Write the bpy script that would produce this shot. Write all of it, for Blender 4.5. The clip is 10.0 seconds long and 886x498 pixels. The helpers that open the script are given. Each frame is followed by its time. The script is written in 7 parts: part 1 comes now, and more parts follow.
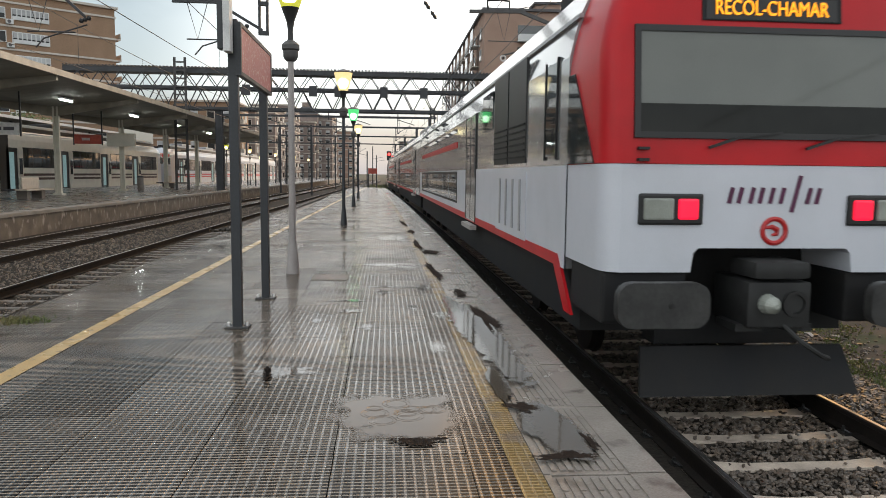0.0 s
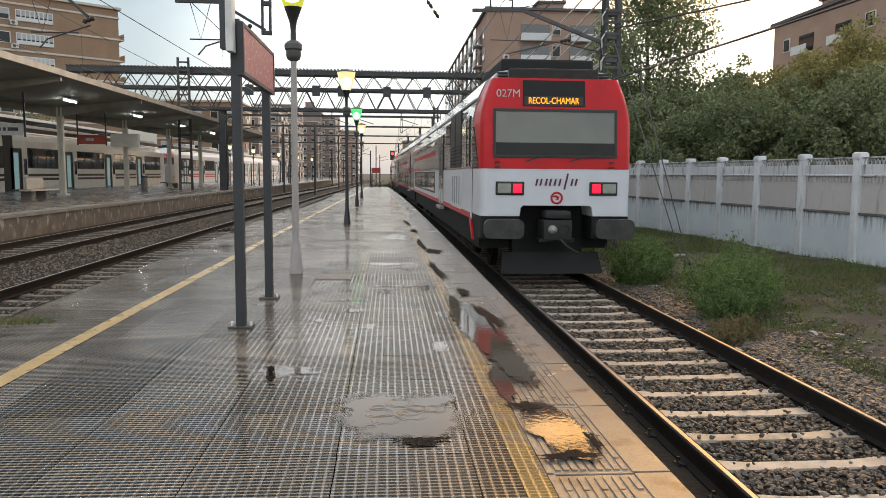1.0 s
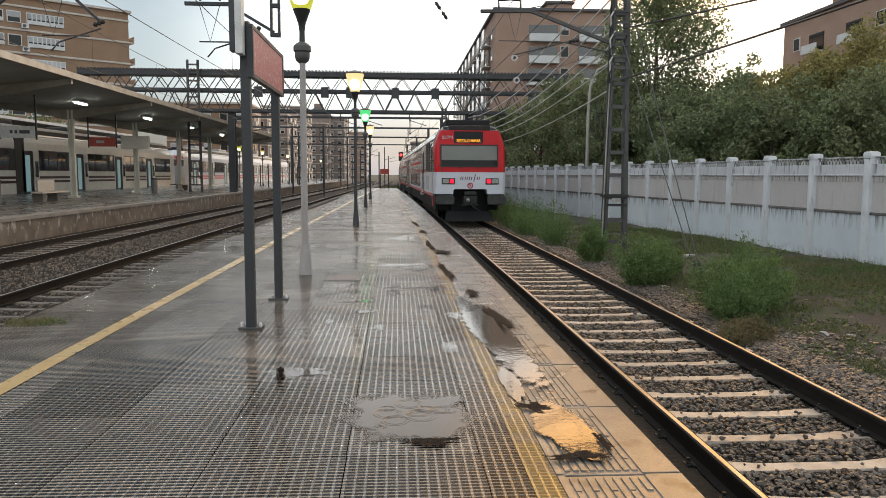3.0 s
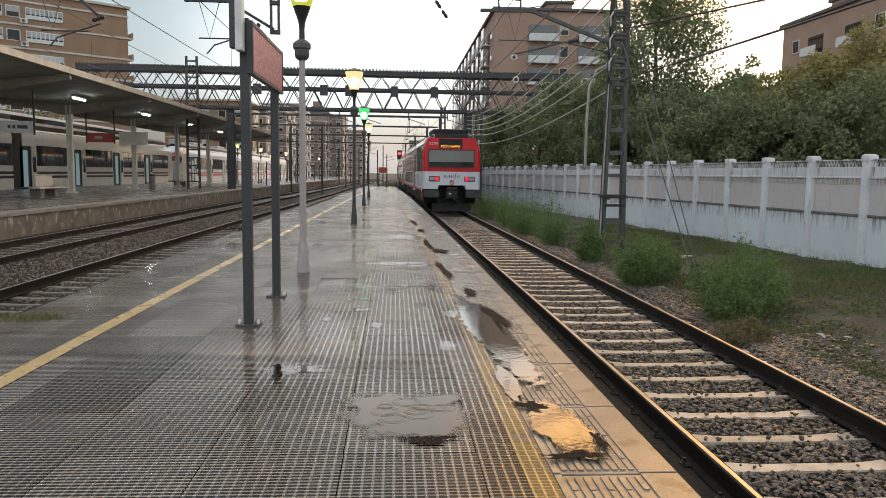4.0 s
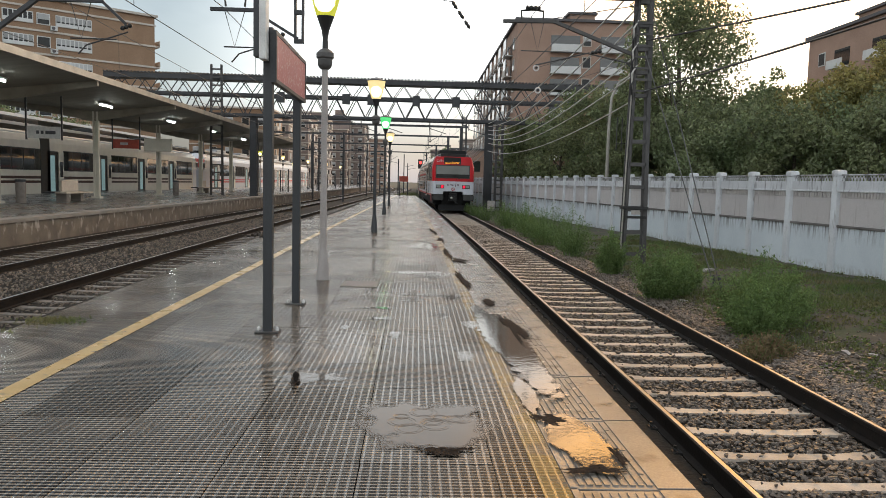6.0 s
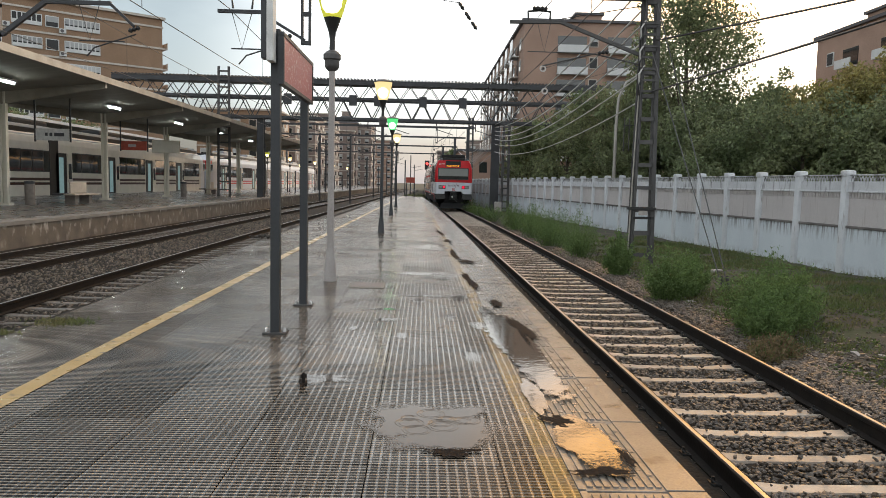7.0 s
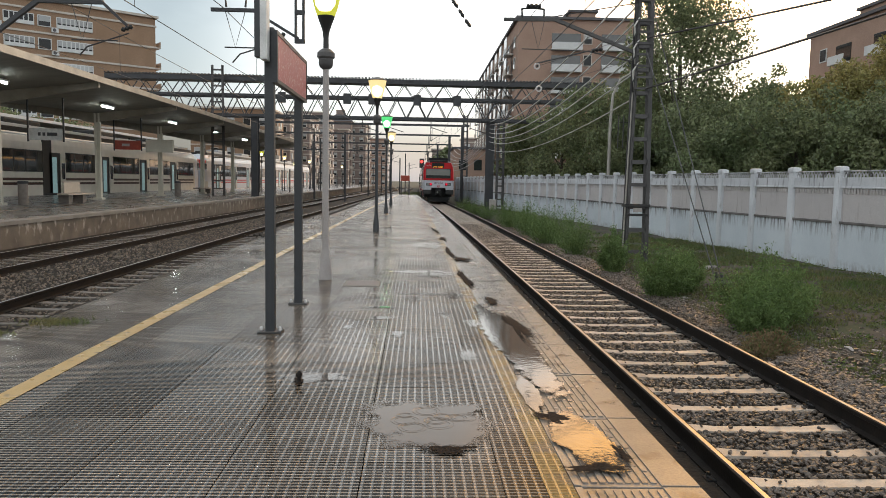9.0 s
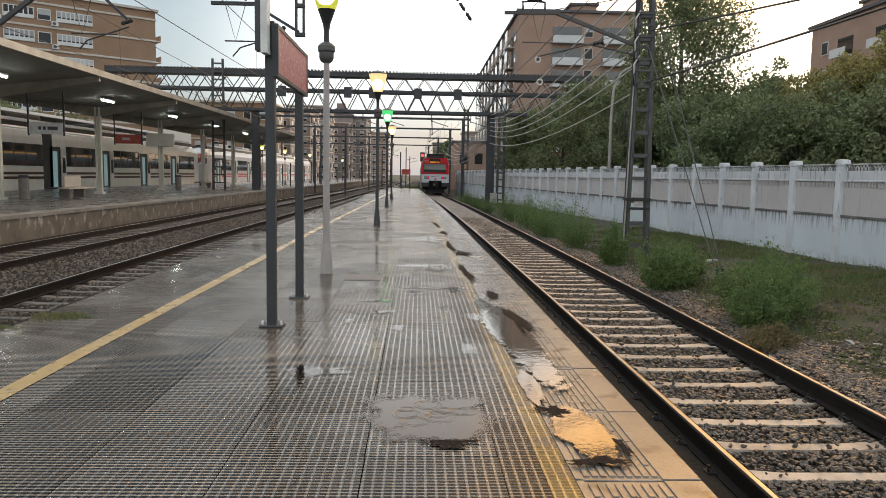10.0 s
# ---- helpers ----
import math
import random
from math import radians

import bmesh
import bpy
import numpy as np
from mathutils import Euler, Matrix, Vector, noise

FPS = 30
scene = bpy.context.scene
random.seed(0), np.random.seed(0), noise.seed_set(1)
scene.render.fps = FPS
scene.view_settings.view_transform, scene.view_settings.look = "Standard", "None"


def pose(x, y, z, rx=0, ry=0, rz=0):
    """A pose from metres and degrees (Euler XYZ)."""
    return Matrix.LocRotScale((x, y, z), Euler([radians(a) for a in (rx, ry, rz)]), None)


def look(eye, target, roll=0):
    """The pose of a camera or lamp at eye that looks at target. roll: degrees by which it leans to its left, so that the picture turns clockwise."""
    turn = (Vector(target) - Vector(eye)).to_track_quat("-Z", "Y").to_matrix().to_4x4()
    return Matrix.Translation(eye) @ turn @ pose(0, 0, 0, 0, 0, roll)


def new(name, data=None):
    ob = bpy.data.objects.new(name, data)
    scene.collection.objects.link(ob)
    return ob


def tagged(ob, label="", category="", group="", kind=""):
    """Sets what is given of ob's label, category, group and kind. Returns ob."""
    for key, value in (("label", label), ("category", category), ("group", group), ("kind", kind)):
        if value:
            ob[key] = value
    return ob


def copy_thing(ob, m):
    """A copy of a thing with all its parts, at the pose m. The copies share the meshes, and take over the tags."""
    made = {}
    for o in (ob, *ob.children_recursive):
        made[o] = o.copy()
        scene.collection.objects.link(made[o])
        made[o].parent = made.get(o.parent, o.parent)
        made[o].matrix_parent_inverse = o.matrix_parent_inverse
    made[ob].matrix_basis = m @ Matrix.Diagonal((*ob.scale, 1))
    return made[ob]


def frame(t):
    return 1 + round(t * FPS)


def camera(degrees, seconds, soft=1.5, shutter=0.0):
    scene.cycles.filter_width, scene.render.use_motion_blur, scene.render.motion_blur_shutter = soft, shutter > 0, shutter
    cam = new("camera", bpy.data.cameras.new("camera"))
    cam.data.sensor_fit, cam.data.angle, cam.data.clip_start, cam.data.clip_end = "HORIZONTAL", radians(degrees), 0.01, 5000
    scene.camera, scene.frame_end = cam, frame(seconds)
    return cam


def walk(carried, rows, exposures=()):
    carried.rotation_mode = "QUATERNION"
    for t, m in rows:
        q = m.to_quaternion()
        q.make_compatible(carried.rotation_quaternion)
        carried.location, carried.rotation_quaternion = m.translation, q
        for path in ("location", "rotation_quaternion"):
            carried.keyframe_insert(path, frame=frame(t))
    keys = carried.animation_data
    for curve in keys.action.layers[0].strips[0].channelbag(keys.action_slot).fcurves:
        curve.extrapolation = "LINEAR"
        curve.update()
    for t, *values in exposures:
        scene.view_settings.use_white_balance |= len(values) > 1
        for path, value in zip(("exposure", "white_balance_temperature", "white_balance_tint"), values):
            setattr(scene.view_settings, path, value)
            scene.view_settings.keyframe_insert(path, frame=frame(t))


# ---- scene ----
FOV = 62.5
cam = camera(FOV, 10.0, soft=0.62, shutter=0.15)
# seconds, eye x, y, z, turn to the left, tilt up, roll (degrees)
PATH = [
    (0.0, 0.006, -0.006, 1.398, -4.49, -5.82, 0.63),
    (0.5, 0.007, -0.009, 1.396, -4.49, -5.76, 0.53),
    (1.0, 0.010, 0.001, 1.397, -4.21, -5.88, 0.46),
    (1.5, 0.010, 0.000, 1.398, -3.84, -5.92, 0.36),
    (2.0, 0.010, -0.000, 1.396, -3.55, -5.90, 0.23),
    (2.5, 0.010, -0.004, 1.399, -3.47, -5.78, 0.19),
    (4.0, 0.002, -0.008, 1.395, -3.71, -5.89, 0.78),
    (4.5, 0.003, -0.001, 1.397, -3.58, -5.71, 1.16),
    (5.0, 0.005, 0.002, 1.398, -3.26, -5.49, 1.32),
    (5.5, 0.006, -0.000, 1.399, -2.70, -5.29, 1.44),
    (7.0, 0.000, 0.005, 1.399, -1.62, -5.12, 1.33),
    (7.5, 0.008, 0.000, 1.400, -1.85, -5.02, 1.19),
    (8.0, 0.007, -0.001, 1.400, -2.10, -4.89, 1.07),
    (8.5, 0.006, -0.002, 1.402, -2.17, -4.98, 1.10),
    (9.0, 0.003, -0.000, 1.398, -2.00, -5.27, 1.05),
    (9.5, -0.000, 0.001, 1.400, -1.93, -5.56, 0.99),
    (10.0, -0.000, -0.000, 1.400, -1.95, -5.76, 1.00),
]


def aim(x, y, z, turn, tilt, roll):
    a, b = radians(turn), radians(tilt)
    way = (-math.sin(a) * math.cos(b), math.cos(a) * math.cos(b), math.sin(b))
    return look((x, y, z), (x + way[0], y + way[1], z + way[2]), roll)


walk(cam, [(t, aim(*rest)) for t, *rest in PATH], [(0.0, 0.08), (0.5, 0.14), (1.0, 0.14), (2.5, 0.04), (4.0, 0.0), (10.0, 0.0)])

# ---- light: a bright overcast evening sky after rain, warm low sun behind thin cloud ----
SUN_AZ, SUN_EL = radians(38), radians(9)      # azimuth clockwise from +y
world = bpy.data.worlds.new("evening_sky")
scene.world = world
world.use_nodes = True
wn, wl = world.node_tree.nodes, world.node_tree.links
wn.clear()
w_out = wn.new("ShaderNodeOutputWorld")
w_bg = wn.new("ShaderNodeBackground")
w_sky = wn.new("ShaderNodeTexSky")
w_sky.sky_type = "NISHITA"
w_sky.sun_disc = False
w_sky.sun_elevation, w_sky.sun_rotation = SUN_EL, SUN_AZ
w_sky.air_density, w_sky.dust_density = 1.2, 2.0
w_co = wn.new("ShaderNodeTexCoord")
w_map = wn.new("ShaderNodeMapping")
w_map.inputs["Scale"].default_value = (1.0, 1.0, 2.6)
w_noise = wn.new("ShaderNodeTexNoise")
w_noise.inputs["Scale"].default_value = 2.2
w_noise.inputs["Detail"].default_value = 6
w_ramp = wn.new("ShaderNodeValToRGB")
w_ramp.color_ramp.elements[0].position, w_ramp.color_ramp.elements[0].color = 0.36, (0.56, 0.61, 0.66, 1)
w_ramp.color_ramp.elements[1].position, w_ramp.color_ramp.elements[1].color = 0.58, (0.97, 0.99, 0.98, 1)
w_gain = wn.new("ShaderNodeMixRGB")
w_gain.blend_type = "MULTIPLY"
w_gain.inputs[0].default_value = 1
w_gain.inputs[2].default_value = (0.105, 0.105, 0.105, 1)
w_mix = wn.new("ShaderNodeMixRGB")
w_mix.inputs[0].default_value = 0.80
wl.new(w_co.outputs["Generated"], w_map.inputs[0])
wl.new(w_map.outputs[0], w_noise.inputs["Vector"])
wl.new(w_noise.outputs["Fac"], w_ramp.inputs[0])
wl.new(w_sky.outputs[0], w_gain.inputs[1])
wl.new(w_gain.outputs[0], w_mix.inputs[1])
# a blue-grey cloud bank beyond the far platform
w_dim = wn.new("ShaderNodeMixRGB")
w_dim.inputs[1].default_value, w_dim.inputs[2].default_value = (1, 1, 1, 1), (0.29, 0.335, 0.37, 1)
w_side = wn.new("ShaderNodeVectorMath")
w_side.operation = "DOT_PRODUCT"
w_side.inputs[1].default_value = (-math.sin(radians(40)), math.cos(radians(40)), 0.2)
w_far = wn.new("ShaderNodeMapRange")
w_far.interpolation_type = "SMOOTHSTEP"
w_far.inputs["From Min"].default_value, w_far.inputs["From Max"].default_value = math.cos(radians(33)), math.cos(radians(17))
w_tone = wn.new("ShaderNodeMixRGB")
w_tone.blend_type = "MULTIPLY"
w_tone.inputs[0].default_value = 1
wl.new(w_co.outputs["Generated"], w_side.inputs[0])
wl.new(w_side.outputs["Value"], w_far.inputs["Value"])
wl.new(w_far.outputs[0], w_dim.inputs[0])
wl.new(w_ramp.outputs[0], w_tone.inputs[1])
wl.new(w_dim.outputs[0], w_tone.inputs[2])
# grey haze low down, brightest at middle height, duller overhead
w_sep = wn.new("ShaderNodeSeparateXYZ")
w_up = wn.new("ShaderNodeValToRGB")
w_up.color_ramp.elements[0].position, w_up.color_ramp.elements[0].color = 0.0, (0.42, 0.42, 0.45, 1)
w_up.color_ramp.elements[1].position, w_up.color_ramp.elements[1].color = 1.0, (0.60, 0.61, 0.62, 1)
for spot, tone in ((0.05, 0.44), (0.11, 0.95), (0.25, 1.0), (0.42, 0.72)):
    w_el = w_up.color_ramp.elements.new(spot)
    w_el.color = (tone, tone, tone * 1.02, 1)
w_both = wn.new("ShaderNodeMixRGB")
w_both.blend_type = "MULTIPLY"
w_both.inputs[0].default_value = 1
wl.new(w_co.outputs["Generated"], w_sep.inputs[0])
wl.new(w_sep.outputs["Z"], w_up.inputs[0])
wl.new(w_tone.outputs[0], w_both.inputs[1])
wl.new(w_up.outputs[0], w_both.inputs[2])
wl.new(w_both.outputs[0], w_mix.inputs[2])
# warm evening cloud high over the low sun
w_nrm = wn.new("ShaderNodeVectorMath")
w_nrm.operation = "NORMALIZE"
w_dot = wn.new("ShaderNodeVectorMath")
w_dot.operation = "DOT_PRODUCT"
GLOW_AZ, GLOW_EL = radians(22), radians(28)
w_dot.inputs[1].default_value = (math.sin(GLOW_AZ) * math.cos(GLOW_EL), math.cos(GLOW_AZ) * math.cos(GLOW_EL), math.sin(GLOW_EL))
w_fall = wn.new("ShaderNodeMapRange")
w_fall.interpolation_type = "SMOOTHSTEP"
w_fall.inputs["From Min"].default_value, w_fall.inputs["From Max"].default_value = math.cos(radians(20)), math.cos(radians(5))
w_warm = wn.new("ShaderNodeMixRGB")
w_warm.inputs[2].default_value = (2.3, 1.15, 0.30, 1)
wl.new(w_co.outputs["Generated"], w_nrm.inputs[0])
wl.new(w_nrm.outputs[0], w_dot.inputs[0])
wl.new(w_dot.outputs["Value"], w_fall.inputs["Value"])
wl.new(w_fall.outputs[0], w_warm.inputs[0])
wl.new(w_mix.outputs[0], w_warm.inputs[1])
wl.new(w_warm.outputs[0], w_bg.inputs[0])
w_bg.inputs[1].default_value = 2.05
wl.new(w_bg.outputs[0], w_out.inputs[0])

sun_data = bpy.data.lights.new("sun", "SUN")
sun_data.energy, sun_data.angle, sun_data.color = 1.5, radians(14), (1.0, 0.86, 0.70)
sun = new("sun", sun_data)
sun.matrix_world = look((0, 0, 30), (-math.sin(SUN_AZ) * 30, -math.cos(SUN_AZ) * 30, 30 - 30 * math.tan(SUN_EL)))


# ---- materials ----
def mat(name, base, rough=0.6, metal=0.0, second=None, scale=6.0, amount=0.5, fine=80.0, bump=0.0, bump_scale=40.0,
        glow=None, glow_strength=0.0, rough_var=0.0, coat=0.0, random_tint=0.0, stretch=(1, 1, 1), spec=0.5):
    m = bpy.data.materials.new(name)
    m.use_nodes = True
    nt = m.node_tree
    n, l = nt.nodes, nt.links
    b = n["Principled BSDF"]
    b.inputs["Metallic"].default_value = metal
    b.inputs["Roughness"].default_value = rough
    b.inputs["Specular IOR Level"].default_value = spec
    b.inputs["Coat Weight"].default_value = coat
    b.inputs["Coat Roughness"].default_value = 0.06
    geo = n.new("ShaderNodeNewGeometry")
    mp = n.new("ShaderNodeMapping")
    mp.inputs["Scale"].default_value = stretch
    l.new(geo.outputs["Position"], mp.inputs[0])
    n1 = n.new("ShaderNodeTexNoise")
    n1.inputs["Scale"].default_value, n1.inputs["Detail"].default_value = scale, 5
    l.new(mp.outputs[0], n1.inputs["Vector"])
    n2 = n.new("ShaderNodeTexNoise")
    n2.inputs["Scale"].default_value, n2.inputs["Detail"].default_value = fine, 3
    l.new(mp.outputs[0], n2.inputs["Vector"])
    ramp = n.new("ShaderNodeValToRGB")
    ramp.color_ramp.elements[0].position, ramp.color_ramp.elements[1].position = 0.5 - 0.22, 0.5 + 0.22
    ramp.color_ramp.elements[0].color = (*base, 1)
    ramp.color_ramp.elements[1].color = (*(second or tuple(c * 0.7 for c in base)), 1)
    l.new(n1.outputs["Fac"], ramp.inputs[0])
    mix = n.new("ShaderNodeMixRGB")
    mix.blend_type = "OVERLAY"
    mix.inputs[0].default_value = amount * 0.6
    l.new(ramp.outputs[0], mix.inputs[1])
    l.new(n2.outputs["Fac"], mix.inputs[2])
    out = mix.outputs[0]
    if random_tint:
        info = n.new("ShaderNodeObjectInfo")
        isl = n.new("ShaderNodeMath")
        isl.operation = "ADD"
        l.new(info.outputs["Random"], isl.inputs[0])
        l.new(geo.outputs["Random Per Island"], isl.inputs[1])
        fr = n.new("ShaderNodeMath")
        fr.operation = "FRACT"
        l.new(isl.outputs[0], fr.inputs[0])
        mr = n.new("ShaderNodeMapRange")
        mr.inputs["To Min"].default_value, mr.inputs["To Max"].default_value = 1 - random_tint, 1 + random_tint
        l.new(fr.outputs[0], mr.inputs["Value"])
        hs = n.new("ShaderNodeHueSaturation")
        l.new(mr.outputs[0], hs.inputs["Value"])
        l.new(out, hs.inputs["Color"])
        out = hs.outputs[0]
    l.new(out, b.inputs["Base Color"])
    if rough_var:
        mr2 = n.new("ShaderNodeMapRange")
        mr2.inputs["From Min"].default_value, mr2.inputs["From Max"].default_value = 0.35, 0.65
        mr2.inputs["To Min"].default_value, mr2.inputs["To Max"].default_value = max(0.02, rough - rough_var), min(1, rough + rough_var)
        l.new(n1.outputs["Fac"], mr2.inputs["Value"])
        l.new(mr2.outputs[0], b.inputs["Roughness"])
    if bump:
        n3 = n.new("ShaderNodeTexNoise")
        n3.inputs["Scale"].default_value, n3.inputs["Detail"].default_value = bump_scale, 4
        l.new(mp.outputs[0], n3.inputs["Vector"])
        bp = n.new("ShaderNodeBump")
        bp.inputs["Strength"].default_value, bp.inputs["Distance"].default_value = bump, 0.01
        l.new(n3.outputs["Fac"], bp.inputs["Height"])
        l.new(bp.outputs[0], b.inputs["Normal"])
    if glow:
        b.inputs["Emission Color"].default_value = (*glow, 1)
        b.inputs["Emission Strength"].default_value = glow_strength
    return m


def leafy(m, share=0.4):
    """Lets light through thin leaves."""
    n, l = m.node_tree.nodes, m.node_tree.links
    b = n["Principled BSDF"]
    col = b.inputs["Base Color"].links[0].from_socket
    tr = n.new("ShaderNodeBsdfTranslucent")
    l.new(col, tr.inputs["Color"])
    mx = n.new("ShaderNodeMixShader")
    mx.inputs[0].default_value = share
    out = n["Material Output"]
    l.new(b.outputs[0], mx.inputs[1])
    l.new(tr.outputs[0], mx.inputs[2])
    l.new(mx.outputs[0], out.inputs["Surface"])
    return m


def glass(name, tint=(0.03, 0.035, 0.035), rough=0.04):
    m = mat(name, tint, rough, spec=0.8, amount=0.1)
    return m


def mixed(m, second, height=None, low=0.0, high=1.0, scale=(1, 1, 1), noise=3.0, lo=0.5, hi=0.65, rough=None):
    """Lays a second colour over a material in stretched noise patches (stains, rust, paint wear)."""
    nt = m.node_tree
    n, l = nt.nodes, nt.links
    b = n["Principled BSDF"]
    old = b.inputs["Base Color"].links[0].from_socket
    geo = n.new("ShaderNodeNewGeometry")
    mp = n.new("ShaderNodeMapping")
    mp.inputs["Scale"].default_value = scale
    l.new(geo.outputs["Position"], mp.inputs[0])
    tx = n.new("ShaderNodeTexNoise")
    tx.inputs["Scale"].default_value, tx.inputs["Detail"].default_value = noise, 6
    l.new(mp.outputs[0], tx.inputs["Vector"])
    mr = n.new("ShaderNodeMapRange")
    mr.inputs["From Min"].default_value, mr.inputs["From Max"].default_value = lo, hi
    l.new(tx.outputs["Fac"], mr.inputs["Value"])
    fac = mr.outputs[0]
    if height:
        sep = n.new("ShaderNodeSeparateXYZ")
        l.new(geo.outputs["Position"], sep.inputs[0])
        hr = n.new("ShaderNodeMapRange")
        hr.inputs["From Min"].default_value, hr.inputs["From Max"].default_value = height
        hr.inputs["To Min"].default_value, hr.inputs["To Max"].default_value = low, high
        l.new(sep.outputs["Z"], hr.inputs["Value"])
        mu = n.new("ShaderNodeMath")
        mu.operation = "MULTIPLY"
        l.new(fac, mu.inputs[0])
        l.new(hr.outputs[0], mu.inputs[1])
        fac = mu.outputs[0]
    mx = n.new("ShaderNodeMixRGB")
    l.new(fac, mx.inputs[0])
    l.new(old, mx.inputs[1])
    mx.inputs[2].default_value = (*second, 1)
    l.new(mx.outputs[0], b.inputs["Base Color"])
    return m


def paver_material(name="wet_pavers", base=(0.315, 0.260, 0.205), dark=(0.155, 0.127, 0.10), line=(0.46, 0.40, 0.325), groove_shade=0.96):
    """Wet ribbed cement pavers: short raised bars in rows, groove shade painted in, damp film of varying gloss."""
    m = mat(name, base, 0.22, second=dark, scale=1.3, amount=0.5, fine=60, random_tint=0.32)
    nt = m.node_tree
    n, l = nt.nodes, nt.links
    b = n["Principled BSDF"]
    geo = n.new("ShaderNodeNewGeometry")
    mp = n.new("ShaderNodeMapping")
    mp.inputs["Rotation"].default_value = (0, 0, 0)
    l.new(geo.outputs["Position"], mp.inputs[0])
    sep = n.new("ShaderNodeSeparateXYZ")
    l.new(mp.outputs[0], sep.inputs[0])

    def groove(socket, period, width):
        """1 on the raised bar, 0 in the groove between bars."""
        d = n.new("ShaderNodeMath")
        d.operation = "DIVIDE"
        d.inputs[1].default_value = period
        l.new(socket, d.inputs[0])
        fr = n.new("ShaderNodeMath")
        fr.operation = "FRACT"
        l.new(d.outputs[0], fr.inputs[0])
        c = n.new("ShaderNodeMath")
        c.operation = "PINGPONG"
        c.inputs[1].default_value = 0.5
        l.new(fr.outputs[0], c.inputs[0])
        r = n.new("ShaderNodeMapRange")
        r.inputs["From Min"].default_value, r.inputs["From Max"].default_value = width / period * 0.35, width / period * 0.65
        l.new(c.outputs[0], r.inputs["Value"])
        return r.outputs[0]

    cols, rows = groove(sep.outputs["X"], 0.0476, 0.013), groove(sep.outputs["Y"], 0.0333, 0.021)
    both = n.new("ShaderNodeMath")
    both.operation = "MULTIPLY"
    l.new(cols, both.inputs[0])
    l.new(rows, both.inputs[1])
    old = b.inputs["Base Color"].links[0].from_socket
    # long channels painted paler, imitating sky mirrored in the water they hold
    pale = n.new("ShaderNodeMixRGB")
    pale.inputs[2].default_value = (*line, 1)
    inv = n.new("ShaderNodeMath")
    inv.operation = "SUBTRACT"
    inv.inputs[0].default_value = 1.0
    l.new(cols, inv.inputs[1])
    half = n.new("ShaderNodeMath")
    half.operation = "MULTIPLY"
    half.inputs[1].default_value = 0.45
    l.new(inv.outputs[0], half.inputs[0])
    l.new(half.outputs[0], pale.inputs[0])
    l.new(old, pale.inputs[1])
    # multiplies the cross grooves towards black: shade inside them, put into the colour
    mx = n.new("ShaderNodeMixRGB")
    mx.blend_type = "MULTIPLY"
    mx.inputs[0].default_value = groove_shade
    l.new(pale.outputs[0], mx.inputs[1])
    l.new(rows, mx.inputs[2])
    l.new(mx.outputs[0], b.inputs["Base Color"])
    bp = n.new("ShaderNodeBump")
    bp.inputs["Strength"].default_value, bp.inputs["Distance"].default_value = 0.7, 0.0045
    l.new(both.outputs[0], bp.inputs["Height"])
    nz = n.new("ShaderNodeTexNoise")
    nz.inputs["Scale"].default_value, nz.inputs["Detail"].default_value = 9.0, 4
    l.new(geo.outputs["Position"], nz.inputs["Vector"])
    bp2 = n.new("ShaderNodeBump")
    bp2.inputs["Strength"].default_value, bp2.inputs["Distance"].default_value = 0.12, 0.01
    l.new(nz.outputs["Fac"], bp2.inputs["Height"])
    l.new(bp2.outputs[0], bp.inputs["Normal"])
    l.new(bp.outputs[0], b.inputs["Normal"])
    wet = n.new("ShaderNodeTexNoise")
    wet.inputs["Scale"].default_value, wet.inputs["Detail"].default_value = 0.9, 6
    l.new(geo.outputs["Position"], wet.inputs["Vector"])
    mr = n.new("ShaderNodeMapRange")
    mr.inputs["From Min"].default_value, mr.inputs["From Max"].default_value = 0.38, 0.62
    mr.inputs["To Min"].default_value, mr.inputs["To Max"].default_value = 0.10, 0.28
    l.new(wet.outputs["Fac"], mr.inputs["Value"])
    film = n.new("ShaderNodeMath")
    film.operation = "MULTIPLY_ADD"
    film.inputs[1].default_value, film.inputs[2].default_value = 0.16, 0.0
    l.new(both.outputs[0], film.inputs[0])
    rsum = n.new("ShaderNodeMath")
    rsum.operation = "ADD"
    l.new(mr.outputs[0], rsum.inputs[0])
    l.new(film.outputs[0], rsum.inputs[1])
    l.new(rsum.outputs[0], b.inputs["Roughness"])
    # wet gloss on the raised bars and in the long channels; cut in the cross grooves to imitate their shade
    top = n.new("ShaderNodeMath")
    top.operation = "MULTIPLY_ADD"
    top.inputs[1].default_value = 0.40
    l.new(both.outputs[0], top.inputs[0])
    l.new(inv.outputs[0], top.inputs[2])
    gl = n.new("ShaderNodeMapRange")
    gl.inputs["To Min"].default_value, gl.inputs["To Max"].default_value = 0.09, 0.90
    l.new(top.outputs[0], gl.inputs["Value"])
    # each paver holds its own amount of water
    info = n.new("ShaderNodeObjectInfo")
    own = n.new("ShaderNodeMath")
    own.operation = "ADD"
    l.new(info.outputs["Random"], own.inputs[0])
    l.new(geo.outputs["Random Per Island"], own.inputs[1])
    wrap = n.new("ShaderNodeMath")
    wrap.operation = "FRACT"
    l.new(own.outputs[0], wrap.inputs[0])
    share = n.new("ShaderNodeMapRange")
    share.inputs["To Min"].default_value, share.inputs["To Max"].default_value = 0.40, 1.45
    l.new(wrap.outputs[0], share.inputs["Value"])
    gloss = n.new("ShaderNodeMath")
    gloss.operation = "MULTIPLY"
    l.new(gl.outputs[0], gloss.inputs[0])
    l.new(share.outputs[0], gloss.inputs[1])
    l.new(gloss.outputs[0], b.inputs["Specular IOR Level"])
    return m


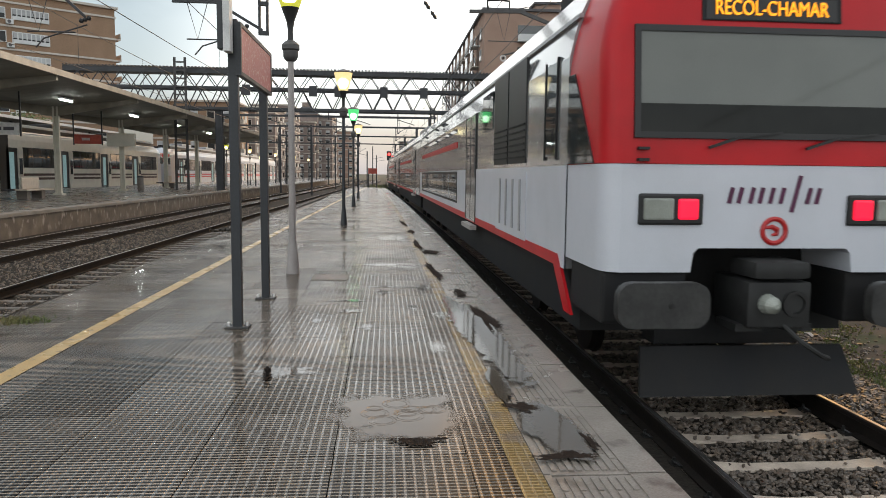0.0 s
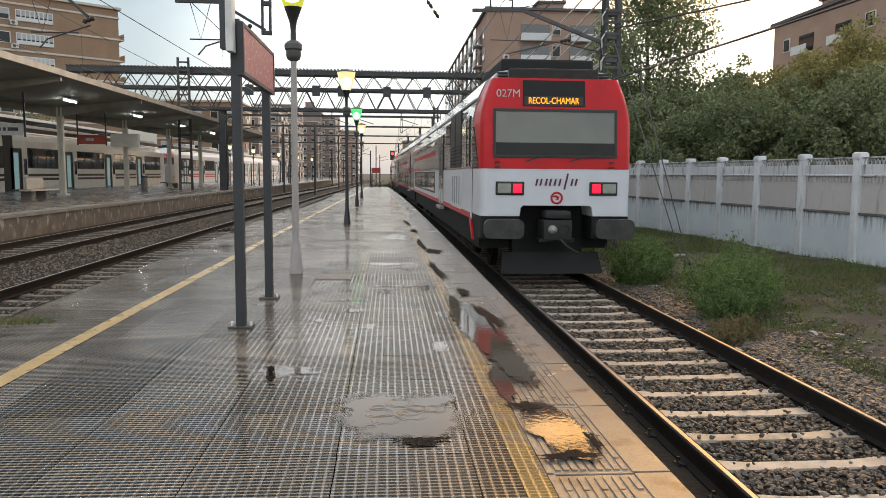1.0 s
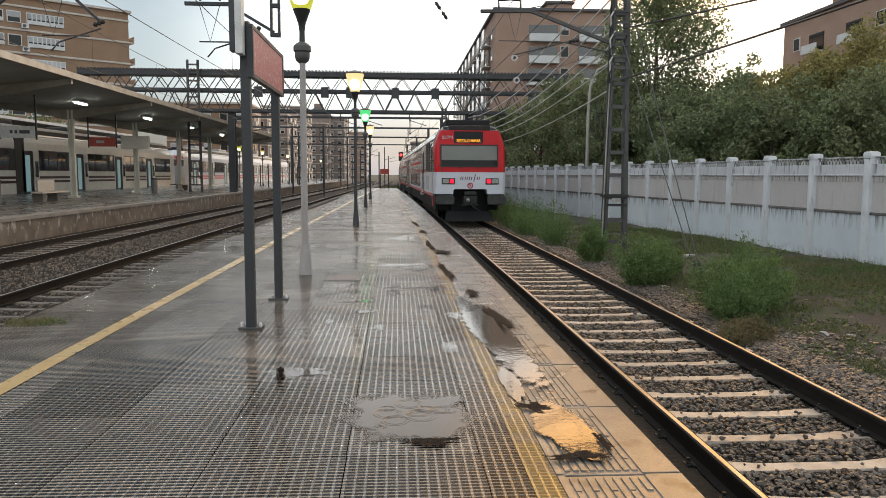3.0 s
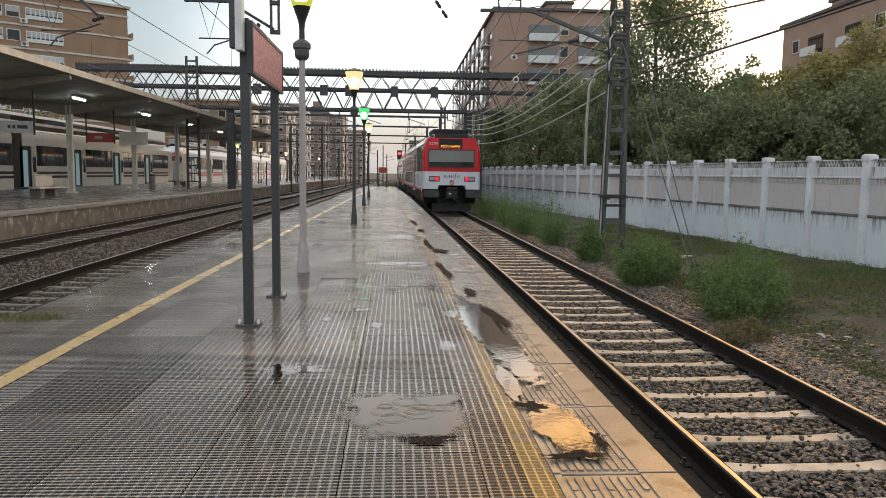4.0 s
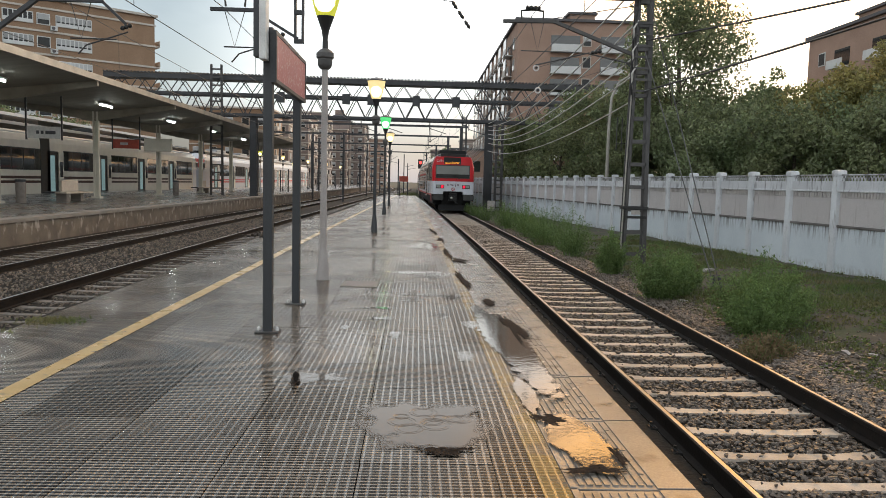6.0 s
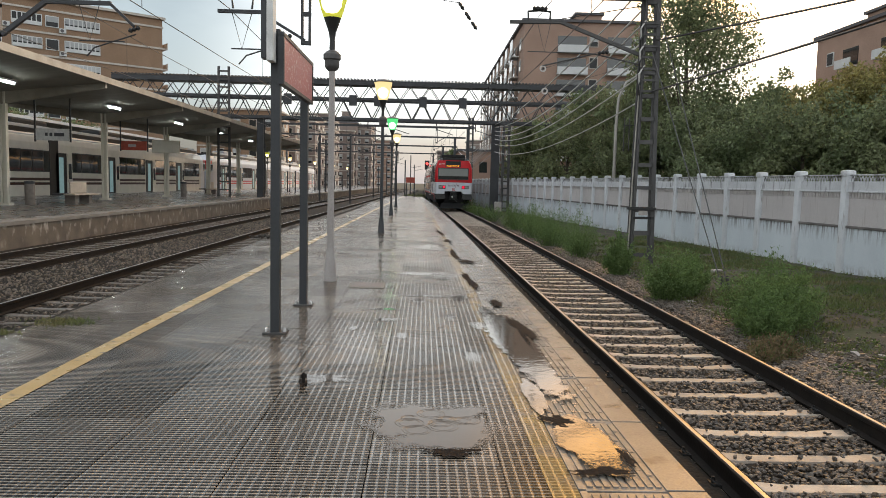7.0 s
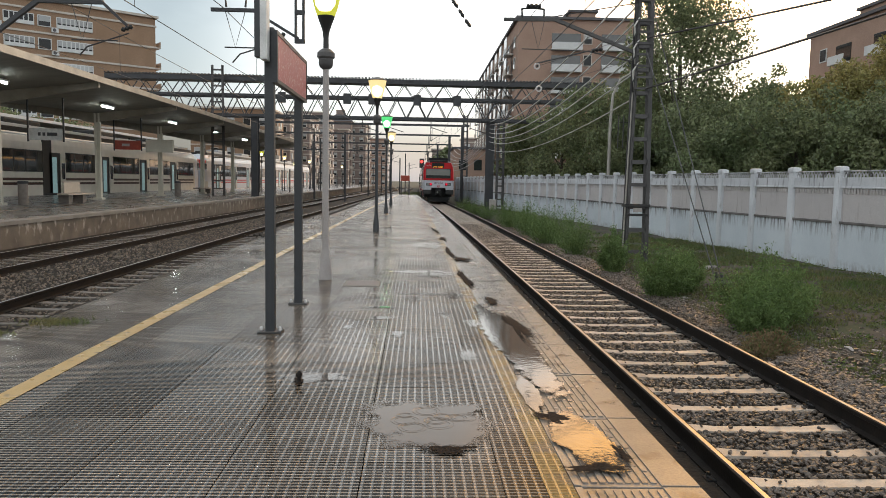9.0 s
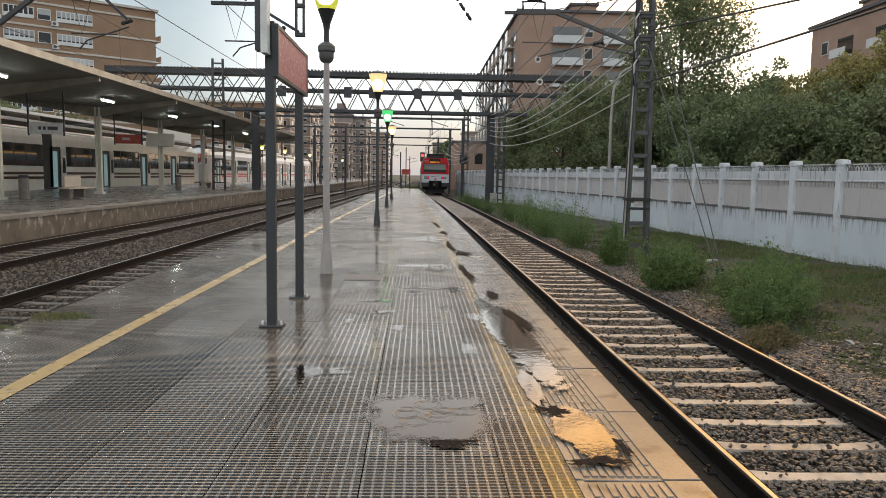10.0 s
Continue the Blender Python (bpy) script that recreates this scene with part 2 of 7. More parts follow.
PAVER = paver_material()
LINE_PAVER = mixed(paver_material("worn_yellow_line", (0.38, 0.258, 0.105), (0.30, 0.20, 0.08), (0.39, 0.275, 0.12), 0.5),
                   (0.17, 0.128, 0.088), noise=3.0, lo=0.47, hi=0.60)
SLAB = mixed(mat("wet_edge_concrete", (0.27, 0.238, 0.205), 0.18, second=(0.20, 0.175, 0.150), scale=2.5, fine=90, bump=0.25, bump_scale=60, rough_var=0.10, random_tint=0.06),
             (0.09, 0.075, 0.06), noise=4.0, lo=0.58, hi=0.72)
CONCRETE = mat("stained_concrete", (0.27, 0.25, 0.22), 0.7, second=(0.17, 0.155, 0.14), scale=1.5, bump=0.4, bump_scale=25)
FARWALL = mixed(mat("weathered_platform_wall", (0.17, 0.14, 0.11), 0.7, second=(0.085, 0.07, 0.056), scale=1.6, bump=0.5, bump_scale=14),
                (0.40, 0.37, 0.33), height=(-0.75, -0.1), low=0.25, high=1.0, scale=(1, 1.3, 0.9), noise=2.6, lo=0.55, hi=0.66)
ASPHALT = mat("damp_asphalt", (0.19, 0.18, 0.165), 0.28, second=(0.125, 0.12, 0.112), scale=0.9, rough_var=0.14, bump=0.3, bump_scale=90)
YELLOW = mixed(mat("worn_yellow_paint", (0.54, 0.375, 0.15), 0.3, second=(0.45, 0.30, 0.115), scale=3, fine=120, rough_var=0.1),
               (0.15, 0.12, 0.09), noise=9.0, lo=0.60, hi=0.72)
BALLAST = mat("ballast_stone", (0.165, 0.128, 0.098), 0.30, second=(0.040, 0.033, 0.027), scale=9, fine=70, bump=0.5, bump_scale=50, random_tint=0.35)
# far darker than the stones, so the colour paints shade into their gaps
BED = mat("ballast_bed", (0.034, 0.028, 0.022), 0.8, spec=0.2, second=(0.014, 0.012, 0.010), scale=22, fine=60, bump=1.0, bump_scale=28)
GRAVEL = mat("pale_gravel", (0.215, 0.168, 0.128), 0.5, second=(0.075, 0.06, 0.047), scale=9, fine=70, bump=0.5, bump_scale=50, random_tint=0.35)
SLEEPER = mat("concrete_sleeper", (0.56, 0.475, 0.39), 0.45, second=(0.38, 0.32, 0.265), scale=5, fine=70, bump=0.3, random_tint=0.12)
DARK_SLEEPER = mat("dark_wet_sleeper", (0.20, 0.172, 0.145), 0.4, second=(0.12, 0.105, 0.09), scale=5, fine=70, bump=0.3, random_tint=0.2)
RAIL_SIDE = mat("rusty_rail_web", (0.020, 0.015, 0.012), 0.75, spec=0.2, second=(0.012, 0.010, 0.009), scale=8, fine=90, bump=0.3)
COVER_RUST = mat("rusty_iron_cover", (0.13, 0.075, 0.055), 0.4, second=(0.07, 0.045, 0.036), scale=8, fine=90, bump=0.3)
RAIL_TOP = mat("polished_rail_head", (0.50, 0.51, 0.54), 0.34, metal=1.0, second=(0.34, 0.30, 0.27), scale=3, stretch=(8, 0.5, 1))
EARTH = mixed(mat("damp_earth", (0.085, 0.068, 0.049), 0.9, second=(0.040, 0.034, 0.025), scale=1.4, fine=30, bump=0.9, bump_scale=14),
              (0.045, 0.055, 0.024), noise=1.6, lo=0.48, hi=0.62)
GRASS = leafy(mat("short_grass", (0.085, 0.15, 0.04), 0.8, second=(0.17, 0.15, 0.07), scale=1.5, random_tint=0.4))
SHRUB = leafy(mat("feathery_shrub", (0.11, 0.18, 0.055), 0.7, second=(0.16, 0.23, 0.075), scale=2.5, random_tint=0.4))
DRY = leafy(mat("dry_grass", (0.22, 0.165, 0.085), 0.85, second=(0.16, 0.125, 0.07), scale=3, random_tint=0.3))
LEAF = leafy(mat("plane_tree_leaf", (0.15, 0.20, 0.095), 0.5, second=(0.20, 0.215, 0.105), scale=0.5, random_tint=0.45), 0.3)
LEAF_WARM = leafy(mat("autumn_tree_leaf", (0.22, 0.225, 0.08), 0.5, second=(0.28, 0.235, 0.09), scale=0.5, random_tint=0.4), 0.4)
BARK = mat("bark", (0.11, 0.09, 0.07), 0.9, second=(0.06, 0.05, 0.04), scale=4, bump=0.8, bump_scale=20)
WHITE_WALL = mixed(mat("weathered_grey_panel", (0.54, 0.51, 0.50), 0.75, second=(0.45, 0.425, 0.42), scale=0.8, fine=40, bump=0.15, random_tint=0.03),
                   (0.30, 0.27, 0.25), scale=(3.5, 3.5, 0.45), noise=2.4, lo=0.58, hi=0.80)
BAND_WALL = mixed(mat("stained_white_band", (0.60, 0.61, 0.63), 0.7, second=(0.50, 0.51, 0.53), scale=1.2, fine=40, bump=0.15, random_tint=0.05),
                  (0.15, 0.145, 0.15), scale=(4, 4, 0.6), noise=2.6, lo=0.56, hi=0.72)
CREST = mixed(mat("grimy_white_crest", (0.52, 0.53, 0.54), 0.75, second=(0.36, 0.36, 0.37), scale=3, fine=40),
              (0.14, 0.135, 0.13), noise=4.0, lo=0.50, hi=0.66)
LOWER_WALL = mixed(mixed(mat("white_painted_base", (0.60, 0.65, 0.68), 0.7, second=(0.50, 0.55, 0.59), scale=0.8, fine=40, bump=0.15, random_tint=0.03),
                         (0.16, 0.15, 0.15), height=(0.12, 0.52), low=0.0, high=1.0, scale=(6, 6, 0.5), noise=2.4, lo=0.46, hi=0.60),
                   (0.22, 0.20, 0.175), height=(-0.35, -0.75), low=0.0, high=1.0, scale=(3, 3, 1.5), noise=4.0, lo=0.42, hi=0.58)
WALL_POST = mixed(mat("white_painted_post", (0.65, 0.67, 0.69), 0.7, second=(0.50, 0.52, 0.54), scale=1.5, fine=40),
                  (0.24, 0.22, 0.2), scale=(3, 3, 0.7), noise=3, lo=0.62, hi=0.75)
WALL_TOP = mat("grimy_ledge", (0.20, 0.185, 0.175), 0.8, second=(0.08, 0.075, 0.07), scale=2.5)
GREY_PAINT = mat("dark_grey_paint", (0.034, 0.037, 0.041), 0.45, second=(0.026, 0.029, 0.033), scale=3, fine=60, rough_var=0.06)
LAMP_GREY = mat("pale_grey_post_paint", (0.36, 0.335, 0.32), 0.5, second=(0.30, 0.27, 0.255), scale=4, fine=60)
DARK_STEEL = mat("dark_galvanised_steel", (0.045, 0.047, 0.052), 0.55, second=(0.03, 0.031, 0.034), scale=2, fine=30)
MAST_STEEL = mat("weathered_mast_steel", (0.085, 0.082, 0.08), 0.55, second=(0.05, 0.048, 0.047), scale=3, fine=30)
PALE_STEEL = mat("pale_mast_steel", (0.36, 0.34, 0.30), 0.5, second=(0.27, 0.255, 0.23), scale=3)
WIRE = mat("copper_wire", (0.055, 0.052, 0.05), 0.5)
CABLE = mat("light_cable", (0.62, 0.60, 0.57), 0.5)
INSULATOR = mat("porcelain_insulator", (0.75, 0.72, 0.70), 0.2)
BLACK_IRON = mat("black_iron", (0.018, 0.018, 0.018), 0.4)
CREAM = mat("cream_column_paint", (0.62, 0.58, 0.49), 0.5, second=(0.52, 0.49, 0.41), scale=2)
CANOPY_UNDER = mat("canopy_underside", (0.24, 0.23, 0.19), 0.7, second=(0.18, 0.17, 0.145), scale=0.7, stretch=(1, 4, 1))
CANOPY_EDGE = mat("canopy_fascia", (0.31, 0.275, 0.215), 0.5, second=(0.17, 0.15, 0.12), scale=1.5)
TUBE = mat("fluorescent_tube", (0.9, 0.95, 0.95), 0.4, glow=(0.92, 1.0, 0.98), glow_strength=38.0)
BULB = mat("warm_lamp_glow", (0.9, 0.8, 0.5), 0.4, glow=(1.0, 0.72, 0.28), glow_strength=0.75)
BULB_CORE = mat("lamp_core", (0.9, 0.9, 0.7), 0.4, glow=(1.0, 0.90, 0.50), glow_strength=3.5)
GREEN_GLOW = mat("green_lamp_glow", (0.1, 0.6, 0.2), 0.4, glow=(0.10, 0.75, 0.22), glow_strength=0.8)
GREEN_CORE = mat("green_lamp_core", (0.6, 0.9, 0.6), 0.4, glow=(0.45, 1.0, 0.50), glow_strength=3.0)
YELLOW_GLOW = mat("yellow_lamp_glow", (0.7, 0.7, 0.1), 0.4, glow=(0.55, 0.55, 0.04), glow_strength=0.6)
SIGN_RED = mixed(mat("speckled_red_sign", (0.42, 0.12, 0.12), 0.35, second=(0.36, 0.095, 0.10), scale=6, fine=90),
                 (0.55, 0.42, 0.42), noise=28, lo=0.57, hi=0.64)
RED_SIGN = mat("red_panel", (0.45, 0.07, 0.04), 0.4)
WHITE_SIGN = mat("white_panel", (0.75, 0.75, 0.73), 0.4)
SIGN_INK = mat("dark_bars", (0.08, 0.08, 0.09), 0.5)
WATER = mat("puddle_water", (0.160, 0.127, 0.100), 0.04, second=(0.13, 0.104, 0.082), scale=3, amount=0.1, spec=0.13, bump=0.03, bump_scale=18)
MUD = mat("wet_mud", (0.030, 0.019, 0.013), 0.8, spec=0.12, second=(0.012, 0.008, 0.006), scale=12, bump=1.0, bump_scale=60)
RIPPLE = mat("ripple_water", (0.24, 0.19, 0.15), 0.03, scale=3, amount=0.1, spec=0.7)


def soft_rim(m, scale, spread, lo, hi):
    """Fades a film out towards its rim in noisy patches."""
    n, l = m.node_tree.nodes, m.node_tree.links
    at = n.new("ShaderNodeAttribute")
    at.attribute_name = "film"
    geo = n.new("ShaderNodeNewGeometry")
    tx = n.new("ShaderNodeTexNoise")
    tx.inputs["Scale"].default_value, tx.inputs["Detail"].default_value = scale, 5
    l.new(geo.outputs["Position"], tx.inputs["Vector"])
    ma = n.new("ShaderNodeMath")
    ma.operation = "MULTIPLY_ADD"
    ma.inputs[1].default_value = spread
    l.new(tx.outputs["Fac"], ma.inputs[0])
    l.new(at.outputs["Fac"], ma.inputs[2])
    mr = n.new("ShaderNodeMapRange")
    mr.inputs["From Min"].default_value, mr.inputs["From Max"].default_value = lo + spread / 2, hi + spread / 2
    l.new(ma.outputs[0], mr.inputs["Value"])
    l.new(mr.outputs[0], n["Principled BSDF"].inputs["Alpha"])
    return m


CLEAR_WATER = soft_rim(mat("clear_water", (0.10, 0.08, 0.06), 0.02, scale=3, amount=0.1, spec=1.0, bump=0.05, bump_scale=22), 9, 1.3, 0.12, 0.35)
WET_FILM = mat("wet_film", (0.16, 0.14, 0.12), 0.05, scale=3, amount=0.1, spec=1.0)
soft_rim(WET_FILM, 9, 1.2, 0.25, 1.4)
soft_rim(WATER, 6, 1.7, 0.12, 0.62)
soft_rim(MUD, 38, 2.2, 0.35, 0.60)
TRAIN_RED = mat("train_red_paint", (0.54, 0.012, 0.018), 0.34, second=(0.42, 0.012, 0.016), scale=2, amount=0.15, spec=0.25)
TRAIN_WHITE = mat("train_white_paint", (0.60, 0.62, 0.67), 0.28, second=(0.54, 0.56, 0.60), scale=2, amount=0.2, coat=0.1)
TRAIN_SILVER = mat("train_silver_side", (0.33, 0.33, 0.33), 0.16, metal=0.35, second=(0.28, 0.28, 0.28), scale=1.2, amount=0.15, coat=0.5)
TRAIN_DARK = mat("train_dark_underframe", (0.015, 0.016, 0.018), 0.7, second=(0.02, 0.019, 0.018), scale=3, spec=0.3)
TRAIN_GREY = mat("train_grey_parts", (0.034, 0.035, 0.034), 0.6, second=(0.018, 0.018, 0.018), scale=5, spec=0.3)
BUFFER = mat("greasy_buffer_steel", (0.055, 0.055, 0.053), 0.45, second=(0.028, 0.028, 0.027), scale=4, fine=30, amount=0.7, rough_var=0.15, spec=0.35)
TRAIN_ROOF = mat("train_roof_grey", (0.34, 0.35, 0.36), 0.35, second=(0.28, 0.285, 0.29), scale=2)
RUBBER = mat("black_rubber", (0.012, 0.012, 0.012), 0.45)
WINDSCREEN = mat("windscreen_blind", (0.165, 0.172, 0.155), 0.06, second=(0.14, 0.147, 0.132), scale=1.5, amount=0.15, spec=0.35)
BLIND_GAP = mat("dark_cab_glass", (0.012, 0.013, 0.011), 0.06, spec=0.18)
DARK_GLASS = glass("dark_window_glass")
SHADED_GLASS = mat("dull_window_glass", (0.03, 0.032, 0.033), 0.25, spec=0.25, amount=0.1)
SIDE_GLASS = glass("train_side_glass", (0.10, 0.115, 0.12), 0.03)
LENS_CLEAR = mat("headlamp_lens", (0.34, 0.36, 0.32), 0.1)
TAIL_RED = mat("tail_light_red", (0.6, 0.01, 0.03), 0.2, glow=(1.0, 0.012, 0.05), glow_strength=1.1)
LED_AMBER = mat("amber_led", (0.5, 0.2, 0.0), 0.4, glow=(1.0, 0.36, 0.01), glow_strength=1.5)
PURPLE = mat("purple_vinyl", (0.10, 0.015, 0.06), 0.3)
LOGO_RED = mat("red_vinyl", (0.50, 0.02, 0.02), 0.3)
NUMBER_WHITE = mat("pale_vinyl", (0.55, 0.50, 0.50), 0.3)
COMMUTER = mat("pale_train_body", (0.90, 0.86, 0.77), 0.25, second=(0.80, 0.76, 0.68), scale=1.5, amount=0.2, coat=0.3)
BROWN_STRIPE = mat("brown_train_stripe", (0.05, 0.016, 0.010), 0.4, spec=0.25)
DOOR_TEAL = mat("lit_train_doorway", (0.22, 0.33, 0.34), 0.4, glow=(0.45, 0.75, 0.78), glow_strength=0.22)
BRICK_R = mat("red_brick_render", (0.37, 0.250, 0.190), 0.85, second=(0.31, 0.205, 0.155), scale=0.5, fine=8)
BRICK_TAN = mat("tan_brick_render", (0.30, 0.195, 0.125), 0.85, second=(0.25, 0.16, 0.10), scale=0.5, fine=8)
BRICK_PINK = mat("pink_grey_render", (0.27, 0.215, 0.19), 0.85, second=(0.21, 0.165, 0.145), scale=0.3, fine=6)
BAND = mat("pale_cornice", (0.55, 0.50, 0.44), 0.8, second=(0.46, 0.42, 0.37), scale=1)
BALC_WHITE = mat("pale_balcony_front", (0.62, 0.63, 0.62), 0.7, second=(0.54, 0.55, 0.54), scale=1)
BLIND = mat("window_blind", (0.42, 0.43, 0.43), 0.5, second=(0.34, 0.35, 0.35), scale=0.8, random_tint=0.35)
ROOF_DARK = mat("dark_roof", (0.12, 0.115, 0.12), 0.8)
MUD_STONE = mat("muddy_rubble", (0.055, 0.045, 0.036), 0.7, second=(0.025, 0.021, 0.017), scale=8, bump=0.4)
STONE_PALE = mat("pale_rubble", (0.42, 0.39, 0.36), 0.8, second=(0.3, 0.28, 0.26), scale=8)
BENCH = mat("bench_slats", (0.50, 0.44, 0.36), 0.5, second=(0.42, 0.36, 0.3), scale=5)
BENCH_LEG = mat("bench_concrete", (0.22, 0.19, 0.165), 0.8)
SIGNAL_RED = mat("red_signal_lamp", (0.6, 0.02, 0.02), 0.3, glow=(1.0, 0.06, 0.05), glow_strength=3.0)


# ---- mesh helpers ----
class Mesh:
    """Collects faces; becomes one mesh object through part() or single()."""

    def __init__(self):
        self.v, self.f = [], []

    def add(self, verts, faces, m=None):
        k = len(self.v)
        self.v += [tuple(m @ Vector(p)) for p in verts] if m is not None else [tuple(p) for p in verts]
        self.f += [tuple(i + k for i in face) for face in faces]
        return self

    def box(self, x0, x1, y0, y1, z0, z1, bevel=0.0, m=None):
        if bevel <= 0:
            v = [(x, y, z) for z in (z0, z1) for y in (y0, y1) for x in (x0, x1)]
            return self.add(v, [(0, 2, 3, 1), (4, 5, 7, 6), (0, 1, 5, 4), (2, 6, 7, 3), (0, 4, 6, 2), (1, 3, 7, 5)], m)
        b = min(bevel, (x1 - x0) / 2.01, (y1 - y0) / 2.01, (z1 - z0) / 2.01)
        bm = bmesh.new()
        bmesh.ops.create_cube(bm, size=1)
        for q in bm.verts:
            q.co = ((x0 + x1) / 2 + q.co.x * (x1 - x0), (y0 + y1) / 2 + q.co.y * (y1 - y0), (z0 + z1) / 2 + q.co.z * (z1 - z0))
        bmesh.ops.bevel(bm, geom=bm.edges[:], offset=b, segments=2, affect="EDGES", profile=0.6)
        self.take(bm, m)
        return self

    def take(self, bm, m=None):
        bm.verts.ensure_lookup_table()
        bm.verts.index_update()
        self.add([q.co.copy() for q in bm.verts], [[q.index for q in f.verts] for f in bm.faces], m)
        bm.free()
        return self

    def bar(self, p, q, w, h=None, up=(0, 0, 1)):
        """A square bar from p to q."""
        p, q = Vector(p), Vector(q)
        d = (q - p).normalized()
        u = Vector(up)
        if abs(d.dot(u)) > 0.98:
            u = Vector((0, 1, 0))
        s = d.cross(u).normalized() * w / 2
        t = s.cross(d).normalized() * (h or w) / 2
        v = [p - s - t, p + s - t, p + s + t, p - s + t, q - s - t, q + s - t, q + s + t, q - s + t]
        return self.add(v, [(3, 2, 1, 0), (4, 5, 6, 7), (0, 1, 5, 4), (1, 2, 6, 5), (2, 3, 7, 6), (3, 0, 4, 7)])

    def tube(self, points, radii, sides=8, cap=True):
        """A round tube along points; one radius or one for each point."""
        pts = [Vector(p) for p in points]
        if not hasattr(radii, "__len__"):
            radii = [radii] * len(pts)
        k = len(self.v)
        u = None
        for i, p in enumerate(pts):
            d = (pts[min(i + 1, len(pts) - 1)] - pts[max(i - 1, 0)]).normalized()
            if u is None:
                u = d.cross(Vector((0, 0, 1)) if abs(d.z) < 0.95 else Vector((1, 0, 0))).normalized()
            u = (u - d * u.dot(d)).normalized()
            w = d.cross(u)
            for j in range(sides):
                a = 2 * math.pi * j / sides
                self.v.append(tuple(p + (u * math.cos(a) + w * math.sin(a)) * radii[i]))
        for i in range(len(pts) - 1):
            for j in range(sides):
                j2 = (j + 1) % sides
                self.f.append((k + i * sides + j, k + i * sides + j2, k + (i + 1) * sides + j2, k + (i + 1) * sides + j))
        if cap:
            self.f.append(tuple(k + j for j in reversed(range(sides))))
            self.f.append(tuple(k + (len(pts) - 1) * sides + j for j in range(sides)))
        return self

    def lathe(self, profile, sides=16, m=None):
        """Turns (radius, height) pairs about z."""
        v = [(r * math.cos(2 * math.pi * j / sides), r * math.sin(2 * math.pi * j / sides), z) for r, z in profile for j in range(sides)]
        f = [(i * sides + j, i * sides + (j + 1) % sides, (i + 1) * sides + (j + 1) % sides, (i + 1) * sides + j)
             for i in range(len(profile) - 1) for j in range(sides)]
        f += [tuple(reversed(range(sides))), tuple((len(profile) - 1) * sides + j for j in range(sides))]
        return self.add(v, f, m)

    def prism(self, outline, y0, y1):
        """An outline in x, z drawn out along y."""
        n = len(outline)
        v = [(x, y0, z) for x, z in outline] + [(x, y1, z) for x, z in outline]
        f = [(i, (i + 1) % n, n + (i + 1) % n, n + i) for i in range(n)]
        f += [tuple(reversed(range(n))), tuple(range(n, 2 * n))]
        return self.add(v, f)

    def data(self, name, material, smooth=False):
        me = bpy.data.meshes.new(name)
        me.from_pydata(self.v, [], self.f)
        bm = bmesh.new()
        bm.from_mesh(me)
        bmesh.ops.recalc_face_normals(bm, faces=bm.faces[:])
        bm.to_mesh(me)
        bm.free()
        if material:
            me.materials.append(material)
        if smooth:
            me.shade_smooth()
            me.set_sharp_from_angle(angle=radians(38))
        return me


def part(name, mesh, material, parent, label="", smooth=False, at=None):
    ob = new(name, mesh if isinstance(mesh, bpy.types.Mesh) else mesh.data(name, material, smooth))
    ob.parent = parent
    if at is not None:
        ob.matrix_basis = at
    return tagged(ob, label)


def thing(name, label, category, at=None, group="", kind=""):
    ob = new(name)
    if at is not None:
        ob.matrix_basis = at
    return tagged(ob, label, category, group, kind)


def single(name, mesh, material, label, category="", group="", kind="", smooth=False, at=None):
    ob = new(name, mesh.data(name, material, smooth))
    if at is not None:
        ob.matrix_basis = at
    return tagged(ob, label, category, group, kind)


def words(name, text, size, material, parent, at, depth=0.004, label=""):
    """Lettering in the built-in font, as a mesh part."""
    cu = bpy.data.curves.new(name, "FONT")
    cu.body, cu.size, cu.extrude = text, size, depth
    cu.align_x, cu.align_y = "CENTER", "CENTER"
    tmp = bpy.data.objects.new(name, cu)
    scene.collection.objects.link(tmp)
    me = bpy.data.meshes.new_from_object(tmp.evaluated_get(bpy.context.evaluated_depsgraph_get()))
    bpy.data.objects.remove(tmp)
    me.materials.clear()
    me.materials.append(material)
    return part(name, me, None, parent, label, at=at)


# ---- plan ----
RAIL_Z, SLEEPER_Z, BED_Z = -0.60, -0.772, -0.80
GAUGE = 1.74


def axis(y):
    """The near track's centre line: a gentle curve to the left that straightens between 70 and 85 m."""
    if y <= 70:
        return 3.18 - 0.004 * y - 0.00022 * y * y
    d = min(y - 70, 15)
    return 1.822 - 0.0348 * (d - d * d / 30)


def edge(y):
    return axis(y) - 1.81


def left_shift(y):
    """The tracks beyond the platform bend slightly to the right."""
    return 0.0001 * y * y if y <= 60 else 0.36 + 0.012 * (y - 60)


# ---- ground, platforms, tracks ----
def wall_x(y):
    return 12.35 - 0.0928 * y


def ground_z(x, y):
    base = -0.86
    if x > 4.6:
        k = min(1.0, (x - 4.6) / 5.0)
        base = -0.86 + 0.26 * k + 0.05 * noise.noise((x * 0.6, y * 0.6, 0))
    return base


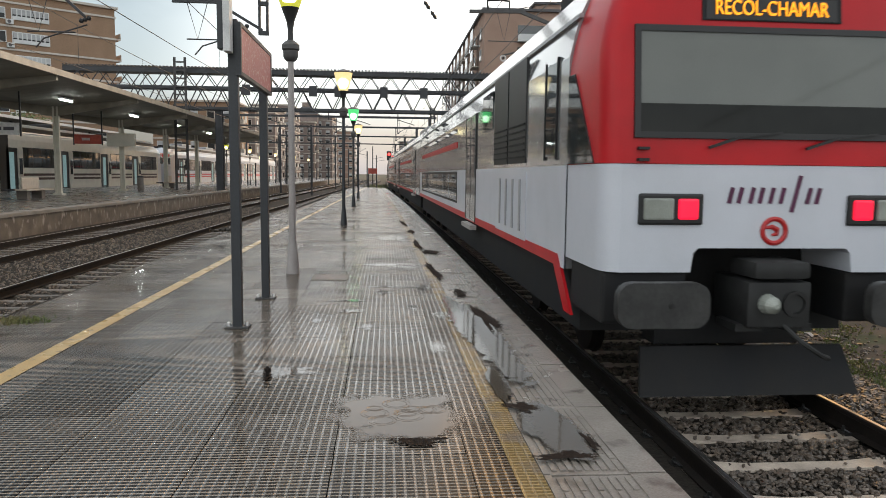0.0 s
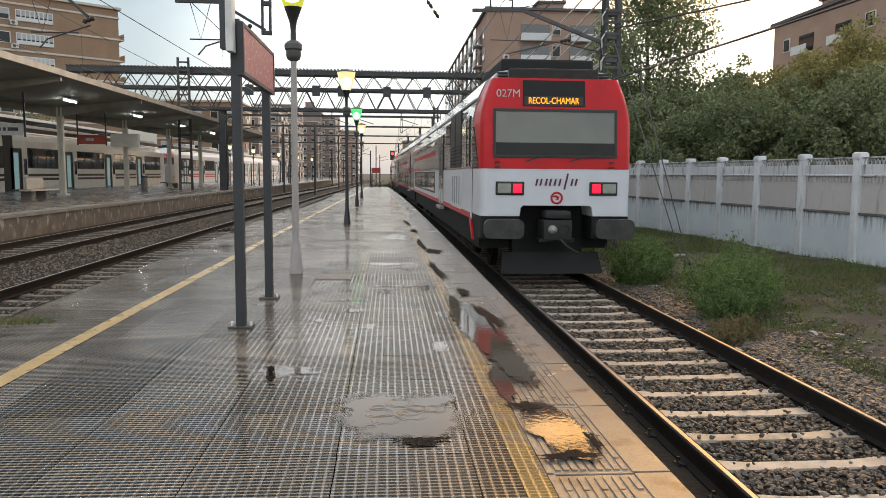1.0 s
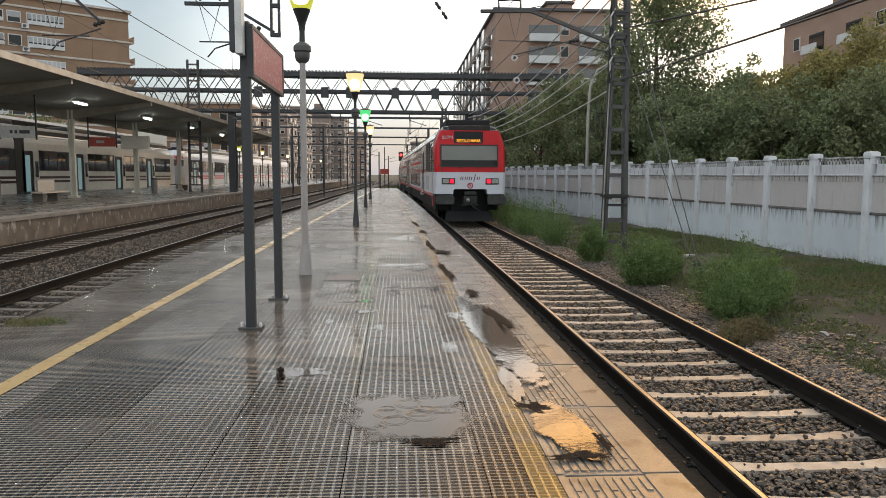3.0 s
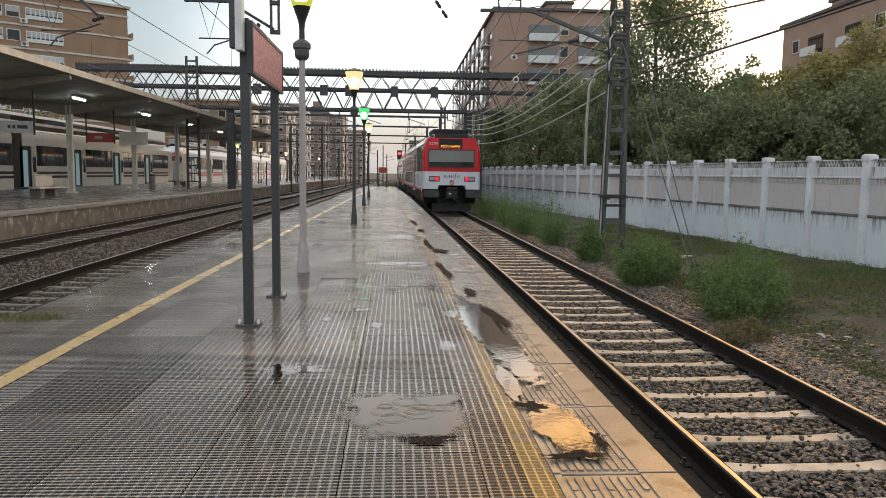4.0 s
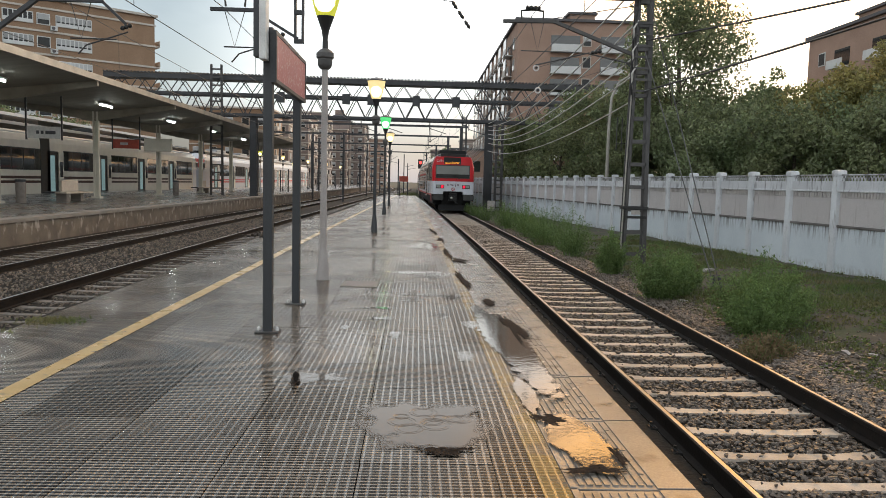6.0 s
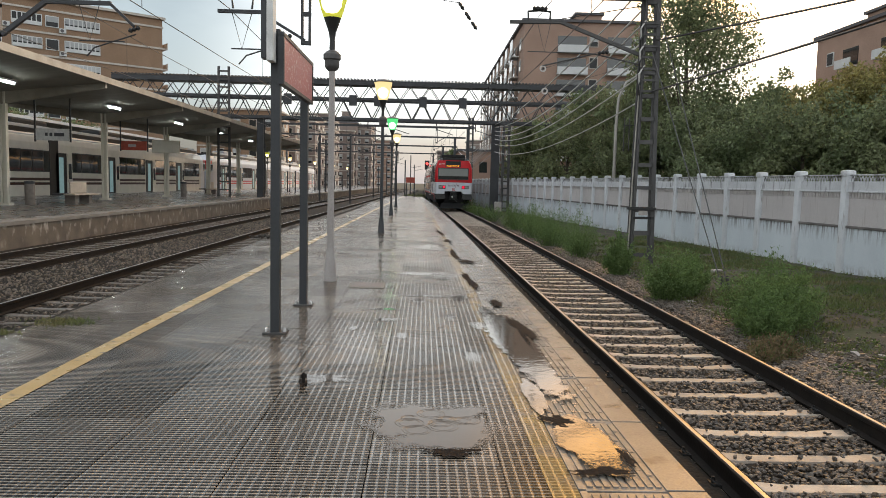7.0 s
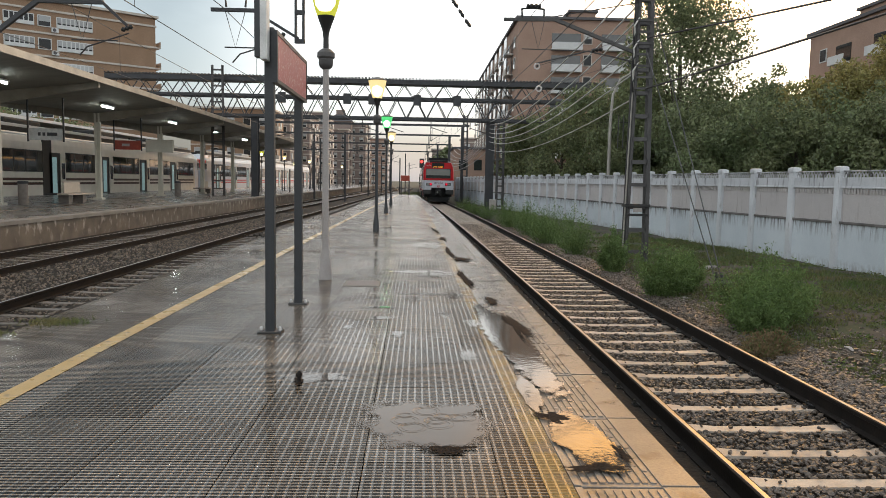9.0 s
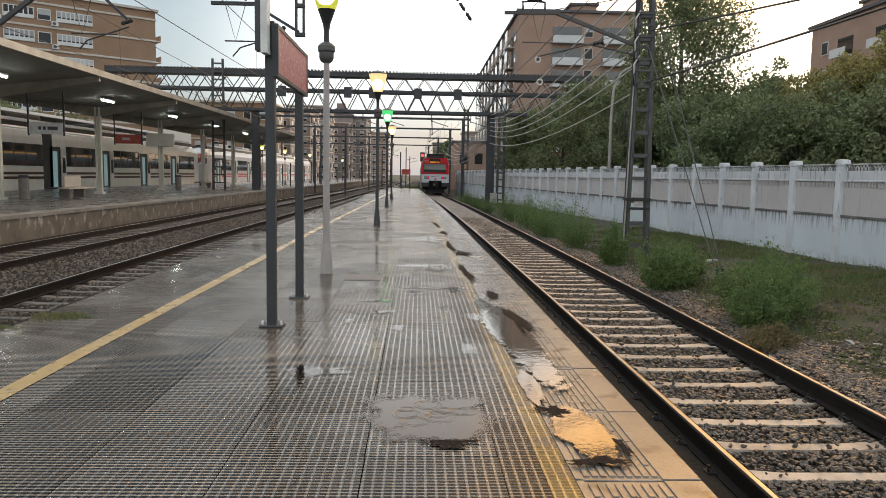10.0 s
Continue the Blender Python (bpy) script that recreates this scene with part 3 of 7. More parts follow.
def build_ground():
    xs = [-3000, -600, -120, -60, -34, -25.3] + [-25.0, -11.9, -6, -3.6, 1.2, 2.2, 3.2, 4.2] + [4.6 + 0.5 * i for i in range(20)] + [16, 20, 40, 90, 300, 900, 3000]
    ys = [-3000, -500, -100, -30, -8] + [-4 + 1.0 * i for i in range(60)] + [60, 70, 85, 110, 150, 220, 400, 900, 3000]
    me = Mesh()
    me.v = [(x, y, ground_z(x, y)) for y in ys for x in xs]
    n = len(xs)
    me.f = [(j * n + i, j * n + i + 1, (j + 1) * n + i + 1, (j + 1) * n + i) for j in range(len(ys) - 1) for i in range(n - 1)]
    single("ground", me, EARTH, "damp brown earth with patches of short grass", "ground", kind="structure", smooth=True)


def strip(me, f0, f1, y0, y1, z0, z1, step=2.0):
    """A solid band between two lines x = f0(y) and x = f1(y)."""
    n = max(1, int((y1 - y0) / step))
    k = len(me.v)
    for i in range(n + 1):
        y = y0 + (y1 - y0) * i / n
        me.v += [(f0(y), y, z0), (f1(y), y, z0), (f1(y), y, z1), (f0(y), y, z1)]
    for i in range(n):
        a, b = k + 4 * i, k + 4 * i + 4
        for p, q in ((0, 1), (1, 2), (2, 3), (3, 0)):
            me.f.append((a + p, a + q, b + q, b + p))
    me.f += [(k + 3, k + 2, k + 1, k), tuple(k + 4 * n + i for i in range(4))]
    return me


PLAT_END = 76.0


def plat_left(y):
    return -3.68 + left_shift(y)


def build_platform():
    body = strip(Mesh(), lambda y: plat_left(y) + 0.02, lambda y: edge(y) - 0.10, -6, PLAT_END, -1.1, -0.045)
    ob = single("platform", body, CONCRETE, "concrete island platform body under wet ribbed pavers", "platform", kind="structure")
    return ob


def rail_profile():
    return [(-0.07, -0.172), (0.07, -0.172), (0.07, -0.16), (0.012, -0.145), (0.010, -0.05), (0.036, -0.035), (0.036, -0.004), (0.028, 0.0),
            (-0.028, 0.0), (-0.036, -0.004), (-0.036, -0.035), (-0.010, -0.05), (-0.012, -0.145), (-0.07, -0.16)]


def rail_mesh(line, y0, y1, step=2.5):
    me, head = Mesh(), Mesh()
    prof = rail_profile()
    n = int((y1 - y0) / step)
    for i in range(n + 1):
        y = y0 + (y1 - y0) * i / n
        me.v += [(line(y) + x, y, RAIL_Z + z) for x, z in prof]
        head.v += [(line(y) + x, y, RAIL_Z + z) for x, z in ((-0.016, -0.0005), (-0.012, 0.002), (0.020, 0.002), (0.025, -0.0005))]
    k = len(prof)
    for i in range(n):
        for j in range(k):
            me.f.append((i * k + j, i * k + (j + 1) % k, (i + 1) * k + (j + 1) % k, (i + 1) * k + j))
        for j in range(3):
            head.f.append((i * 4 + j, i * 4 + j + 1, (i + 1) * 4 + j + 1, (i + 1) * 4 + j))
    return me, head


def sleeper_mesh():
    """A prestressed sleeper, lower in its middle, with sloping flanks."""
    me = Mesh()
    xs = [(-1.30, 0.0), (-0.62, 0.0), (-0.40, -0.012), (0.40, -0.012), (0.62, 0.0), (1.30, 0.0)]
    for x, dz in xs:
        w = 0.088 if abs(x) > 0.5 else 0.072
        me.v += [(x, -w - 0.03, -0.2), (x, -w, dz), (x, w, dz), (x, w + 0.03, -0.2)]
    for i in range(len(xs) - 1):
        a, b = 4 * i, 4 * i + 4
        for p in range(3):
            me.f.append((a + p, a + p + 1, b + p + 1, b + p))
    me.f += [(0, 1, 2, 3), (20, 21, 22, 23)]
    return me


def clip_mesh():
    me = Mesh()
    me.box(0.065, 0.135, -0.05, 0.05, 0.0, 0.028)
    me.tube([(0.085, -0.04, 0.03), (0.12, -0.02, 0.05), (0.12, 0.02, 0.05), (0.085, 0.04, 0.03)], 0.008, 4)
    me.tube([(0.115, 0, 0.0), (0.115, 0, 0.075)], 0.013, 6)
    return me


def build_track(name, label, lines, center, y0, y1, sleeper_material, near_end, skip_clip=False, yaw=True):
    tr = thing(name, label, "railway track")
    for line in lines:
        side, head = rail_mesh(line, y0, y1)
        r = part("rail", side, RAIL_SIDE, tr, "rusty steel rail", smooth=False)
        part("rail_head", head, RAIL_TOP, r, "polished running surface")
    sm = sleeper_mesh().data("sleeper", sleeper_material)
    cm = clip_mesh().data("rail_clip", BLACK_IRON)
    y = y0 + 0.35
    far = Mesh()
    sv = [tuple(v.co) for v in sm.vertices]
    sf = [tuple(p.vertices) for p in sm.polygons]
    while y < y1:
        slope = (center(y + 1) - center(y - 1)) / 2
        m = pose(center(y), y, SLEEPER_Z, 0, 0, -math.degrees(math.atan(slope)))
        if y < near_end:
            s = part("sleeper", sm, None, tr, at=m)
            if y < near_end * 0.6 and not skip_clip:
                for line in lines:
                    part("rail_clip", cm, None, s, at=pose(line(y) - center(y), 0, 0.0))
                    part("rail_clip", cm, None, s, at=pose(line(y) - center(y), 0, 0.0, 0, 0, 180))
        else:
            far.add(sv, sf, m)
        y += 0.6
    if far.v:
        ob = part("far_sleepers", far, sleeper_material, tr)
        tagged(ob, kind="stuff")
    return tr


def stone_shapes(rng, count=10):
    shapes = []
    for _ in range(count):
        bm = bmesh.new()
        bmesh.ops.create_icosphere(bm, subdivisions=1, radius=1)
        s = (rng.uniform(0.7, 1.2), rng.uniform(0.6, 1.0), rng.uniform(0.45, 0.8))
        for v in bm.verts:
            k = rng.uniform(0.55, 1.25)
            v.co = (v.co.x * s[0] * k, v.co.y * s[1] * k, v.co.z * s[2] * k)
        bm.verts.index_update()
        shapes.append((np.array([v.co[:] for v in bm.verts]), np.array([[v.index for v in f.verts] for f in bm.faces])))
        bm.free()
    return shapes


def scatter(name, label, category, shapes, spots, material, rng):
    """Joins many small pieces (x, y, z, size) into one mesh of kind stuff."""
    vs, fs, k = [], [], 0
    for x, y, z, s in spots:
        v, f = shapes[rng.randrange(len(shapes))]
        a, b = rng.uniform(0, 6.28), rng.uniform(-0.6, 0.6)
        ca, sa, cb, sb = math.cos(a), math.sin(a), math.cos(b), math.sin(b)
        rot = np.array([[ca, -sa * cb, sa * sb], [sa, ca * cb, -ca * sb], [0, sb, cb]])
        vs.append(v @ rot.T * s + (x, y, z))
        fs.append(f + k)
        k += len(v)
    me = bpy.data.meshes.new(name)
    me.from_pydata(np.concatenate(vs).tolist(), [], np.concatenate(fs).tolist())
    me.materials.append(material)
    ob = new(name, me)
    return tagged(ob, label, category, kind="stuff")


def build_ballast():
    rng = random.Random(4)
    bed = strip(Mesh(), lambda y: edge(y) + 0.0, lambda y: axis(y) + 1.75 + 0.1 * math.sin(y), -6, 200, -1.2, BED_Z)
    single("ballast_bed", bed, BED, "packed ballast under the rails, darkened as shade between the stones", "ballast", kind="structure")
    # added near-black strip in place of the shade under the platform edge
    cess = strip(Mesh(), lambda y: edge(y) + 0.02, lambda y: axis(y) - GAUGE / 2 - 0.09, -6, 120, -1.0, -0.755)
    single("cess_strip", cess, BED, "dark strip painted as shade between the platform edge and the rail", "ballast", kind="structure")
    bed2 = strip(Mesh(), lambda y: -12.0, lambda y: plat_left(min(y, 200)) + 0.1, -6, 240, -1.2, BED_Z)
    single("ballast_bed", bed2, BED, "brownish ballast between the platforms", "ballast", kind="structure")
    shapes = stone_shapes(rng)
    spots = []
    for _ in range(50000):
        u = rng.random()
        y = 2.0 + 36 * u ** 2.3
        x = axis(y) + rng.uniform(-0.80, 2.0)
        off = x - axis(y)
        z = BED_Z + rng.uniform(0.004, 0.024)
        ph = ((y - (-5.65)) % 0.6)
        on_sleeper = (ph < 0.09 or ph > 0.51) and abs(off) < 1.28
        if on_sleeper and rng.random() < 0.93 - 0.8 * (abs(off) > 1.0):
            continue
        if abs(abs(off) - 0.87) < 0.10:
            continue
        if off > 1.5:
            z = BED_Z + 0.008
        spots.append((x, y, z + (0.03 if on_sleeper else 0), rng.uniform(0.015, 0.036)))
    scatter("ballast_stones", "loose grey-brown crushed ballast stones between sleepers", "ballast", shapes, spots, BALLAST, rng)
    spots = []
    for _ in range(27000):
        y = 7 + 38 * rng.random() ** 1.5
        x = rng.uniform(-11.3, plat_left(y) - 0.05)
        if min(abs(x + 6.5 - left_shift(y)), abs(x + 8.85 - left_shift(y)), abs(x + 10.59 - left_shift(y))) < 0.09:
            continue
        if abs(x + 9.72 - left_shift(y)) < 1.28 and (y - 4.24) % 0.6 < 0.22 and rng.random() < 0.9:
            continue
        if -6.95 + left_shift(y) < x < -5.5 and (y - 2.24) % 0.6 < 0.22 and rng.random() < 0.9:
            continue
        z = BED_Z + 0.02 + (0.085 if -8.55 + left_shift(y) < x < -6.75 + left_shift(y) else 0.0)
        if x > -5.6:
            z += 0.42 * min(1, (x + 5.6) / 1.6)
        spots.append((x, y, z, rng.uniform(0.020, 0.038)))
    scatter("ballast_stones", "loose grey-brown crushed ballast stones beside the rails", "ballast", shapes, spots, GRAVEL, rng)
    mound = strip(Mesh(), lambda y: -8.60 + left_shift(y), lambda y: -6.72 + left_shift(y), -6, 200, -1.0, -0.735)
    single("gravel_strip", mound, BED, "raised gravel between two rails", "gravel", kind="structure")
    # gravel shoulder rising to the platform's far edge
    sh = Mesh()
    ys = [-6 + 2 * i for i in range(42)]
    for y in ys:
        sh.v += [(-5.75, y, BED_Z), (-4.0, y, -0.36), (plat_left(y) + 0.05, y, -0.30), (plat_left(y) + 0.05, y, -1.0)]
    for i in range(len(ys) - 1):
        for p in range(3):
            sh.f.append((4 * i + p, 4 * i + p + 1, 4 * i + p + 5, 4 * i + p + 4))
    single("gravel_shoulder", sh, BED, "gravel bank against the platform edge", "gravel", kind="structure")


def build_tracks():
    build_track("railway_track", "wet railway track with pale concrete sleepers and ballast",
                [lambda y: axis(y) - GAUGE / 2, lambda y: axis(y) + GAUGE / 2], axis, -6, 240, SLEEPER, 60)
    c = lambda y: -9.72 + left_shift(y)
    build_track("railway_track", "railway track with dark sleepers beside the far platform",
                [lambda y: c(y) - GAUGE / 2, lambda y: c(y) + GAUGE / 2], c, 4, 240, DARK_SLEEPER, 70, skip_clip=True)
    d = lambda y: -6.5 + left_shift(y)
    build_track("siding_rail", "single running rail on short dark sleeper ends in gravel",
                [d], lambda y: d(y) + 0.75, 2, 240, DARK_SLEEPER, 60, skip_clip=True)


# ---- pale panel wall with posts ----
def build_boundary_wall():
    ang = math.atan(0.0928)
    base = thing("boundary_wall", "white painted precast concrete panel wall with posts and a grimy crest", "wall",
                 pose(wall_x(0), 0, 0, 0, 0, math.degrees(ang)), kind="structure")
    s, n = 1.965, 47
    start = -5.35
    post = Mesh().box(-0.13, 0.10, -0.11, 0.11, -1.2, 1.86, 0.03)
    post.box(-0.16, 0.12, -0.13, 0.13, 1.80, 1.97, 0.06)
    pd = post.data("post", WALL_POST, True)
    low = Mesh().box(-0.05, 0.07, 0.11, s - 0.11, -1.2, 0.52)
    ld = low.data("lower_panel", LOWER_WALL)
    lg = Mesh().box(-0.085, 0.07, 0.11, s - 0.11, 0.52, 0.585, 0.015).data("ledge", WALL_TOP)
    up = Mesh().box(-0.03, 0.05, 0.11, s - 0.11, 0.585, 1.41)
    for i in range(16):
        y = 0.17 + i * (s - 0.34) / 15
        up.box(-0.055, -0.028, y - 0.026, y + 0.026, 1.27, 1.41, 0.006)
    ud = up.data("upper_panel", WHITE_WALL)
    bd = Mesh().box(-0.095, 0.07, 0.11, s - 0.11, 1.41, 1.46, 0.015).box(-0.075, 0.06, 0.11, s - 0.11, 1.455, 1.685, 0.008).data("top_band", BAND_WALL)
    top = Mesh().box(-0.05, 0.04, 0.11, s - 0.11, 1.825, 1.86, 0.012)
    for i in range(15):
        y = 0.16 + i * (s - 0.32) / 14
        top.tube([(0, y - 0.05, 1.68), (0, y - 0.035, 1.76), (0, y, 1.82)], 0.014, 5).tube([(0, y + 0.05, 1.68), (0, y + 0.035, 1.76), (0, y, 1.82)], 0.014, 5)
    td = top.data("crest", CREST)
    for i in range(n):
        y = start + i * s
        part("post", pd, None, base, at=pose(0, y, 0))
        part("lower_panel", ld, None, base, at=pose(0, y, 0))
        part("ledge", lg, None, base, "grimy ledge", at=pose(0, y, 0))
        part("upper_panel", ud, None, base, at=pose(0, y, 0))
        part("top_band", bd, None, base, "stained white top band", at=pose(0, y, 0))
        part("crest", td, None, base, "open weather-stained crest", at=pose(0, y, 0))


# ---- far platform, canopy ----
def far_edge(y):
    return -12.0 + left_shift(y) * 0.3


def build_far_platform():
    me = strip(Mesh(), lambda y: -25.2, lambda y: far_edge(y), -10, 230, -1.2, 0.0, 4)
    single("far_platform", me, ASPHALT, "damp dark asphalt island platform across the tracks", "platform", kind="structure")
    op = strip(Mesh(), lambda y: -40.0, lambda y: -31.5, 0, 130, -1.2, 0.0, 10)
    single("outer_platform", op, ASPHALT, "dark asphalt platform beyond the standing train", "platform", kind="structure")
    wl_ = strip(Mesh(), lambda y: far_edge(y) - 0.02, lambda y: far_edge(y) + 0.03, -10, 230, -1.2, -0.10, 4)
    single("far_platform_wall", wl_, FARWALL, "stained brown retaining wall of the far platform", "wall", kind="structure")
    cp = strip(Mesh(), lambda y: far_edge(y) - 0.5, lambda y: far_edge(y) + 0.10, -10, 230, -0.098, 0.012, 4)
    single("far_platform_coping", cp, CONCRETE, "worn grey concrete coping of the far platform", "coping", kind="structure")


def build_canopy():
    can = thing("platform_canopy", "long butterfly platform canopy on cream steel columns with tube lights", "canopy", pose(-18.5, 0, 0))
    y0, y1 = 8.0, 92.0
    prof = [(-5.5, 5.62), (-5.5, 5.50), (0.0, 4.95), (4.6, 5.46), (4.6, 5.58), (0.0, 5.07)]
    part("roof", Mesh().prism(prof, y0, y1), CANOPY_UNDER, can, "ribbed dark roof sheet")
    part("fascia", Mesh().box(4.60, 4.70, y0, y1, 5.40, 5.66), CANOPY_EDGE, can, "beige gutter edge")
    part("fascia", Mesh().box(-5.60, -5.50, y0, y1, 5.44, 5.70), CANOPY_EDGE, can, "beige gutter edge")
    ribs = Mesh()
    y = y0
    while y < y1:
        ribs.bar((0.1, y, 5.09), (4.66, y, 5.60), 0.10, 0.05)
        y += 0.33
    part("roof_corrugation", ribs, CANOPY_EDGE, can, "corrugated roof edge")
    k = 0
    y = 12.5
    while y < y1 - 2:
        col = part("column", Mesh().box(-0.16, -0.06, y - 0.10, y + 0.10, 0, 4.98).box(0.06, 0.16, y - 0.10, y + 0.10, 0, 4.98)
                   .box(-0.06, 0.06, y - 0.03, y + 0.03, 0, 4.95).box(-0.26, 0.26, y - 0.22, y + 0.22, 0, 0.12), CREAM, can)
        beam = Mesh()
        for s, w in ((1, 4.5), (-1, 5.4)):
            beam.add([(0, y - 0.09, 4.42), (s * w, y - 0.09, 5.22), (s * w, y - 0.09, 5.47), (0, y - 0.09, 4.96),
                      (0, y + 0.09, 4.42), (s * w, y + 0.09, 5.22), (s * w, y + 0.09, 5.47), (0, y + 0.09, 4.96)],
                     [(0, 1, 2, 3), (7, 6, 5, 4), (0, 4, 5, 1), (1, 5, 6, 2), (2, 6, 7, 3), (3, 7, 4, 0)])
        part("beam", beam, CANOPY_EDGE, can)
        y += 10.2
    y = 9.0
    while y < y1 - 2:
        for x in (2.05,):
            z = 4.95 + (x / 4.6) * 0.51 - 0.20
            fx = part("light_fitting", Mesh().box(x - 0.10, x + 0.10, y - 0.75, y + 0.75, z + 0.05, z + 0.13), WHITE_SIGN, can)
            part("tube", Mesh().tube([(x, y - 0.7, z), (x, y + 0.7, z)], 0.045, 8), TUBE, fx, "lit fluorescent tube")
        y += 10.2


def build_outer_canopy():
    """The roof of the platform beyond the standing train, seen over its top."""
    can = thing("platform_canopy", "dark canopy of the outer platform behind the standing train", "canopy", pose(-32.5, 0, 0))
    y0, y1 = 22.0, 96.0
    part("roof", Mesh().prism([(-5.0, 5.75), (0.0, 5.95), (0.0, 6.07), (-5.0, 5.87)], y0, y1), CANOPY_UNDER, can, "dark roof sheet")
    part("fascia", Mesh().box(0.0, 0.10, y0, y1, 5.86, 6.10), BALC_WHITE, can, "pale roof edge")
    part("back_wall", Mesh().box(-5.0, -4.8, y0, y1, 0.0, 5.74), ROOF_DARK, can, "dark rear wall")
    y = y0 + 4
    while y < y1:
        part("column", Mesh().box(-2.1, -1.9, y - 0.1, y + 0.1, 0.0, 5.85), MAST_STEEL, can)
        y += 9.0


# ---- trains ----
def build_cab_car():
    car = thing("train_car", "red and white double-deck train cab car with lit tail lights", "train")
    L = 25.4
    # local origin: middle of the rear face at rail level; the car runs towards +y
    side = [(-1.45, 1.10), (-1.45, 3.12), (-1.36, 3.50), (-1.20, 3.84), (-0.80, 4.08), (0.80, 4.08), (1.20, 3.84), (1.36, 3.50), (1.45, 3.12), (1.45, 1.10)]
    part("body", Mesh().prism(side, 1.205, L), TRAIN_SILVER, car, "silver-grey ribbed body side", smooth=False)
    # end cap: red above, white below, rounded corners
    def outline(z):
        up = max(0.0, (z - 2.105) / 1.70)
        front = 0.02 + 0.16 * up ** 1.5
        ws = 1.44 if z < 2.95 else 1.44 - 0.24 * ((z - 2.95) / 0.85) ** 1.6
        wf = ws - 0.14
        arc = [(wf + 0.14 * math.sin(a), front + 0.24 - 0.24 * math.cos(a)) for a in [math.pi / 2 * k / 5 for k in range(6)]]
        half = arc + [(ws, 1.20)]
        return [(-x, y) for x, y in reversed(half)] + half
    def cap(z0, z1, mat_, name, label):
        me = Mesh()
        steps = 12
        for i in range(steps + 1):
            z = z0 + (z1 - z0) * i / steps
            me.v += [(x, y, z) for x, y in outline(z)]
        k = len(outline(z0))
        for i in range(steps):
            for j in range(k):
                me.f.append((k * i + j, k * i + (j + 1) % k, k * i + k + (j + 1) % k, k * i + k + j))
        me.f += [tuple(range(k)), tuple(k * steps + j for j in range(k))]
        return part(name, me, mat_, car, label, smooth=True)
    cap(2.105, 3.78, TRAIN_RED, "upper_front", "red upper front")
    # white lower front with a notch for the coupler
    me = Mesh().prism([(-1.30, 1.22), (-0.70, 1.22), (-0.68, 1.38), (-0.64, 1.42), (0.64, 1.42), (0.68, 1.38), (0.70, 1.22), (1.30, 1.22), (1.30, 2.102), (-1.30, 2.102)], 0.03, 1.20)
    low = part("lower_front", me, TRAIN_WHITE, car, "white lower front")
    for s in (-1, 1):
        me = Mesh()
        rim = [(s * (1.30 + 0.14 * math.sin(a)), 0.27 - 0.24 * math.cos(a)) for a in [math.pi / 2 * k / 5 for k in range(6)]] + [(s * 1.44, 1.20), (s * 1.30, 1.20)]
        k = len(rim)
        me.add([(x, y, 1.22) for x, y in rim] + [(x, y, 2.102) for x, y in rim],
               [(i, (i + 1) % k, k + (i + 1) % k, k + i) for i in range(k)] + [tuple(range(k)), tuple(range(k, 2 * k))])
        part("front_corner", me, TRAIN_WHITE, car, "white rounded corner", smooth=True)
    # roof fairing behind the red dome
    part("roof_fairing", Mesh().box(-0.92, 0.92, 1.0, 3.8, 4.02, 4.26, 0.05), TRAIN_DARK, car, "dark roof housing")
    part("roof_step", Mesh().box(-0.86, 0.86, 0.42, 1.06, 3.77, 4.0, 0.04), TRAIN_GREY, car, "dark grey recess above the cab")
    for s in (-1, 1):
        v = part("roof_vent", Mesh().add([(s * 0.80, 0.40, 3.77), (s * 1.24, 0.46, 3.72), (s * 1.24, 1.5, 3.72), (s * 0.80, 1.5, 3.77), (s * 0.80, 0.60, 3.99), (s * 1.05, 0.66, 3.95), (s * 1.05, 1.5, 3.95), (s * 0.80, 1.5, 3.99)],
                                     [(0, 1, 2, 3), (4, 5, 6, 7), (0, 1, 5, 4), (1, 2, 6, 5), (2, 3, 7, 6), (3, 0, 4, 7)]), TRAIN_ROOF, car, "pale grey roof corner")
        for k in range(2):
            part("louvre", Mesh().box(min(s * 0.88, s * 1.08), max(s * 0.88, s * 1.08), 0.44 + 0.07 * k, 0.52 + 0.07 * k, 3.84 + 0.06 * k, 3.865 + 0.06 * k), RUBBER, v)
    # windscreen
    def face_y(z):
        return 0.02 + 0.16 * max(0.0, (z - 2.105) / 1.70) ** 1.5
    def panel(x0, x1, z0, z1, proud, thick=0.03):
        m = Mesh()
        m.add([(x0, face_y(z0) - proud, z0), (x1, face_y(z0) - proud, z0), (x1, face_y(z1) - proud, z1), (x0, face_y(z1) - proud, z1),
               (x0, face_y(z0) - proud + thick, z0), (x1, face_y(z0) - proud + thick, z0), (x1, face_y(z1) - proud + thick, z1), (x0, face_y(z1) - proud + thick, z1)],
              [(0, 1, 2, 3), (7, 6, 5, 4), (0, 4, 5, 1), (1, 5, 6, 2), (2, 6, 7, 3), (3, 7, 4, 0)])
        return m
    ws = part("windscreen", panel(-1.17, 1.08, 2.36, 3.16, 0.014, 0.05), WINDSCREEN, car, "pale reflecting windscreen")
    part("lower_band", panel(-1.17, 1.08, 2.34, 2.585, 0.018, 0.05), BLIND_GAP, ws, "dark lower strip of the glass")
    gk = Mesh()
    for x0, x1, z0, z1 in ((-1.22, -1.17, 2.31, 3.21), (1.08, 1.13, 2.31, 3.21), (-1.17, 1.08, 3.16, 3.21), (-1.17, 1.08, 2.31, 2.36)):
        q = panel(x0, x1, z0, z1, 0.028, 0.06)
        gk.add(q.v, q.f)
    part("gasket", gk, RUBBER, ws, "black rubber window seal")
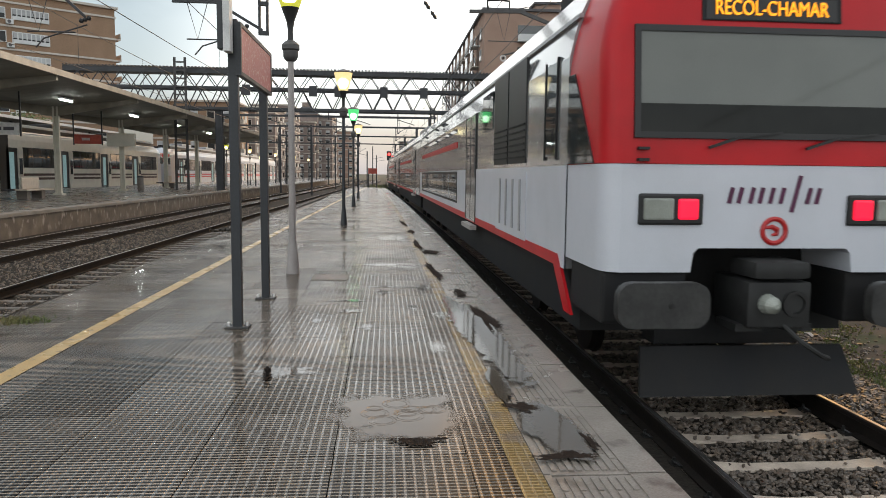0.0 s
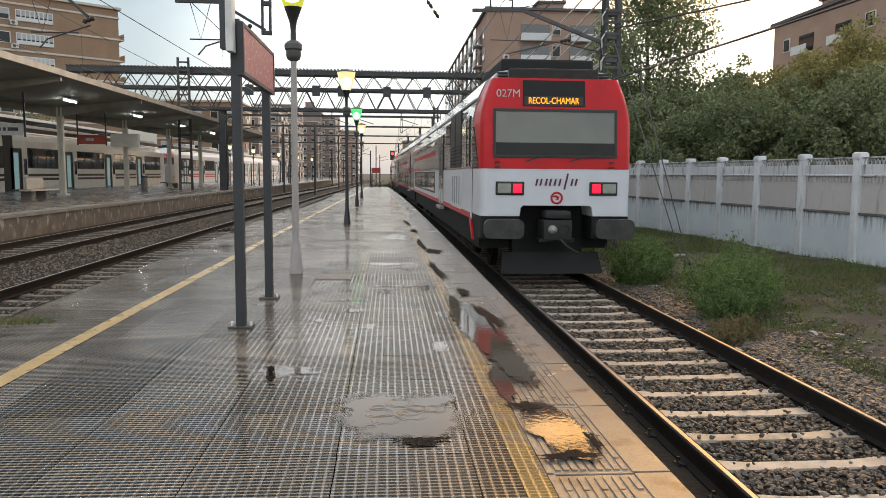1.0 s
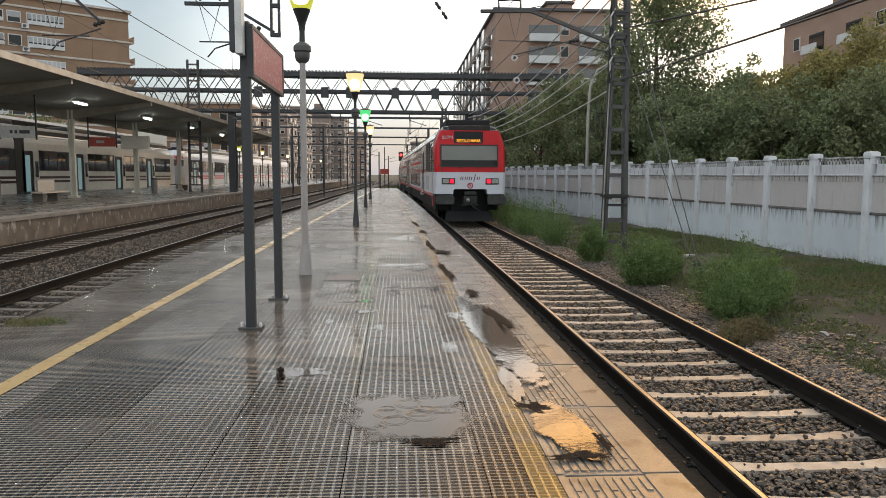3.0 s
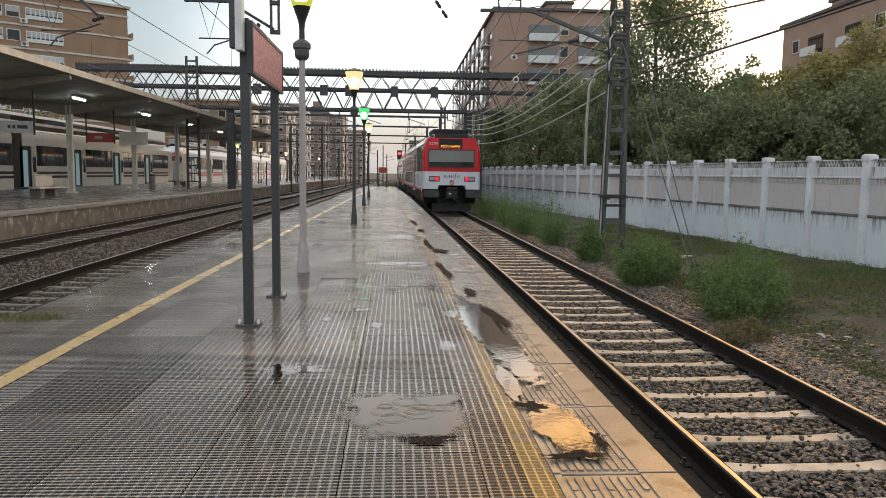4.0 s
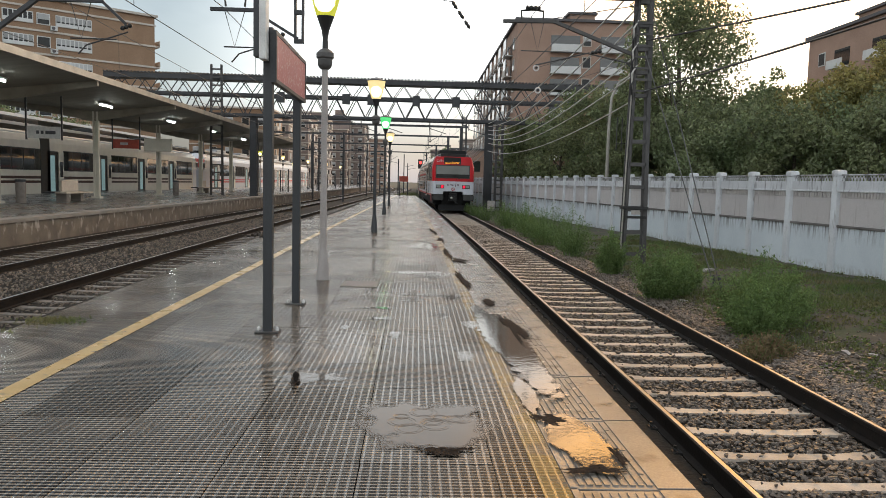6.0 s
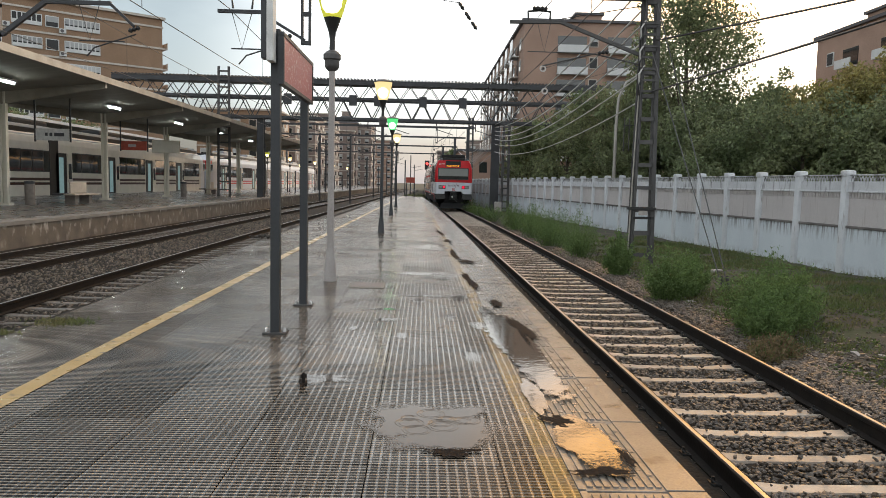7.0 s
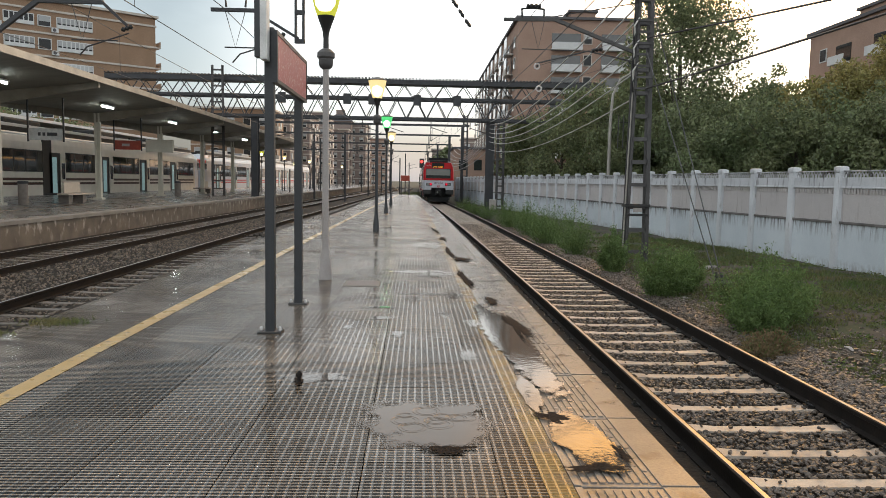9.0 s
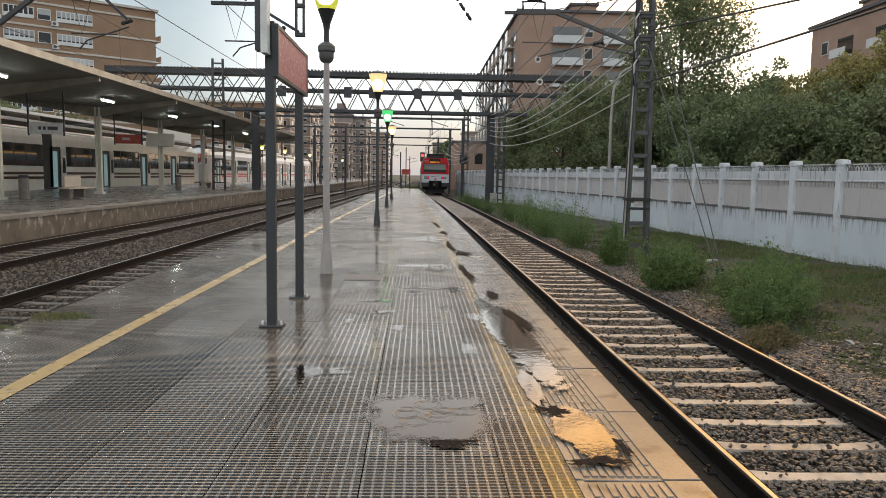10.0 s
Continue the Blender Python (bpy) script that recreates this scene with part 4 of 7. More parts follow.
    for x in (-0.62, 0.20):
        part("wiper", Mesh().bar((x, -0.035, 2.235), (x + 0.24, -0.03, 2.315), 0.022).bar((x + 0.22, -0.03, 2.31), (x + 0.62, -0.02, 2.365), 0.014), RUBBER, car, "black wiper")
    for x in (-1.15, 1.02):
        for z in (2.125, 2.215):
            part("bracket", Mesh().box(x - 0.04, x + 0.05, -0.03, 0.03, z, z + 0.022), RUBBER, car)
    # destination display
    dp = part("display_panel", panel(-0.66, 0.52, 3.26, 3.74, 0.012, 0.05), TRAIN_DARK, car, "dark display panel")
    part("display_window", panel(-0.63, 0.48, 3.27, 3.445, 0.016, 0.05), RUBBER, dp)
    words("display_text", "RECOL-CHAMAR", 0.17, LED_AMBER, dp, pose(-0.08, face_y(3.36) - 0.025, 3.358, 84, 0, 0) @ Matrix.Diagonal((0.745, 1, 1, 1)), label="glowing amber letters")
    words("fleet_number", "027M", 0.20, NUMBER_WHITE, car, pose(-0.93, face_y(3.48) - 0.008, 3.485, 84, 0, 0), label="pale unit number")
    # lights
    for s in (-1, 1):
        lh = part("light_housing", Mesh().box(min(s * 0.62, s * 1.16), max(s * 0.62, s * 1.16), 0.004, 0.12, 1.61, 1.865, 0.02), RUBBER, car, "black light surround")
        part("headlight", Mesh().box(min(s * 0.87, s * 1.125), max(s * 0.87, s * 1.125), -0.012, 0.06, 1.65, 1.83, 0.02), LENS_CLEAR, lh, "clear unlit headlight")
        part("tail_light", Mesh().box(min(s * 0.665, s * 0.835), max(s * 0.665, s * 0.835), -0.014, 0.06, 1.655, 1.825, 0.02), TAIL_RED, lh, "glowing red tail light")
    # lettering as plain strokes, round emblem
    for x, h in ((-0.40, 0.13), (-0.32, 0.13), (-0.22, 0.13), (-0.14, 0.13), (-0.05, 0.13), (0.04, 0.13), (0.14, 0.30), (0.27, 0.13), (0.35, 0.13)):
        z0 = 1.79 if h < 0.2 else 1.72
        part("brand_stroke", Mesh().bar((x, 0.026, z0), (x + 0.22 * h, 0.026, z0 + h), 0.034, 0.014, up=(0, 1, 0)), PURPLE, low, "purple slanted brand stroke")
    ring_ = Mesh().tube([(0.10 * math.cos(2 * math.pi * i / 28), 0.028, 1.565 + 0.10 * math.sin(2 * math.pi * i / 28)) for i in range(29)], 0.022, 6, cap=False)
    ring_.tube([(-0.075, 0.026, 1.59), (-0.02, 0.026, 1.60), (0.025, 0.026, 1.575), (0.02, 0.026, 1.54), (-0.02, 0.026, 1.53)], [0.012, 0.022, 0.026, 0.02, 0.01], 6)
    part("emblem", ring_, LOGO_RED, low, "round red emblem")
    # underframe, buffers, coupler, plough
    me = Mesh().box(-1.42, -0.70, 0.10, 1.06, 0.78, 1.215, 0.03).box(0.70, 1.42, 0.10, 1.06, 0.78, 1.215, 0.03).box(-0.70, 0.70, 0.75, 1.06, 0.45, 1.43)
    part("headstock", me, TRAIN_DARK, car, "dark grey lower apron")
    for s in (-1, 1):
        bf = part("buffer", Mesh().prism([(s * 1.04 + sx * (0.25 + 0.12 * math.cos(a)), 1.0 + sz * (0.06 + 0.12 * math.sin(a))) for sx, sz, arc in ((1, 1, (0, 0.4, 0.8, 1.2, 1.57)), (-1, 1, (1.57, 1.2, 0.8, 0.4, 0)), (-1, -1, (0, 0.4, 0.8, 1.2, 1.57)), (1, -1, (1.57, 1.2, 0.8, 0.4, 0))) for a in arc], -0.30, -0.20), BUFFER, car, "grey rectangular buffer plate", smooth=True)
        part("buffer_shank", Mesh().tube([(s * 1.04, -0.23, 1.0), (s * 1.04, 0.12, 1.0)], [0.10, 0.13], 12), TRAIN_DARK, bf, smooth=True)
        part("buffer_bolt", Mesh().tube([(s * 1.04 + 0.06, -0.31, 1.0), (s * 1.04 + 0.06, -0.29, 1.0)], 0.022, 8), RUBBER, bf)
    cp = part("coupler", Mesh().box(-0.27, 0.27, -0.12, 0.5, 0.78, 1.16, 0.03).box(-0.24, 0.24, -0.16, 0.3, 1.18, 1.33, 0.05).box(-0.33, -0.1, -0.05, 0.3, 0.74, 0.80).box(0.1, 0.33, -0.05, 0.3, 0.74, 0.80), TRAIN_GREY, car, "grey automatic coupler", smooth=True)
    part("coupler_cone", Mesh().lathe([(0.09, 0.0), (0.07, 0.10), (0.02, 0.16)], 14, pose(-0.10, -0.10, 0.98, 90, 0, 0)), LENS_CLEAR, cp)
    part("coupler_cup", Mesh().lathe([(0.11, 0.0), (0.11, 0.04), (0.08, 0.04), (0.07, -0.05)], 14, pose(0.13, -0.10, 0.98, 90, 0, 0)), RUBBER, cp)
    part("brake_hose", Mesh().tube([(0.05, -0.10, 0.80), (0.15, -0.22, 0.68), (0.30, -0.26, 0.58), (0.38, -0.22, 0.55)], 0.022, 8), TRAIN_GREY, cp)
    part("snow_plough", Mesh().add([(-1.0, 0.25, 0.10), (1.0, 0.25, 0.10), (0.94, 0.45, 0.50), (-0.94, 0.45, 0.50), (-1.0, 0.29, 0.10), (1.0, 0.29, 0.10), (0.94, 0.49, 0.50), (-0.94, 0.49, 0.50)],
                                [(0, 1, 2, 3), (7, 6, 5, 4), (0, 4, 5, 1), (1, 5, 6, 2), (2, 6, 7, 3), (3, 7, 4, 0)]), TRAIN_DARK, car, "dark dished plough plate")
    car_sides(car, L, cab=True)
    bogies(car, L)
    return car


def car_sides(car, L, cab):
    """Doors, windows, stripes and ribs along both sides."""
    for s in (-1, 1):
        X = s * 1.45
        def slab(y0, y1, z0, z1, proud=0.012, deep=0.02):
            return Mesh().box(min(X - s * deep, X + s * proud), max(X - s * deep, X + s * proud), y0, y1, z0, z1)
        part("lower_side", slab(1.205 if cab else 0.0, L, 1.10, 2.10, 0.006), TRAIN_WHITE if cab else TRAIN_SILVER, car, "pale lower side panel")
        st = slab(2.6, L, 1.10, 1.22, 0.010)
        if cab:
            st.add([(X + s * 0.010, 0.9, 0.70), (X + s * 0.010, 1.15, 0.70), (X + s * 0.010, 1.75, 1.22), (X + s * 0.010, 1.45, 1.22),
                    (X - s * 0.02, 0.9, 0.70), (X - s * 0.02, 1.15, 0.70), (X - s * 0.02, 1.75, 1.22), (X - s * 0.02, 1.45, 1.22)],
                   [(0, 1, 2, 3), (7, 6, 5, 4), (0, 4, 5, 1), (1, 5, 6, 2), (2, 6, 7, 3), (3, 7, 4, 0)])
            st.add([(X + s * 0.010, 1.45, 1.10), (X + s * 0.010, 2.6, 1.10), (X + s * 0.010, 2.6, 1.22), (X + s * 0.010, 1.45, 1.22),
                    (X - s * 0.02, 1.45, 1.10), (X - s * 0.02, 2.6, 1.10), (X - s * 0.02, 2.6, 1.22), (X - s * 0.02, 1.45, 1.22)],
                   [(0, 1, 2, 3), (7, 6, 5, 4), (0, 4, 5, 1), (1, 5, 6, 2), (2, 6, 7, 3), (3, 7, 4, 0)])
        part("red_stripe", st, TRAIN_RED, car, "red sill stripe")
        if cab:
            # dark wedge window of the cab, service door, grilles
            part("cab_window", Mesh().add([(X + s * 0.006, 0.34, 2.11), (X + s * 0.006, 1.19, 2.11), (X + s * 0.006, 1.19, 2.93), (X + s * 0.006, 1.00, 2.93),
                                           (X - s * 0.03, 0.34, 2.11), (X - s * 0.03, 1.19, 2.11), (X - s * 0.03, 1.19, 2.93), (X - s * 0.03, 1.00, 2.93)],
                                          [(0, 1, 2, 3), (7, 6, 5, 4), (0, 4, 5, 1), (1, 5, 6, 2), (2, 6, 7, 3), (3, 7, 4, 0)]), DARK_GLASS, car, "dark slanted cab side glass")
            wdw = part("cab_side_window", slab(1.62, 2.10, 2.20, 2.72, 0.014), DARK_GLASS, car)
            part("cab_vent_window", slab(1.62, 2.10, 2.80, 3.14, 0.010), SIDE_GLASS, car)
            part("window_trim", slab(1.59, 1.62, 2.16, 3.18, 0.020).box(min(X, X + s * 0.02), max(X, X + s * 0.02), 2.10, 2.13, 2.16, 3.18), TRAIN_DARK, wdw)
            for y0, y1 in ((3.15, 4.32), (4.40, 5.55)):
                g = part("vent_grille", slab(y0, y1, 2.15, 3.42, 0.016), RUBBER, car, "black louvred grille")
                lv = Mesh()
                for i in range(6):
                    z = 2.22 + 0.08 * i
                    lv.add(slab(y0 + 0.03, y1 - 0.03, z, z + 0.02, 0.03, 0.0).v, [(0, 2, 3, 1), (4, 5, 7, 6), (0, 1, 5, 4), (2, 6, 7, 3), (0, 4, 6, 2), (1, 3, 7, 5)])
                part("louvre", lv, TRAIN_GREY, g)
            h = part("equipment_hatch", slab(3.05, 5.30, 1.20, 2.04, 0.018), TRAIN_WHITE, car, "white equipment hatch")
            for y in (3.35, 3.85, 4.35, 4.85):
                part("hatch_rib", slab(y, y + 0.10, 1.30, 1.95, 0.03), TRAIN_ROOF, h)
            part("cab_window_small", slab(5.75, 6.85, 2.72, 3.30, 0.014), DARK_GLASS, car)
            doors, wins = ((7.7, 9.1),), ((10.9, 23.8),)
        else:
            doors, wins = ((3.0, 4.5), (20.9, 22.4)), ((6.3, 19.2),)
        for y0, y1 in doors:
            d = part("door", slab(y0, y1, 1.12, 3.10, 0.016), TRAIN_SILVER, car, "silver double door")
            for k in (0, 1):
                ya = y0 + 0.08 + k * (y1 - y0) / 2
                part("door_window", slab(ya, ya + 0.46, 1.95, 2.85, 0.022), SIDE_GLASS, d)
            part("door_gap", slab((y0 + y1) / 2 - 0.015, (y0 + y1) / 2 + 0.015, 1.14, 3.08, 0.020), RUBBER, d)
            part("door_step", slab(y0, y1, 0.98, 1.06, 0.10), STONE_PALE, d, "pale folding step")
            for y in (y0 - 0.04, y1):
                part("door_seal", slab(y, y + 0.04, 1.12, 3.12, 0.02), TRAIN_DARK, d)
        for y0, y1 in wins:
            n = max(1, round((y1 - y0) / 1.85))
            for i in range(n):
                a, b = y0 + (y1 - y0) * i / n + 0.06, y0 + (y1 - y0) * (i + 1) / n - 0.06
                w = part("upper_window", Mesh().add([(X + s * 0.014, a, 2.95), (X + s * 0.014, b, 2.95), (X - s * 0.075, b, 3.50), (X - s * 0.075, a, 3.50),
                                                      (X - s * 0.03, a, 2.95), (X - s * 0.03, b, 2.95), (X - s * 0.12, b, 3.50), (X - s * 0.12, a, 3.50)],
                                                     [(0, 1, 2, 3), (7, 6, 5, 4), (0, 4, 5, 1), (1, 5, 6, 2), (2, 6, 7, 3), (3, 7, 4, 0)]), SIDE_GLASS, car, "reflecting upper-deck window")
                w = part("lower_window", slab(a, b, 1.42, 2.02, 0.014), SIDE_GLASS, car, "reflecting lower-deck window")
            f = Mesh()
            for z in (1.36, 2.02):
                q = slab(y0, y1, z, z + 0.05, 0.018)
                f.add(q.v, q.f)
            for y in (y0 - 0.04, y1):
                q = slab(y, y + 0.05, 1.36, 2.07, 0.018)
                f.add(q.v, q.f)
            part("window_band", f, RUBBER, car, "black window surround")
            part("upper_stripe", slab(y0, y1, 2.60, 2.74, 0.010), TRAIN_RED, car, "faded red waist stripe")
        part("rain_gutter", Mesh().box(min(s * 1.36, s * 1.40), max(s * 1.36, s * 1.40), 1.08, L, 3.46, 3.50), TRAIN_ROOF, car)
    part("underframe", Mesh().box(-1.32, 1.32, 1.06, L, 0.52, 1.10), TRAIN_DARK, car)


def bogies(car, L):
    for yb in (3.6, L - 3.6):
        fr = part("bogie", Mesh().box(-1.05, -0.93, yb - 1.7, yb + 1.7, 0.40, 0.60, 0.03).box(0.93, 1.05, yb - 1.7, yb + 1.7, 0.40, 0.60, 0.03).box(-0.95, 0.95, yb - 0.3, yb + 0.3, 0.40, 0.60), TRAIN_DARK, car)
        for y in (yb - 1.25, yb + 1.25):
            for s in (-1, 1):
                part("wheel", Mesh().lathe([(0.43, 0.0), (0.43, 0.03), (0.40, 0.05), (0.40, 0.13), (0.2, 0.12), (0.15, 0.16)], 24, pose(s * 0.78, y, 0.43, 0, s * 90, 0)), RAIL_SIDE, fr, smooth=True)


def build_mid_car():
    car = thing("train_car", "silver double-deck commuter train coach with red stripes", "train")
    L = 25.4
    side = [(-1.45, 1.10), (-1.45, 3.12), (-1.36, 3.50), (-1.20, 3.84), (-0.80, 4.08), (0.80, 4.08), (1.20, 3.84), (1.36, 3.50), (1.45, 3.12), (1.45, 1.10)]
    part("body", Mesh().prism(side, 0.0, L), TRAIN_SILVER, car)
    part("gangway", Mesh().box(-0.8, 0.8, -0.32, 0.0, 1.2, 3.6), RUBBER, car, "black bellows between coaches")
    part("roof_unit", Mesh().box(-0.9, 0.9, 3.0, 8.0, 4.08, 4.25, 0.05), TRAIN_ROOF, car)
    part("roof_unit", Mesh().box(-0.9, 0.9, 15.0, 21.0, 4.08, 4.25, 0.05), TRAIN_ROOF, car)
    car_sides(car, L, cab=False)
    bogies(car, L)
    return car


# seconds and the distance of the train's last face along the track
TRAIN_RUN = [(0.0, 5.75), (0.5, 9.65), (1.0, 13.5), (1.5, 17.5), (2.0, 21.7), (2.5, 25.7), (4.0, 36.7), (4.5, 40.2), (5.0, 43.6), (5.5, 46.9),
             (7.0, 56.4), (7.5, 59.5), (8.0, 62.7), (8.5, 65.9), (9.0, 69.4), (9.5, 73.2), (10.0, 77.0)]


def car_pose(y, L):
    a, b = Vector((axis(y), y)), Vector((axis(y + L), y + L))
    d = (b - a).normalized()
    return pose(a.x + 0.05, y, RAIL_Z, 0, 0, math.degrees(math.atan2(-d.x, d.y)))


# ---- platform surface ----
TILE = 0.6667


def paver_x(i, y):
    return edge(y) - 0.94 - i * TILE


def build_pavers(platform):
    rng = random.Random(8)
    tile = Mesh()
    g, h = 0.0018, 0.045
    w = TILE
    tile.add([(-w + g, g, -h), (-g, g, -h), (-g, w - g, -h), (-w + g, w - g, -h),
              (-w + g + 0.0008, g + 0.002, 0), (-g - 0.0008, g + 0.002, 0), (-g - 0.0008, w - g - 0.002, 0), (-w + g + 0.0008, w - g - 0.002, 0),
              (-w + g, g, -0.005), (-g, g, -0.005), (-g, w - g, -0.005), (-w + g, w - g, -0.005)],
             [(4, 5, 6, 7), (0, 1, 9, 8), (1, 2, 10, 9), (2, 3, 11, 10), (3, 0, 8, 11), (8, 9, 5, 4), (9, 10, 6, 5), (10, 11, 7, 6), (11, 8, 4, 7)])
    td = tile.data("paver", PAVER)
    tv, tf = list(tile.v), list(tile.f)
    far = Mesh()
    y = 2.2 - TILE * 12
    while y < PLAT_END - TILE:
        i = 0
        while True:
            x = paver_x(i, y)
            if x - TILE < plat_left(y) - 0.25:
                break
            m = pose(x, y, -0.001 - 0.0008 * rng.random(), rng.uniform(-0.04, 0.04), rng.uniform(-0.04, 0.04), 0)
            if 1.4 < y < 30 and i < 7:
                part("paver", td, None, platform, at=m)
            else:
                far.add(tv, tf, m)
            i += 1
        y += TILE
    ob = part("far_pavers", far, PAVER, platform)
    tagged(ob, kind="stuff")


def slab_mesh(rng):
    """An edge slab 0.66 m by 1 m with cast grooves in broken rows."""
    me = Mesh()
    L, W = 0.990, 0.605
    me.box(-W, 0, 0.004, L, -0.14, -0.011, 0.004)
    me.box(-W + 0.002, -W + 0.038, 0.005, L - 0.002, -0.012, -0.0035, 0.002)
    me.box(-0.185, -0.003, 0.005, L - 0.002, -0.012, -0.0035, 0.002)
    x = -W + 0.052
    k = 0
    while x < -0.20:
        stops = (0.03, 0.33, 0.65, 0.965) if k % 2 else (0.03, 0.17, 0.49, 0.81, 0.965)
        for y, y2 in zip(stops, stops[1:]):
            if rng.random() < 0.95:
                me.box(x, x + 0.027, y + 0.008, y2 - 0.008, -0.012, -0.0035)
        x += 0.041
        k += 1
    return me


def build_edge_slabs(platform):
    rng = random.Random(5)
    kinds = [slab_mesh(rng).data("edge_slab", SLAB) for _ in range(4)]
    y = -2.72
    while y < PLAT_END - 1:
        slope = edge(y + 1) - edge(y)
        part("edge_slab", rng.choice(kinds), None, platform,
             at=pose(edge(y), y, -0.002 - 0.004 * rng.random(), rng.uniform(-0.15, 0.15), rng.uniform(-0.25, 0.25), -math.degrees(math.atan(slope))))
        y += 1.0
    # painted lines
    cut, line = Mesh(), Mesh()
    y = -4.0
    while y < PLAT_END - 2:
        for me, a, b in ((cut, 0.938, 0.746), (line, 0.744, 0.612)):
            me.add([(edge(y) - a, y, 0.0008), (edge(y) - b, y, 0.0008), (edge(y + 2) - b, y + 2, 0.0008), (edge(y + 2) - a, y + 2, 0.0008),
                    (edge(y) - a, y, -0.045), (edge(y) - b, y, -0.045), (edge(y + 2) - b, y + 2, -0.045), (edge(y + 2) - a, y + 2, -0.045)],
                   [(0, 1, 2, 3), (0, 3, 7, 4), (1, 5, 6, 2)])
        y += 2
    part("cut_pavers", cut, PAVER, platform, "narrow cut pavers")
    part("safety_line", line, LINE_PAVER, platform, "worn yellow safety line on ribbed pavers along the edge")
    me = Mesh()
    for i in range(40):
        y = -4 + 2 * i
        k = left_shift(y), left_shift(y + 2)
        me.add([(-2.64 + k[0], y, 0.0028), (-2.50 + k[0], y, 0.0028), (-2.50 + k[1], y + 2, 0.0028), (-2.64 + k[1], y + 2, 0.0028)], [(0, 1, 2, 3)])
    part("safety_line", me, YELLOW, platform, "ochre yellow safety line")


def blob(cx, cy, rx, ry, z, seed, turn=0.0, n=40, rough=0.35, square=2.0):
    """A flat film with an uneven rim; the attribute "film" falls from 1 inside to 0 at the rim."""
    ca, sa = math.cos(turn), math.sin(turn)
    me = Mesh()
    me.v.append((cx, cy, z))
    rings = (0.45, 0.75, 1.0, 1.25)
    for q in rings:
        for i in range(n):
            a = 2 * math.pi * i / n
            r = 1 + rough * noise.noise((1.5 * math.cos(a) + seed * 7.3, 1.5 * math.sin(a), seed))
            r /= (abs(math.cos(a)) ** square + abs(math.sin(a)) ** square) ** (1 / square)
            x, y = rx * r * q * math.cos(a), ry * r * q * math.sin(a)
            me.v.append((cx + x * ca - y * sa, cy + x * sa + y * ca, z))
    me.f = [(0, 1 + i, 1 + (i + 1) % n) for i in range(n)]
    for k in range(len(rings) - 1):
        for i in range(n):
            j = (i + 1) % n
            me.f.append((1 + k * n + i, 1 + (k + 1) * n + i, 1 + (k + 1) * n + j, 1 + k * n + j))
    return me


def film(name, mesh, material, label, category, group, n=40):
    ob = single(name, mesh, material, label, category, group)
    at = ob.data.attributes.new("film", "FLOAT", "POINT")
    values = [1.0] + [v for v in (1.0, 0.75, 0.35, 0.0) for _ in range(n)]
    for i, v in enumerate(values):
        at.data[i].value = v
    return ob


